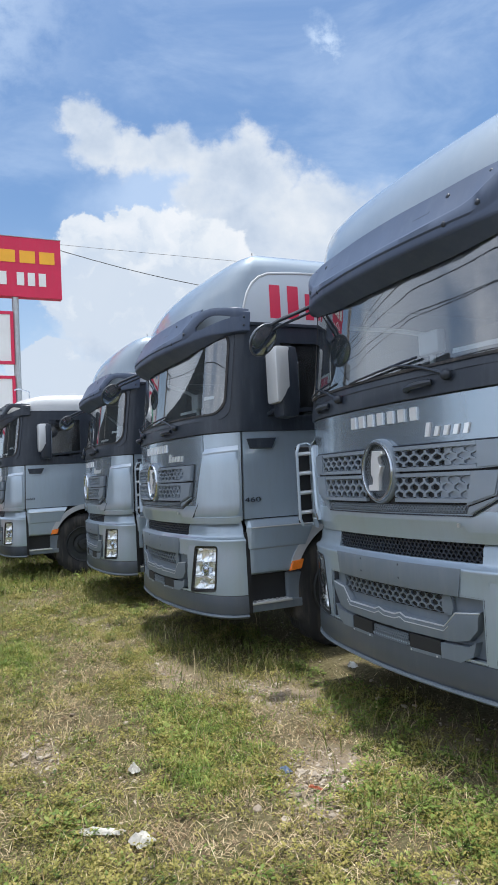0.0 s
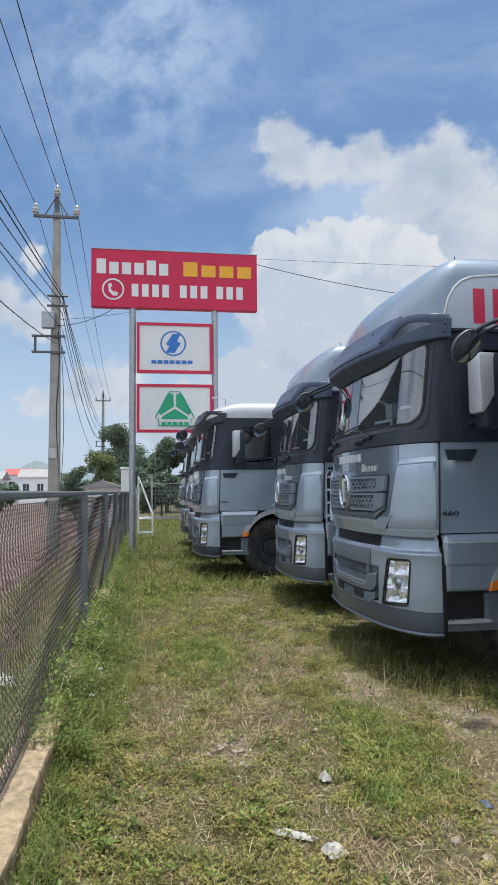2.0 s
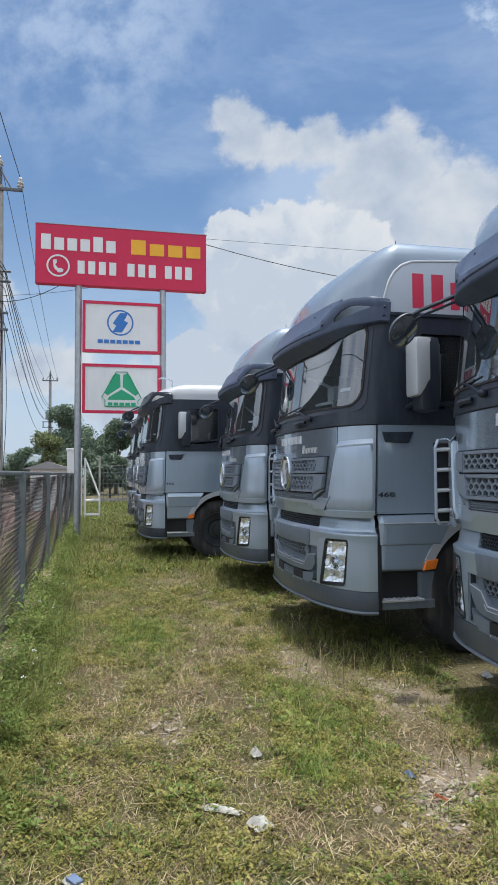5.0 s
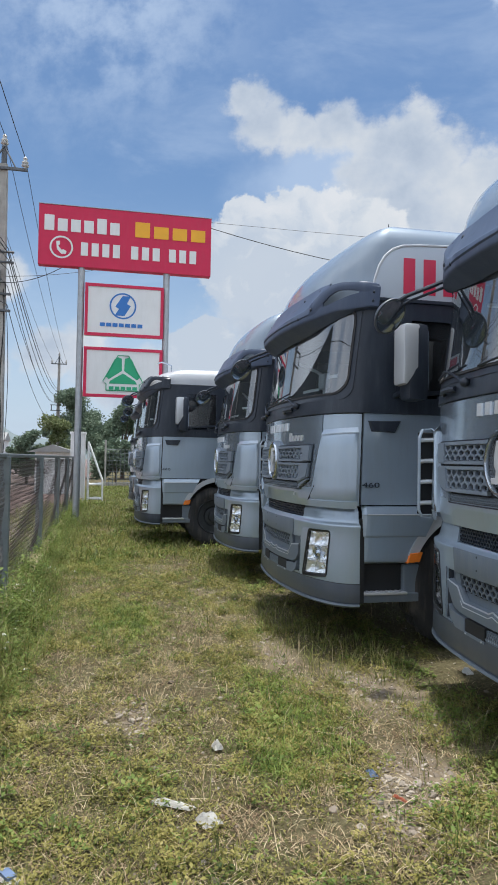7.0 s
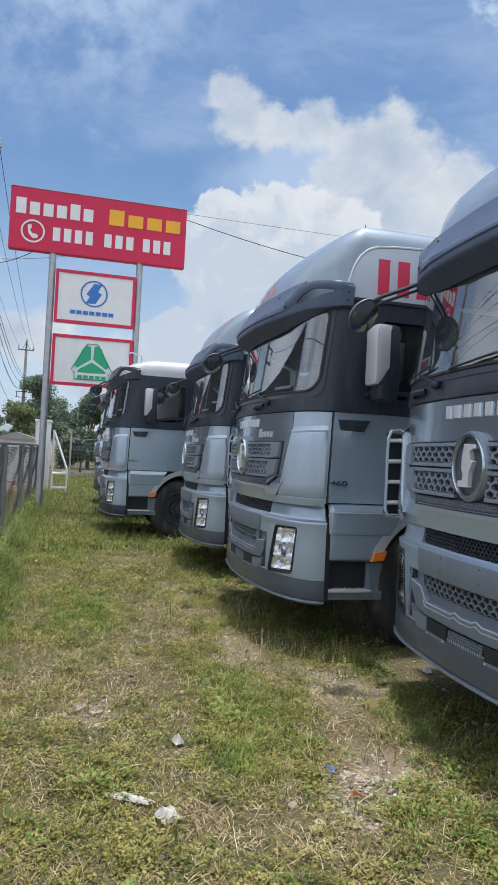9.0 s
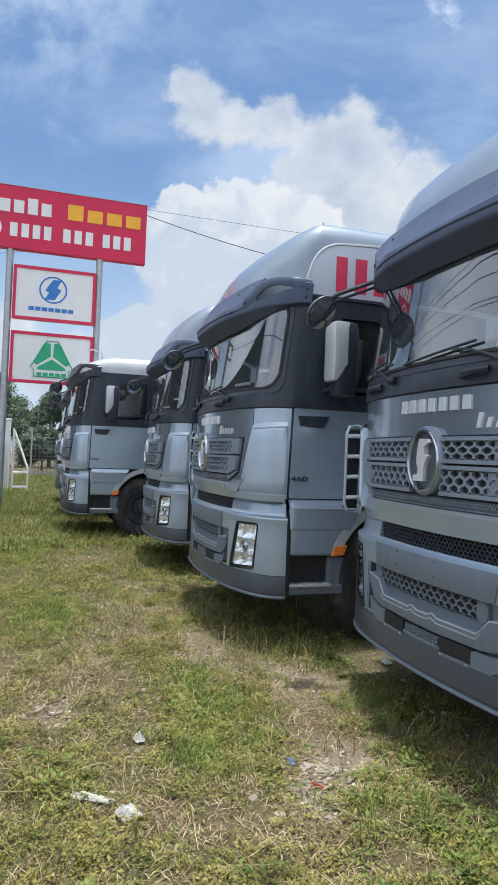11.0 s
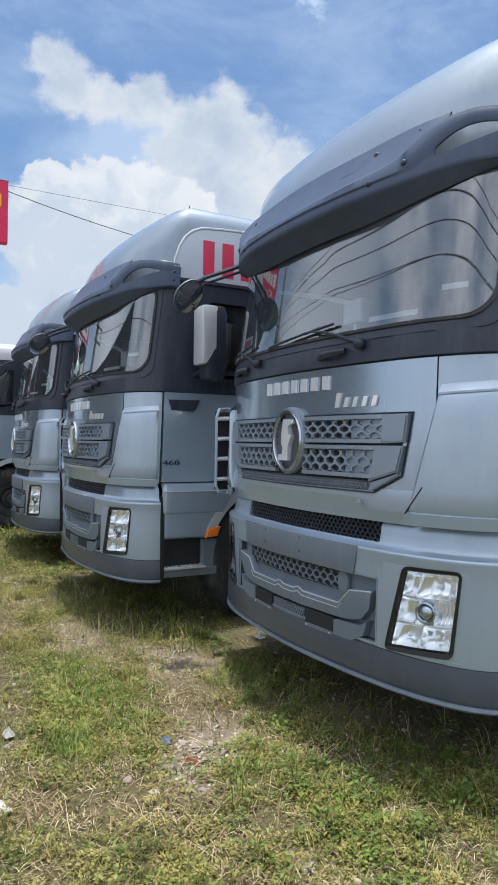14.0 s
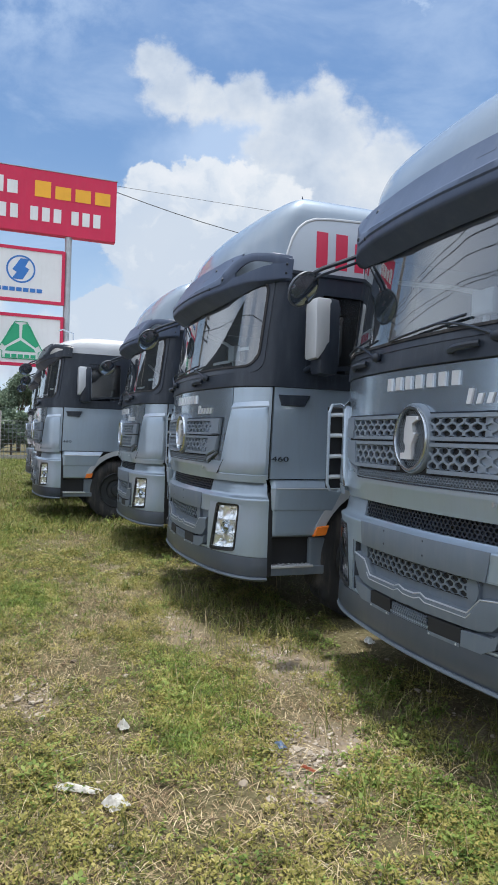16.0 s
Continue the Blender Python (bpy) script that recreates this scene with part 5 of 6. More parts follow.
def axis(lo, hi, near_lo, near_hi, step):
    far = [-2500, -900, -350, -150, -80, -50, -35]
    return sorted(set([v for v in far if v < near_lo - 2] + [round(near_lo + step * k, 3) for k in range(int((near_hi - near_lo) / step) + 1)] +
                      [-v for v in far if -v > near_hi + 2]))


gx, gy = axis(0, 0, -26, 8, .25), axis(0, 0, -8, 9, .25)


def ground_z(x, y):
    near = 1.0 if (-26 < x < 8 and -8 < y < 9) else 0.0
    return near * (.035 * noise.noise(Vector((x * .5, y * .5, 0))) + .018 * noise.noise(Vector((x * 2.1, y * 2.1, 3))))


gv = [(x, y, ground_z(x, y)) for y in gy for x in gx]
nxg = len(gx)
gf = [(j * nxg + i, j * nxg + i + 1, (j + 1) * nxg + i + 1, (j + 1) * nxg + i) for j in range(len(gy) - 1) for i in range(nxg - 1)]
me = bpy.data.meshes.new("ground")
me.from_pydata(gv, [], gf)
ground = link("ground", me, ground_material(), None, "", True)
tagged(ground, "rough yard of thin grass, soil and gravel", "ground", kind="structure")


# ---- roadside sign ----
def billboard():
    X = -12.78
    S = thing("roadside_sign", "tall red billboard with two smaller panels on steel posts", "sign")
    S.location = (X, -1.75, 0)

    def pt(name, lo, hi, mat, parent=S, label="", bev=0.0):
        return boxed(name, (lo[0], lo[1] + 1.75, lo[2]), (hi[0], hi[1] + 1.75, hi[2]), mat, parent, label, bev)
    for y in (-2.755, -.76):
        part("post", rod(bmesh.new(), [(-.10, y + 1.75, -.3), (-.10, y + 1.75, 6.1)], .078, 16), M_GALV, S, "galvanised round post", True)
        pt("base_plate", (-.25, y - .15, -.05), (.05, y + .15, .05), M_CONC)
    board = pt("board", (-.22, -3.74, 6.02), (.0, .30, 7.44), M_RED, S, "red billboard box", .012)
    pt("board_edge", (-.20, -3.75, 7.44), (.01, .31, 7.455), M_GALV, board)

    def bars(y0, y1, z0, z1, n, mat, parent, gap=.16, first=(), tall=1.0, x=.0):
        w = (y1 - y0) / n
        for i in range(n):
            top = z1 + (z1 - z0) * (tall - 1) if i in first else z1
            pt("letter_bar", (x, y0 + w * (i + gap / 2), z0), (x + .012, y0 + w * (i + 1 - gap / 2), top), mat, parent)
    bars(-3.65, -1.86, 6.83, 7.12, 6, M_SIGNWHITE, board, .26, (0, 4), 1.25)
    bars(-1.58, .20, 6.83, 7.12, 4, M_SIGNYEL, board, .22, (0,), 1.25)
    for y0, y1, n in ((-2.82, -1.84, 4), (-1.66, -.90, 3), (-.76, -.02, 3)):
        bars(y0, y1, 6.29, 6.60, n, M_SIGNWHITE, board, .34)

    def ring(y, z, r0, r1, mat, parent, x=.0):
        bm = bmesh.new()
        n = 36
        a, b = [[bm.verts.new((x + .012, y + 1.75 + r * math.cos(t), z + r * math.sin(t))) for t in [2 * math.pi * i / n for i in range(n)]] for r in (r0, r1)]
        for i in range(n):
            bm.faces.new((a[i], a[(i + 1) % n], b[(i + 1) % n], b[i]))
        part("ring", bm, mat, parent)

    def shape(pts, mat, parent, x=.0, name="plain_shape"):
        bm = bmesh.new()
        f = [bm.verts.new((x + .012, y + 1.75, z)) for y, z in pts]
        b = [bm.verts.new((x, y + 1.75, z)) for y, z in pts]
        bm.faces.new(f)
        for i in range(len(pts)):
            j = (i + 1) % len(pts)
            bm.faces.new((f[i], f[j], b[j], b[i]))
        part(name, bm, mat, parent)
    ring(-3.22, 6.45, .225, .265, M_SIGNWHITE, board)
    shape([(-3.34, 6.58), (-3.26, 6.60), (-3.25, 6.52), (-3.29, 6.48), (-3.22, 6.39), (-3.16, 6.40), (-3.10, 6.36), (-3.12, 6.30), (-3.22, 6.29), (-3.32, 6.40)], M_SIGNWHITE, board)

    for z0, z1, which in ((4.44, 5.655, 1), (2.995, 4.15, 2)):
        pan = pt("panel", (-.20, -2.65, z0), (-.02, -.835, z1), M_SIGNWHITE, S, "white panel with a red frame", .01)
        for lo, hi in (((-.06, -2.66, z1 - .06), (.0, -.825, z1 + .01)), ((-.06, -2.66, z0 - .01), (.0, -.825, z0 + .06)),
                       ((-.06, -2.66, z0 + .06), (.0, -2.59, z1 - .06)), ((-.06, -.895, z0 + .06), (.0, -.825, z1 - .06))):
            pt("frame_bar", lo, hi, M_RED, pan)
        if which == 1:
            ring(-1.78, 5.16, .275, .312, M_SIGNBLUE, pan, -.025)
            shape([(-1.79, 5.40), (-1.60, 5.40), (-1.69, 5.22), (-1.60, 5.17), (-1.74, 4.93), (-1.97, 4.93), (-1.87, 5.09), (-1.96, 5.14)], M_SIGNBLUE, pan, -.025)
            bars(-2.32, -1.30, 4.66, 4.745, 7, M_SIGNBLUE, pan, .2, x=-.02)
        else:
            cy, cz = -1.745, 3.58
            for sg in (-1, 1):
                shape([(cy + sg * y, cz + z) for y, z in ((.025, .04), (.035, .33), (.12, .36), (.20, .31), (.40, -.10), (.33, -.17))], M_SIGNGREEN, pan, -.022)
            shape([(cy - .33, cz - .27), (cy + .33, cz - .27), (cy + .29, cz - .20), (cy, cz - .02), (cy - .29, cz - .20)], M_SIGNGREEN, pan, -.022)
            out = [(-2.13, 3.15), (-1.36, 3.15), (-1.36, 3.30), (-1.28, 3.36), (-1.62, 3.98), (-1.87, 3.98), (-2.21, 3.36), (-2.13, 3.30)]
            bm = bmesh.new()
            rod(bm, [(-.005, y + 1.75, z) for y, z in out + out[:1]], .012, 5)
            part("outline", bm, M_SIGNGREEN, pan)
            bars(-2.08, -1.40, 3.17, 3.245, 5, M_SIGNGREEN, pan, .2, x=-.02)
    return S


billboard()

# ---- fence ----
FY = -3.05
FENCE_TOP = 1.57


def fence():
    F = thing("fence", "grey chain-link fence with steel posts on a low concrete kerb", "fence")
    F.location = (0, FY, 0)
    posts = [5.2, .75, -3.9, -7.4, -10.9, -14.1, -17.3, -20.3]
    for x in posts:
        boxed("post", (x - .05, -.05, -.1), (x + .05, .05, FENCE_TOP - .02), M_FENCE, F, "grey square post", .006)
    for a, b in zip(posts, posts[1:]):
        part("top_rail", box(bmesh.new(), (b + .02, -.025, FENCE_TOP - .030), (a - .02, .025, FENCE_TOP + .015), .012), M_FENCE, F)
        part("bottom_wire", rod(bmesh.new(), [(a, .0, .2), (b, .0, .2)], .004, 5), M_WIRE, F)
    # woven wires, each a zigzag
    zz = .025
    rows = int((FENCE_TOP - .05 - .19) / zz)
    verts, faces = [], []
    r, xa, i = .0016, 3.0, 0
    while xa > -20.2:
        pitch = .033 if xa > -8 else .050
        base = len(verts)
        for k in range(rows + 1):
            x = xa + (pitch / 2 if (k + i) % 2 else -pitch / 2) * 1.06
            y = (.003 if i % 2 else -.003) + .012 * math.sin(xa * 2.1 + k * .25)
            z = .19 + zz * k
            x += .012 * math.sin(k * .35 + xa * .9)
            verts += [(x - r, y - r, z), (x + r, y - r, z), (x, y + r, z)]
        for k in range(rows):
            b = base + 3 * k
            for q in range(3):
                w = (q + 1) % 3
                faces.append((b + q, b + w, b + 3 + w, b + 3 + q))
        xa -= pitch
        i += 1
    me = bpy.data.meshes.new("wire_netting")
    me.from_pydata(verts, [], faces)
    tagged(link("wire_netting", me, M_WIRE, F), "woven diamond wire netting", kind="stuff")
    return F


fence()


def kerb():
    bm = bmesh.new()
    x = 4.0
    K = thing("kerb", "weathered concrete kerb under the fence", "kerb", kind="structure")
    rng = random.Random(4)
    while x > -20.4:
        l = rng.uniform(.45, 1.1)
        bm = box(bmesh.new(), (x - l + .012, -3.135 + rng.uniform(-.01, .01), -.2), (x, -2.915, .155 + rng.uniform(-.008, .008)), .018)
        bmesh.ops.subdivide_edges(bm, edges=[e for e in bm.edges if e.calc_length() > .05], cuts=11, use_grid_fill=True)
        for v in bm.verts:
            v.co += Vector((0, .018 * noise.noise(v.co * 6) + .010 * noise.noise(v.co * 23), .018 * noise.noise(v.co * 7 + Vector((9, 0, 0))) + .012 * noise.noise(v.co * 26)))
        part("kerb_stone", bm, M_KERB, K, "", True)
        x -= l


kerb()

# ---- gate pillar, steel frame, far fence ----
P = thing("gate_pillar", "white painted gate pillar at the fence's end", "pillar")
P.location = (-20.7, -3.08, 0)
boxed("shaft", (-.2, -.25, -.1), (.2, .25, 2.36), M_WALLW, P, bev=.015)
boxed("cap", (-.23, -.28, 2.36), (.23, .28, 2.44), M_WALLW, P, bev=.015)

st = thing("steel_stand", "pale steel A-frame stand beside the gate pillar", "stand")
st.location = (-21.0, -2.45, 0)
for dx in (-.3, .3):
    for nm, a, b in (("upright", (dx, -.28, -.02), (dx, -.28, 2.1)), ("strut", (dx, -.26, 2.05), (dx, .22, .75)), ("leg", (dx, .22, -.02), (dx, .22, .8)),
                     ("side_bar", (dx, -.28, .62), (dx, .22, .62)), ("side_bar", (dx, -.28, .12), (dx, .22, .12))):
        part(nm, rod(bmesh.new(), [a, b], .03, 8), M_WALLW, st, "", True)
for y, z in ((-.28, .62), (-.28, .12), (.22, .62), (-.28, 1.3), (-.28, 2.1)):
    part("cross_bar", rod(bmesh.new(), [(-.3, y, z), (.3, y, z)], .025, 8), M_WALLW, st, "", True)


# ---- power poles and cables ----
def power_pole(x, y, h, scale_box=True):
    p = thing("power_pole", "square concrete power pole with insulators and cables", "pole")
    p.location = (x, y, 0)
    bm = bmesh.new()
    a = [(-.15, -.15, -.3), (.15, -.15, -.3), (.15, .15, -.3), (-.15, .15, -.3)]
    b = [(-.085, -.085, h - .55), (.085, -.085, h - .55), (.085, .085, h - .55), (-.085, .085, h - .55)]
    va, vb = [bm.verts.new(v) for v in a], [bm.verts.new(v) for v in b]
    bm.faces.new(va)
    bm.faces.new(vb)
    for i in range(4):
        bm.faces.new((va[i], va[(i + 1) % 4], vb[(i + 1) % 4], vb[i]))
    bmesh.ops.bevel(bm, geom=bm.edges[:], offset=.012, segments=1, affect="EDGES")
    part("shaft", bm, M_CONC, p, "weathered square concrete shaft")
    boxed("top_bracket", (-.05, -.06, h - .6), (.05, .06, h - .1), M_ARMSTEEL, p, bev=.01)
    part("cross_arm", box(bmesh.new(), (.09, -.55, h - .72), (.15, .55, h - .65), .006), M_ARMSTEEL, p, "steel cross arm")
    for s in (-1, 1):
        part("brace", rod(bmesh.new(), [(.1, s * .30, h - .68), (.05, 0, h - .12)], .02, 6), M_ARMSTEEL, p)
    tips = [(.12, -.5, h - .65), (.12, .5, h - .65), (.0, 0, h - .1)]
    for t in tips:
        bm, _ = lathe(bmesh.new(), [(0, .03), (.03, .035), (.05, .085), (.08, .09), (.10, .045), (.13, .08), (.16, .075), (.18, .04), (.24, .055), (.29, .02)], t, "z", 14)
        part("insulator", bm, M_PORC, p, "", True)
    if scale_box:
        boxed("junction_box", (.12, -.30, h - 3.55), (.32, .0, h - 3.15), M_GALV, p, "grey steel junction box", .01)
        for z in (h - 3.75, h - 4.15):
            boxed("bracket", (.1, -.55, z), (.17, .25, z + .05), M_ARMSTEEL, p, bev=.004)
        boxed("bracket_end", (.1, -.50, h - 4.15), (.16, -.44, h - 3.7), M_ARMSTEEL, p, bev=.004)
        for z in (h - 2.95, h - 2.7):
            part("cable_clamp", rod(bmesh.new(), [(.1, -.2, z), (.1, .3, z)], .03, 6), M_ARMSTEEL, p)
        boxed("plate", (.13, -.10, h - 6.75), (.165, .07, h - 6.5), M_PORC, p, bev=.003)
    for k in range(7):
        z = h - 1.2 - k * .55
        w = .085 + .065 * (h - .55 - z) / (h - .25) + .004
        part("step_iron", rod(bmesh.new(), [(w - .02, 0, z), (w + .015, 0, z)], .012, 6), M_GALV, p)
    return p


POLES = [(-13.6, -4.66, 9.15), (-47.5, -5.75, 9.1)]
for k, (x, y, h) in enumerate(POLES):
    power_pole(x, y, h, True)
part("lamp_arm", rod(bmesh.new(), [(0, 0, 0), (.1, 1.0, .35), (.2, 2.2, .45)], .035, 8), M_GALV, None, "").location = (-47.3, -5.75, 6.3)
bpy.data.objects["lamp_arm"].name = "street_lamp"
tagged(bpy.data.objects["street_lamp"], "slim grey street lamp arm on the far pole", "street lamp")


def cable(a, b, sag, rad=.009, n=22, name="cable", label="black overhead cable between the poles"):
    a, b = Vector(a), Vector(b)
    pts = [a.lerp(b, k / n) - Vector((0, 0, sag * 4 * (k / n) * (1 - k / n))) for k in range(n + 1)]
    ob = part(name, rod(bmesh.new(), pts, rad, 5), M_CABLE, None, label, True)
    tagged(ob, label, "cable", group="overhead cables")


(ax, ay, ah), (bx, by, bh) = POLES
nx_, ny_ = 22.0, -4.75
for dy, dz in ((-.5, -.4), (.5, -.4), (0, .15)):
    cable((ax + .1, ay + dy, ah + dz), (bx + .1, by + dy, bh + dz), .5, .008)
    cable((ax + .1, ay + dy, ah + dz), (nx_, ny_ + dy, ah + dz), .55, .009)
for k, (dz, sg, rr) in enumerate(((-2.6, .55, .010), (-2.7, .7, .013), (-2.85, .95, .010), (-3.1, 1.2, .009), (-3.5, .8, .008), (-3.95, 1.3, .009))):
    cable((ax, ay + .15, ah + dz), (bx, by, bh + dz), sg * 1.2, rr)
    cable((ax, ay + .15, ah + dz), (nx_, ny_ - .4 + .12 * k, ah + dz - .1), sg, rr)
cable((ax + .1, ay, ah - 3.45), (-12.9, -2.8, 6.3), .18, .009)
cable((ax + .1, ay, ah - 3.3), (-15.5, -1.5, 7.0), .1, .006)
# cables passing behind the sign to the yard's far side
cable((-13.0, -.3, 7.43), (-14.4, 15.3, 7.85), .92, .010)
cable((-13.0, -.3, 7.43), (-14.4, 34.0, 8.6), .20, .005)
# loose cable down the near pole
pts = [(ax + .125, ay + .08 + .03 * math.sin(k), ah - 3.6 - k * .45) for k in range(12)]
tagged(part("cable", rod(bmesh.new(), pts, .012, 5), M_CABLE, None, "", True), "loose black cable hanging down a pole", "cable")
pts = [(ax + .11 + (.02 if 0 < k < 14 else 0), ay + .11 + .12 * math.sin(k * .21) , ah - 3.4 - k * .33) for k in range(16)]
tagged(part("cable", rod(bmesh.new(), pts, .008, 5), M_CABLE, None, "", True), "loose black cable hanging down a pole", "cable")


# ---- trees ----
def leaf_mass(name, centres, per, size, mat, parent, seed):
    rng = np.random.RandomState(seed)
    V, Fc = [], []
    for c, r in centres:
        d = rng.normal(size=(per, 3))
        d /= np.linalg.norm(d, axis=1)[:, None]
        rad = r * (0.25 + 0.95 * rng.rand(per))
        p = np.array(c) + d * rad[:, None] * np.array([1, 1, .8])
        a = rng.normal(size=(per, 3))
        a /= np.linalg.norm(a, axis=1)[:, None]
        b = np.cross(a, rng.normal(size=(per, 3)))
        b /= np.linalg.norm(b, axis=1)[:, None]
        s = size * (.6 + .8 * rng.rand(per))[:, None]
        q = np.stack([p - a * s, p + b * s * .5, p + a * s, p - b * s * .5], 1)
        V.append(q.reshape(-1, 3))
    V = np.concatenate(V)
    n = len(V) // 4
    me = bpy.data.meshes.new(name)
    me.vertices.add(len(V))
    me.vertices.foreach_set("co", V.astype(np.float32).ravel())
    me.loops.add(4 * n)
    me.loops.foreach_set("vertex_index", np.arange(4 * n, dtype=np.int32))
    me.polygons.add(n)
    me.polygons.foreach_set("loop_start", np.arange(0, 4 * n, 4, dtype=np.int32))
    me.update()
    me.validate()
    return link(name, me, mat, parent)


def tree(x, y, h, w, mat, label, seed, per=420, leaf=.16, trunk=.16):
    t = thing("tree", label, "tree")
    t.location = (x, y, 0)
    rng = random.Random(seed)
    bm = bmesh.new()
    top = Vector((rng.uniform(-.3, .3), rng.uniform(-.3, .3), h * .6))
    rod(bm, [(0, 0, -.2), (.05, 0, h * .25), top * .8, top], [trunk, trunk * .8, trunk * .55, trunk * .3], 8)
    cs = []
    for k in range(13):
        a = 2 * math.pi * k / 13 + rng.uniform(-.3, .3)
        lv = rng.uniform(.32, 1.0)
        rr = w * (.55 + .45 * math.sin(math.pi * min(lv, .8))) * rng.uniform(.45, .95) * (1.15 - lv * .75)
        e = Vector((rr * math.cos(a), rr * math.sin(a), h * lv * .92))
        s = Vector((0, 0, h * rng.uniform(.2, .5)))
        rod(bm, [s, s.lerp(e, .55) + Vector((0, 0, .15)), e], [trunk * .4, trunk * .22, trunk * .08], 5)
        cs.append((tuple(e), w * rng.uniform(.26, .46)))
        for q in range(2):
            f = e + Vector((rng.uniform(-1, 1), rng.uniform(-1, 1), rng.uniform(-.5, .8))) * w * .33
            cs.append((tuple(f), w * rng.uniform(.14, .26)))
    part("trunk", bm, M_BARK, t, "", True)
    leaf_mass("crown", cs, per, leaf, mat, t, seed)
    return t


DARK_TREE = "dark green leafy tree beyond the yard"
tree(-47.5, -4.1, 6.6, 2.5, M_LEAFDARK, DARK_TREE, 1, 1150, .085)
tree(-47.0, -1.0, 5.2, 2.3, M_LEAFDARK, DARK_TREE, 2, 1050, .085)
tree(-49.0, 2.2, 5.2, 2.6, M_LEAFDARK, DARK_TREE, 3, 950, .09)
tree(-50, 6.0, 5.4, 2.8, M_LEAFDARK, DARK_TREE, 8, 850, .095)
tree(-37.8, -5.3, 4.2, 1.25, M_LEAFLIGHT, "pale flowering shrub tree beyond the fence", 4, 420, .075, .07)
tree(-35.7, -6.5, 3.0, 1.25, M_LEAFDARK, "rounded green bush beyond the fence", 5, 480, .075, .08)
for k, (y, h) in enumerate(((-1.6, 2.5), (.6, 2.9), (2.9, 2.6), (5.4, 3.0))):
    tree(-36.8, y, h, 1.5, M_LEAFDARK, "dense green hedge bush behind the far fence", 11 + k, 420, .11, .07)
tree(-60, -10.2, 2.2, 1.4, M_LEAFDARK, "low green bush by the houses", 6, 300, .11, .1)
tree(-58, -15.2, 2.3, 2.0, M_LEAFDARK, "low green bush by the houses", 7, 300, .11, .1)

# ---- far walls and houses ----
ff = thing("mesh_fence", "dark mesh fence across the yard's far end", "fence")
ff.location = (-33, 0, 0)
for k in range(9):
    part("post", rod(bmesh.new(), [(0, -2.2 + k * 2.5, -.1), (0, -2.2 + k * 2.5, 2.5)], .05, 8), M_CONC, ff, "", True)
bm = bmesh.new()
for k in range(100):
    y = -2.2 + k * .2
    rod(bm, [(0, y, .05), (0, y, 2.0)], .012, 4, False)
for k in range(11):
    rod(bm, [(0, -2.2, .05 + k * .195), (0, 17.8, .05 + k * .195)], .010, 4, False)
part("netting", bm, M_FENCE, ff)
wl = boxed("low_wall", (-34.6, -2.6, -.1), (-34.3, 19, .20), M_CONC, None, bev=.02)
tagged(wl, "low grey concrete wall behind the far fence", "wall")


def house(x, y, w, d, h, roof, label, turn=0):
    H = thing("house", label, "house")
    H.matrix_world = pose(x, y, 0, 0, 0, turn)
    boxed("wall", (-d / 2, -w / 2, -.2), (d / 2, w / 2, h), M_WALLW, H, bev=.02)
    bm = bmesh.new()
    rh = .22 * d
    v = [bm.verts.new(p) for p in ((-d / 2 - .3, -w / 2 - .3, h), (d / 2 + .3, -w / 2 - .3, h), (d / 2 + .3, w / 2 + .3, h), (-d / 2 - .3, w / 2 + .3, h), (0, -w / 2 - .3, h + rh), (0, w / 2 + .3, h + rh))]
    for f in ((0, 1, 4), (2, 3, 5), (1, 2, 5, 4), (3, 0, 4, 5), (0, 3, 2, 1)):
        bm.faces.new([v[i] for i in f])
    part("roof", bm, roof, H)
    n = max(2, int(w / 2.2))
    for k in range(n):
        yy = -w / 2 + w * (k + .5) / n
        win = boxed("window", (d / 2 - .02, yy - .5, h * .38), (d / 2 + .03, yy + .5, h * .75), M_WINDOWDARK, H, bev=.005)
        for q in (-.5, 0, .46):
            boxed("frame", (d / 2 + .03, yy + q, h * .38), (d / 2 + .06, yy + q + .04, h * .75), M_WALLW, win, bev=.0)


house(-112, -23.2, 4.5, 5, 4.5, M_ROOFRED, "white house with a red roof in the distance")
house(-104, -19.6, 4.2, 6, 3.9, M_ROOFGREY, "white house with a grey roof in the distance")
house(-106, -27.5, 5.5, 6, 3.7, M_ROOFGREY, "white house with a grey roof in the distance")
house(-27.5, -4.36, 2.6, 1.46, 1.76, M_ROOFGREY, "low shed with a grey gable roof beyond the fence", 90)

# long unseen wall across the road, added to darken the trucks' reflections
bm = box(bmesh.new(), (-62, -19.3, -.2), (-14, -19, 10.5), .02)
M_FARWALL = principled("dull_wall", (.05, .055, .05), .9, 0, .25, .6, 12, .02)
tagged(part("reflection_wall", bm, M_FARWALL), "long plain dull wall added out of view for dark reflections", "wall", kind="structure")

# hills on the horizon, with haze put into their colour
hv, hf = [], []
for i in range(60):
    y = -420 + i * 9
    hgt = 19 + 15 * math.exp(-((y + 114) / 19) ** 2) + 3 * noise.noise(Vector((i * .35, 0, 5)))
    hv += [(-620, y, -2), (-650, y, hgt * .6), (-690, y, hgt), (-760, y, -2)]
for i in range(59):
    for k in range(3):
        hf.append((i * 4 + k, i * 4 + 4 + k, i * 4 + 5 + k, i * 4 + 1 + k))
hill = mesh_ob("hill", hv, hf, principled("haze_tinted_hill", (.15, .185, .19), 1.0, 0, .12, .02, .3, 0.0), None, "", True)
tagged(hill, "low wooded hill with haze put into its colour", "hill", kind="structure")


# ---- grass, weeds, stones and litter ----
def hump(x, y, spots):
    return sum(k * math.exp(-(((x - a) / ra) ** 2 + ((y - b) / rb) ** 2)) for a, b, ra, rb, k in spots)


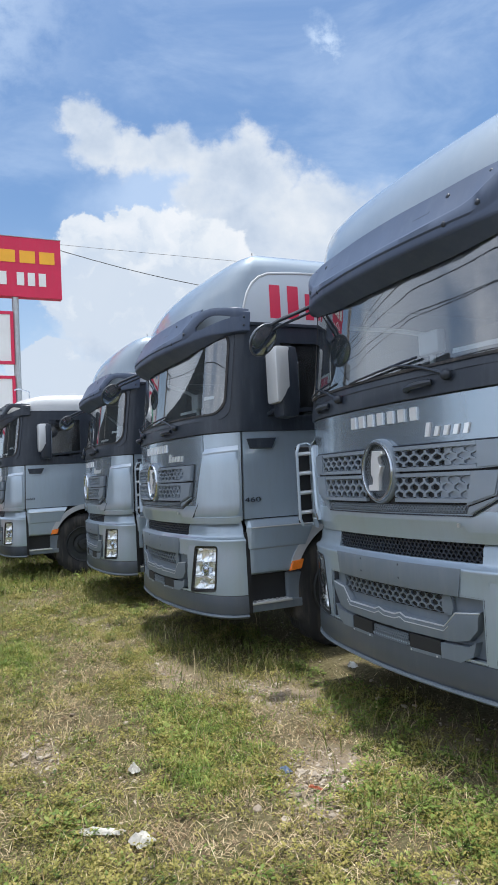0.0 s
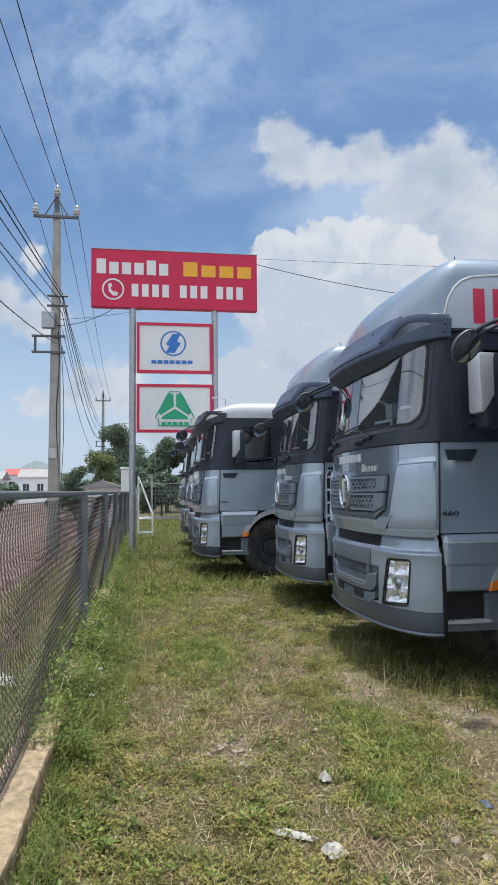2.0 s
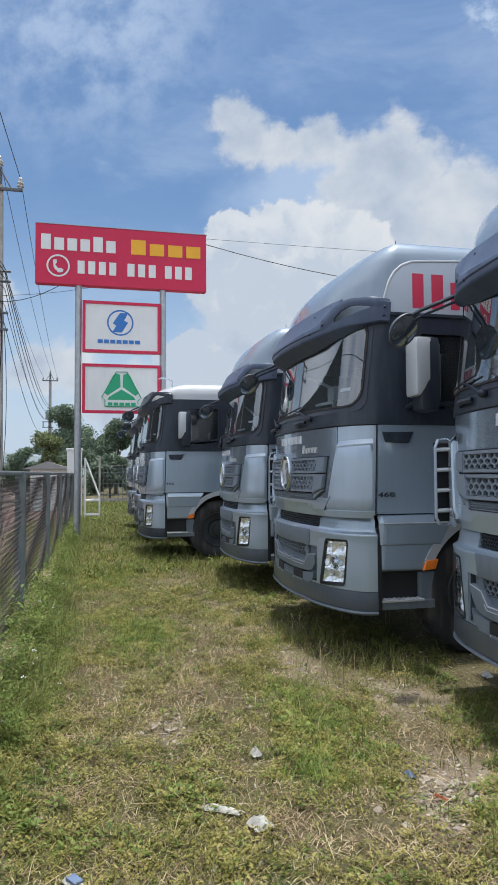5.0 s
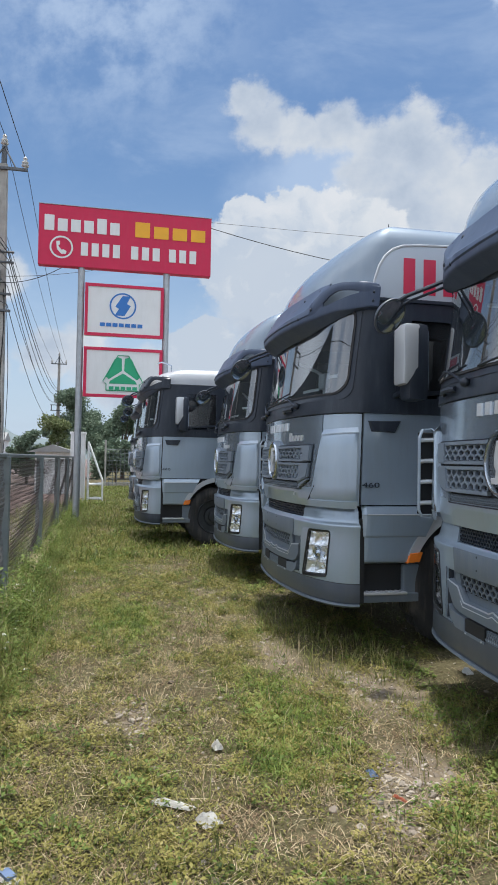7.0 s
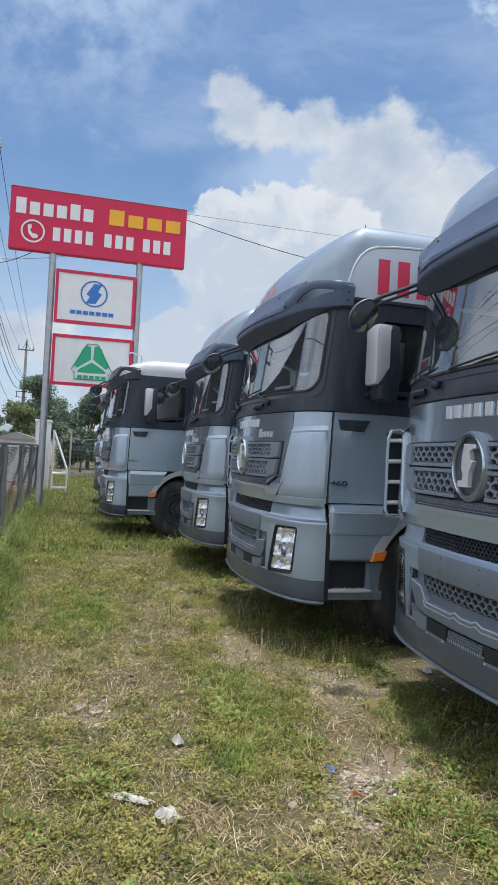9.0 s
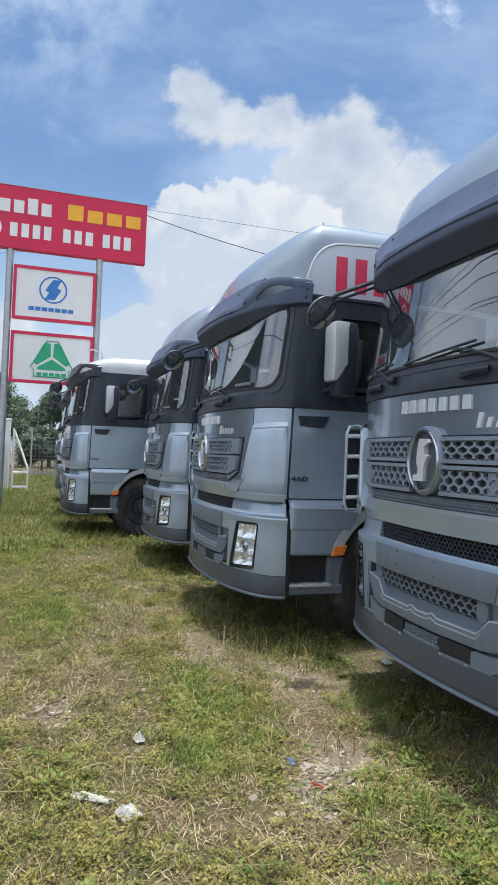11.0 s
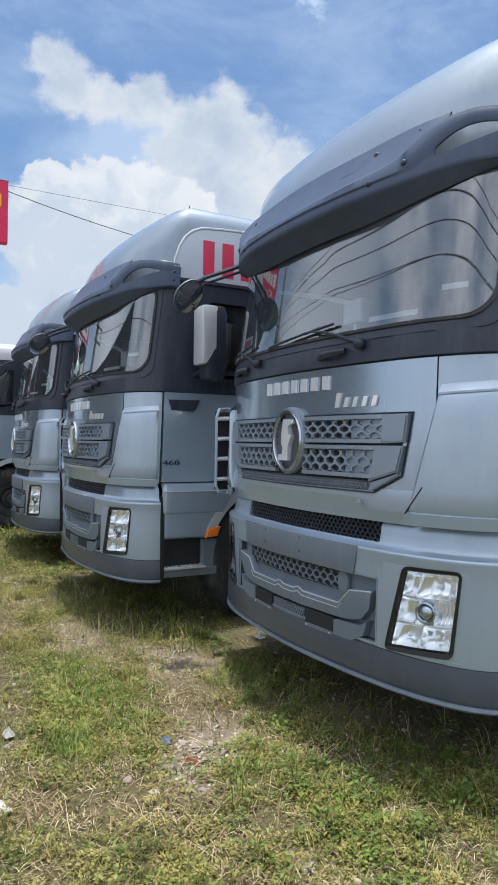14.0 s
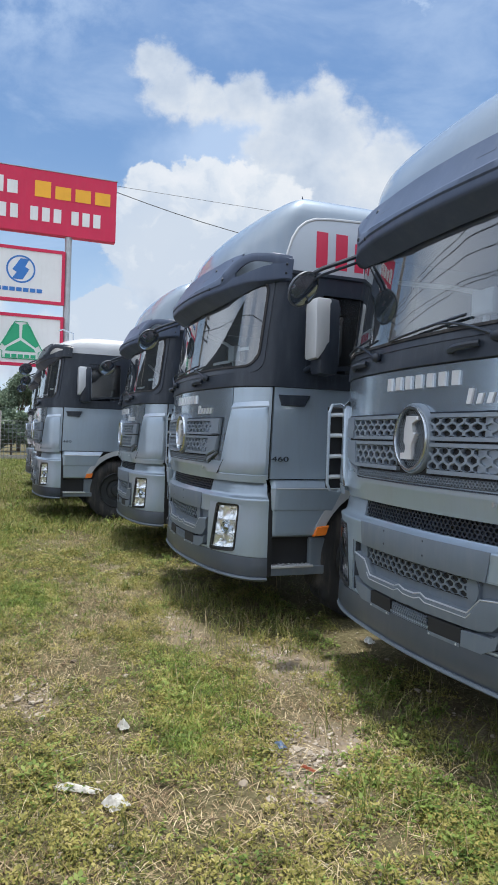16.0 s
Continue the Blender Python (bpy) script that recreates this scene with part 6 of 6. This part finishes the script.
LUSH = [(-3.3, -1.88, .75, .26, .9), (-.95, -.90, .62, .22, .9), (-3.4, -2.75, 1.6, .22, .7), (1.0, -.32, .42, .17, .9), (.62, -.38, .3, .16, .6),
        (1.1, .37, .4, .3, .5), (-.25, -1.15, .3, .12, .5), (-7.0, -2.2, 1.5, .4, .5), (1.9, -1.2, .4, .25, .6)]


def bare(x, y):
    """How bare the soil is, 0 to 1."""
    v = noise.noise(Vector((x * .55 + 3, y * .8, 1.5))) * .28 + noise.noise(Vector((x * 2.3, y * 2.9, 7))) * .45
    under = .5 if y > .35 else 0.0
    return v + hump(x, y, BARE) + under - .50 - .6 * hump(x, y, LUSH)


def lush(x, y):
    v = .8 * noise.noise(Vector((x * .7 - 8, y * 1.1 + 4, 2.5))) + .7 * noise.noise(Vector((x * 2.6, y * 3.4, 12.5)))
    edge = max(0, 1 - abs(y + 2.75) / .45) * .3
    return v + edge + hump(x, y, LUSH)


def leafy_clump(name, cols, rough=0.6, trans=0.3, size=6.0, share=.5):
    """Leaf colour that changes from clump to clump and a little from leaf to leaf."""
    m = bpy.data.materials.new(name)
    m.use_nodes = True
    q = G(m.node_tree)
    geo = q.n("ShaderNodeNewGeometry")
    pos = q.noise(geo.outputs["Position"], size, 2.0, 0.5)
    k = q.math("ADD", q.math("MULTIPLY", geo.outputs["Random Per Island"], 1 - share),
               q.math("MULTIPLY", q.map(pos.outputs[0], .3, .7, smooth=False), share))
    c = q.ramp(k, *[(i / (len(cols) - 1) * 0.8 + 0.1, v) for i, v in enumerate(cols)])
    d = q.n("ShaderNodeBsdfPrincipled", {"Base Color": c, "Roughness": rough, "Specular IOR Level": 0.3})
    t = q.n("ShaderNodeBsdfTranslucent", {0: c})
    q.n("ShaderNodeOutputMaterial", {0: q.n("ShaderNodeMixShader", {0: trans, 1: d, 2: t})})
    return m


M_BLADE = leafy_clump("grass_blade", [(.05, .066, .016), (.118, .146, .032), (.215, .228, .060), (.33, .305, .125)])
M_STRAW = leafy_clump("straw", [(.13, .085, .045), (.30, .215, .12), (.46, .37, .225), (.60, .52, .345)], .8, .15, 4.0, .35)
M_HERB = leafy_clump("yellow_green_herb", [(.075, .074, .020), (.180, .172, .040), (.295, .265, .072), (.42, .36, .145)])
M_BROAD = leafy_clump("broad_green_leaf", [(.040, .066, .015), (.098, .152, .028), (.175, .240, .052), (.275, .32, .09)])
M_FRESH = leafy_clump("fresh_grass", [(.06, .095, .018), (.125, .185, .034), (.225, .295, .06), (.36, .41, .12)])
M_DEAD = leafy_clump("dead_brown_leaf", [(.075, .05, .03), (.15, .105, .065), (.28, .20, .13)], .9, .1)


def mesh_from(name, verts, sizes, index, mat, label):
    me = bpy.data.meshes.new(name)
    me.vertices.add(len(verts))
    me.vertices.foreach_set("co", verts.astype(np.float32).ravel())
    me.loops.add(len(index))
    me.loops.foreach_set("vertex_index", index.astype(np.int32))
    me.polygons.add(len(sizes))
    me.polygons.foreach_set("loop_start", np.concatenate([[0], np.cumsum(sizes)[:-1]]).astype(np.int32))
    me.update()
    me.validate()
    return tagged(link(name, me, mat), label, "grass", kind="stuff")


class Cover:
    """Gathers many leaves or blades into one mesh."""

    def __init__(self, seed):
        self.r = np.random.RandomState(seed)
        self.leaf, self.blade = [], []

    def mounds(self, c, n, spread, rise, length, width, elev=(-.2, .7)):
        """c: rows of x, y, z, scale; n leaves on a low dome round each."""
        c = np.repeat(np.array(c, float).reshape(-1, 4), n, 0)
        if not len(c):
            return
        r, k = self.r, c[:, 3]
        m = len(c)
        u, a = np.sqrt(r.rand(m)), r.rand(m) * 2 * math.pi
        base = c[:, :3] + np.stack([u * spread * k * np.cos(a), u * spread * k * np.sin(a), rise * k * (1 - u * u) * (.25 + .75 * r.rand(m))], 1)
        az = a + r.normal(size=m) * .8
        e = elev[0] + (elev[1] - elev[0]) * r.rand(m)
        L = length * (.55 + .9 * r.rand(m)) * np.minimum(k, 1.5)
        d = np.stack([np.cos(e) * np.cos(az), np.cos(e) * np.sin(az), np.sin(e)], 1) * L[:, None]
        s = np.stack([-np.sin(az), np.cos(az), .5 * (r.rand(m) - .5)], 1) * (width * (.6 + .8 * r.rand(m)) * np.minimum(k, 1.5) * .5)[:, None]
        mid = base + d * .5 + np.array([0, 0, 1.0]) * (L * .10)[:, None]
        self.leaf.append(np.stack([base, mid + s, base + d, mid - s], 1).reshape(-1, 3))

    def tufts(self, c, n, spread, length, width, lean=(.1, .8), droop=.5):
        """c: rows of x, y, z, scale; n arching blades from each foot."""
        c = np.repeat(np.array(c, float).reshape(-1, 4), n, 0)
        if not len(c):
            return
        r, k = self.r, c[:, 3]
        m = len(c)
        a = r.rand(m) * 2 * math.pi
        foot = c[:, :3] + np.stack([r.normal(size=m) * spread * k, r.normal(size=m) * spread * k, np.zeros(m)], 1)
        t = lean[0] + (lean[1] - lean[0]) * r.rand(m)
        L = length * (.45 + .8 * r.rand(m)) * k
        out = np.stack([np.cos(a), np.sin(a), np.zeros(m)], 1)
        upv = np.array([0, 0, 1.0])
        d1 = out * np.sin(t)[:, None] + upv * np.cos(t)[:, None]
        t2 = np.minimum(t + droop * (.4 + .9 * r.rand(m)), 1.75)
        d2 = out * np.sin(t2)[:, None] + upv * np.cos(t2)[:, None]
        mid = foot + d1 * (L * .5)[:, None]
        tip = mid + d2 * (L * .5)[:, None]
        b = a + math.pi / 2 + r.normal(size=m) * .5
        s = np.stack([np.cos(b), np.sin(b), np.zeros(m)], 1) * (width * (.6 + .8 * r.rand(m)) * .5)[:, None]
        self.blade.append(np.stack([foot - s * .6, foot + s * .6, mid + s, mid - s, tip], 1).reshape(-1, 3))

    def build(self, name, mat, label):
        lv = np.concatenate(self.leaf) if self.leaf else np.zeros((0, 3))
        bv = np.concatenate(self.blade) if self.blade else np.zeros((0, 3))
        nl, nb = len(lv) // 4, len(bv) // 5
        q = np.arange(nb)[:, None] * 5 + len(lv) + np.array([0, 1, 2, 3, 3, 2, 4])
        index = np.concatenate([np.arange(4 * nl), q.ravel()])
        sizes = np.concatenate([np.full(nl, 4), np.tile([4, 3], nb)])
        return mesh_from(name, np.concatenate([lv, bv]), sizes, index, mat, label)


rng = random.Random(11)
grass, straw, herb, broad, dead, fresh_grass = [Cover(k) for k in (1, 2, 3, 4, 5, 7)]


def scatter(count, x0, x1, y0, y1, power=1.0):
    """Random places, crowded towards x0."""
    for _ in range(count):
        x, y = x0 + (x1 - x0) * rng.random() ** power, rng.uniform(y0, y1)
        yield x, y, ground_z(x, y) - .004, bare(x, y), lush(x, y)


def fresh(x, y):
    return noise.noise(Vector((x * 1.3 + 5, y * 1.7, 21))) + .6 * noise.noise(Vector((x * 4.1, y * 4.7, 17)))


# short matted cover: blades and straw, thin on the bare ground
mat_g, mat_s, mat_d = [], [], []


def below(x, y):
    """Whether a place lies below or close before a truck's front."""
    return y > (-.08 if x > -1.6 else -.58 if x > -8.2 else -1.6)


for x, y, z, b, l in scatter(40000, 2.4, -20.0, -2.95, 1.0, 1.8):
    if rng.random() < .12 + b * 1.4 - l * .35:
        continue
    if below(x, y) and rng.random() < .82:
        continue
    k = rng.uniform(.7, 1.3) * (1 + max(0.0, 1.0 - x) * .035)
    v = rng.random() + .5 * fresh(x, y)
    (mat_g if v > (.62 if x > -1.5 else .42) - l * .6 else mat_s if v > .18 else mat_d).append((x, y, z, k))
far_g, far_s, far_h = [], [], []
for x, y, z, b, l in scatter(9000, 2.3, 9.0, -2.95, 3.6, 1.3):
    v = rng.random() + .5 * fresh(x, y)
    (far_g if v > .45 else far_s if v > .15 else far_h).append((x, y, z, rng.uniform(1.1, 1.9)))
grass.tufts(far_g, 6, .05, .055, .006, (.3, 1.3), .6)
straw.tufts(far_s, 6, .06, .055, .005, (.7, 1.5), .4)
herb.mounds(far_h, 8, .06, .03, .028, .016)
grass.tufts(mat_g, 8, .032, .050, .0042, (.3, 1.3), .6)
straw.tufts(mat_s, 9, .040, .055, .0034, (.7, 1.5), .4)
dead.mounds(mat_d, 9, .050, .018, .020, .006, (-.3, .5))

# bright grass in the lush spots
spots, shade = [], []
for k in range(2300):
    sa, sb, ra, rb, w = rng.choices(LUSH, [q[2] * q[3] * q[4] + .05 for q in LUSH])[0]
    x, y = rng.gauss(sa, ra * .62), rng.gauss(sb, rb * .72)
    (spots if sa < .3 else shade).append((x, y, ground_z(x, y) - .004, rng.uniform(.6, 1.3) * (1.0 if sa < .3 else .8)))
fresh_grass.tufts(spots, 11, .035, .075, .0050, (.25, 1.2), .7)
broad.mounds(spots[::3], 10, .045, .05, .022, .010)
broad.mounds(shade[::2], 24, .050, .050, .018, .010)
herb.mounds(shade[1::2], 26, .050, .045, .015, .009)

# low yellow-green herbs in small domes
dome, dome_far, leafy_spots = [], [], []
for x, y, z, b, l in scatter(15000, 2.4, -11.0, -2.93, .55, 1.25):
    f = fresh(x, y)
    near = .22 if (x > -1.2 and y < -.55) else 0.0
    if rng.random() > .30 + near + .75 * f + .3 * l - 1.25 * max(0, b):
        continue
    k = rng.uniform(.6, 1.5)
    (dome if x > -4.0 else dome_far).append((x, y, z, k))
    if rng.random() < .12 + .3 * max(0, l):
        leafy_spots.append((x + rng.gauss(0, .05), y + rng.gauss(0, .05), z, rng.uniform(.6, 1.3)))
herb.mounds(dome, 38, .055, .050, .0145, .0085)
herb.mounds(dome_far, 20, .075, .050, .022, .013)
herb.tufts(dome[::2], 5, .03, .075, .0022, (.05, .7), .5)
broad.mounds(leafy_spots, 26, .055, .065, .022, .012)

# broad-leaved weeds in front of the end truck and in its shade
weeds = []
for cx, cy, sx_, sy_, n, lo, hi in ((.92, -.25, .30, .14, 26, .5, 1.2), (.36, -.06, .24, .12, 22, .5, 1.1), (-.45, .10, .22, .10, 26, .6, 1.2), (1.05, .30, .28, .24, 30, .5, 1.2),
                                    (.55, .25, .4, .2, 26, .5, 1.0), (1.45, -.55, .3, .2, 20, .5, 1.1), (.55, -.55, .3, .12, 18, .6, 1.1), (-1.9, .25, .5, .12, 26, .6, 1.2),
                                    (-4.9, -.25, .5, .15, 26, .6, 1.2), (-.1, -2.55, .35, .14, 30, .6, 1.1)):
    for k in range(n):
        x, y = rng.gauss(cx, sx_), rng.gauss(cy, sy_)
        weeds.append((x, y, ground_z(x, y) - .004, rng.uniform(lo, hi)))
broad.mounds(weeds, 34, .060, .085, .026, .016, (-.3, .6))
broad.tufts(weeds, 4, .02, .11, .003, (.05, .5), .3)

# upright stalks: dry seed stems and thin green ones, most by the trucks' fronts
stems_d, stems_g = [], []
for x, y, z, b, l in scatter(900, 2.2, -16.0, -2.9, .7, 1.3):
    (stems_d if rng.random() < .7 else stems_g).append((x, y, z, rng.uniform(.6, 1.5)))
for k in range(700):
    tx, ty, w = rng.choice(((0, .05, 1.2), (-3.1, -.40, 1.2), (-6.45, -.42, 1.2), (-9.9, -1.45, 1.2), (-2.2, -.1, .7)))
    x, y = rng.gauss(tx, w * .6), ty + rng.gauss(.0, .20)
    (stems_d if rng.random() < .2 else stems_g).append((x, y, ground_z(x, y), rng.uniform(.5, 1.2)))
straw.tufts(stems_d, 3, .03, .20, .0026, (.05, .9), .6)
grass.tufts(stems_g, 6, .035, .17, .0038, (.05, .7), .5)
# long straws lying on the ground
lying = [(x, y, z + .012, rng.uniform(.6, 1.6)) for x, y, z, b, l in scatter(1500, 2.2, -6.0, -2.8, .2, 1.2) if not below(x, y)]
straw.tufts(lying, 3, .05, .15, .0032, (1.38, 1.56), .12)

# weeds along the kerb and the fence: leafy bushes with a few stems, thin on the open stretch of kerb
hedge, hedge_s, hedge_n = [], [], []
for k in range(6400):
    x = 1.2 - 20.0 * rng.random() ** 1.5
    thick = .85 + .8 * noise.noise(Vector((x * 1.5, 3.1, 5))) + .3 * noise.noise(Vector((x * 5, 1, 8)))
    if x > -.75:
        y, thick = -2.88 + abs(rng.gauss(0, .08)), thick * .28
    else:
        y = rng.gauss(-2.90, .17)
    if rng.random() > .35 + thick:
        continue
    z = ground_z(x, y)
    s = rng.uniform(.45, 1.15) * max(.35, min(1.25, thick)) * max(.4, 1.15 - abs(y + 2.95) * 1.4)
    (hedge if rng.random() < .68 else hedge_s).append((x, y, z, s))
    if rng.random() < .40:
        hedge_n.append((x, -3.2 - rng.random() ** 2 * 1.3, z, rng.uniform(.4, 1.1)))
broad.mounds(hedge, 30, .105, .46, .034, .016, (-.4, .8))
grass.tufts(hedge[::2], 4, .05, .46, .0042, (.05, .9), .8)
grass.tufts(hedge_s, 6, .05, .40, .0050, (.15, 1.1), .9)
grass.tufts(hedge_n, 6, .08, .32, .0055, (.1, .9), .9)
broad.mounds(hedge_n[::2], 14, .12, .22, .034, .016, (-.4, .8))
straw.tufts(hedge_s[::3], 4, .05, .46, .0028, (.05, .7), .5)
# small white flower heads in the weeds
heads = [(x + rng.gauss(0, .05), y + rng.gauss(0, .05), z + rng.uniform(.18, .40) * s, 1.0) for x, y, z, s in hedge[::24] if -6 < x < -.9]

# rougher growth between the far trucks and the gate, and thin cover on the rest of the yard
rough = [(x, y, z, rng.uniform(.7, 1.5)) for x, y, z, b, l in scatter(2600, -7.0, -33.0, -3.0, 1.2)]
grass.tufts(rough, 9, .09, .15, .012, (.05, .9), .6)
broad.mounds(rough[::3], 14, .12, .10, .05, .03)
verge = []
for x, y, z, b, l in scatter(4500, 11.0, -22.0, -2.9, 9.0):
    if (x > 2.0 or y > .9) and rng.random() > .25 + b * 1.4:
        verge.append((x, y, z, rng.uniform(.7, 1.5)))
grass.tufts(verge[::2], 12, .10, .075, .008, (.3, 1.3), .6)
straw.tufts(verge[1::2], 12, .10, .075, .006, (.5, 1.4), .4)

grass.build("grass", M_BLADE, "short patchy green grass over the yard")
fresh_grass.build("fresh_grass", M_FRESH, "lush bright green grass in scattered patches")
straw.build("dry_grass", M_STRAW, "dry straw-coloured grass among the green")
herb.build("herbs", M_HERB, "low yellow-green creeping herbs in small mounds")
broad.build("weeds", M_BROAD, "broad-leaved bright green weeds in clumps")
dead.build("dead_leaves", M_DEAD, "matted dead brown leaves on the soil")
flowers = Cover(6)
flowers.mounds(heads, 7, .012, .008, .009, .008)
flowers.build("flower_heads", M_PAPER, "tiny white flower heads in the weeds by the fence")

# loose stones
verts, faces = [], []
ico = bmesh.new()
bmesh.ops.create_icosphere(ico, subdivisions=1, radius=1)
iv = [v.co.copy() for v in ico.verts]
ifc = [[v.index for v in f.verts] for f in ico.faces]
ico.free()
for k in range(17000):
    x = 2.2 - 9 * rng.random() ** 1.5
    y = rng.uniform(-2.8, .9)
    if k % 5 < 2:
        sa, sb, ra, rb, _ = rng.choice(BARE)
        x, y = rng.gauss(sa, ra * 1.1), rng.gauss(sb, rb * 1.2)
    if (bare(x, y) < .0 and rng.random() < .85) or (below(x, y) and rng.random() < .85):
        continue
    r = rng.uniform(.003, .011) * (2.2 if rng.random() < .10 else 1)
    sc = Vector((rng.uniform(.7, 1.4), rng.uniform(.7, 1.4), rng.uniform(.35, .75))) * r
    b0 = len(verts)
    rot = Euler((rng.uniform(-.4, .4), rng.uniform(-.4, .4), rng.uniform(0, 6))).to_matrix()
    z = ground_z(x, y)
    for v in iv:
        w = rot @ Vector((v.x * sc.x, v.y * sc.y, v.z * sc.z)) * (1 + .2 * rng.uniform(-1, 1))
        verts.append((x + w.x, y + w.y, z + w.z + r * .2))
    faces += [[b0 + i for i in f] for f in ifc]
stone_mat = leafy("pebbles", [(.15, .12, .09), (.26, .22, .175), (.45, .40, .33)], .95, 0.0)
me = bpy.data.meshes.new("gravel")
me.from_pydata(verts, [], faces)
tagged(link("gravel", me, stone_mat), "loose grey and brown gravel on bare soil", "gravel", kind="stuff")


def scrap(name, x, y, w, d, h, mat, label, seed, turn=0):
    """A small crumpled sheet or bag, heaped up in the middle with soft folds."""
    rs = random.Random(seed)
    bm = bmesh.new()
    n = 10
    off = Vector((seed * 3.1, seed * 1.7, 0))
    g3 = []
    for j in range(n + 1):
        row = []
        for i in range(n + 1):
            u, v = 2 * i / n - 1, 2 * j / n - 1
            fold = noise.noise(Vector((u * 1.6, v * 1.6, 0)) + off)
            r = min(1.0, max(abs(u), abs(v)))
            rag = 1 + .18 * noise.noise(Vector((u * 2.5, v * 2.5, 4)) + off)
            row.append(bm.verts.new((w * .5 * u * rag, d * .5 * v * rag, h * max(.06, (1 - r * r) * .75 + fold * .45) + h * .10 * rs.random())))
        g3.append(row)
    for j in range(n):
        for i in range(n):
            bm.faces.new((g3[j][i], g3[j][i + 1], g3[j + 1][i + 1], g3[j + 1][i]))
    bmesh.ops.solidify(bm, geom=bm.faces[:], thickness=.002)
    ob = part(name, bm, mat, None, "", True)
    ob.matrix_world = pose(x, y, ground_z(x, y) + .012, 0, 0, turn)
    return tagged(ob, label, "litter")


M_RAG = principled("dirty_white_plastic", (.70, .69, .65), .55, 0, .12, 30, 100, 0, dirt=(.34, .30, .23), dirt_amount=.5)
M_BAGBLUE = principled("blue_plastic", (.14, .20, .32), .5, 0, .2, 20, 100, 0)
M_BAGRED = principled("red_plastic", (.42, .11, .05), .5, 0, .2, 20, 100, 0)
scrap("plastic_bag", .30, -1.58, .10, .09, .05, M_RAG, "crumpled white plastic bag on the grass", 1, 20)
scrap("paper_scrap", .12, -1.72, .20, .05, .025, M_RAG, "torn white paper strip on the grass", 2, 60)
scrap("paper_scrap", -.41, -1.43, .06, .05, .05, M_RAG, "crumpled pale paper on the grass", 3, 10)
scrap("plastic_wrapper", .01, -.72, .08, .04, .02, M_BAGBLUE, "crumpled blue plastic wrapper", 4, 0)
scrap("plastic_wrapper", .29, -.70, .08, .02, .015, M_BAGRED, "small red plastic strip", 5, 30)
wrap = scrap("food_wrapper", .55, -2.36, .13, .055, .02, M_RAG, "flattened white and blue wrapper in the weeds", 9, 35)
bm = box(bmesh.new(), (-.035, -.018, .0), (.03, .018, .0225))
part("label_panel", bm, M_BAGBLUE, wrap)
scrap("paper_scrap", -1.36, .60, .08, .06, .05, M_PAPER, "crumpled white paper under a truck", 6, 0)
for k, (x, y) in enumerate(((1.2, -3.45), (.4, -3.6), (-.3, -3.4), (-1.4, -3.7), (1.6, -3.8), (-2.6, -3.6), (.9, -3.3))):
    scrap("plastic_bag", x, y, rng.uniform(.2, .5), rng.uniform(.15, .4), .10, M_RAG, "dirty white plastic rubbish beyond the fence", 20 + k, k * 40)
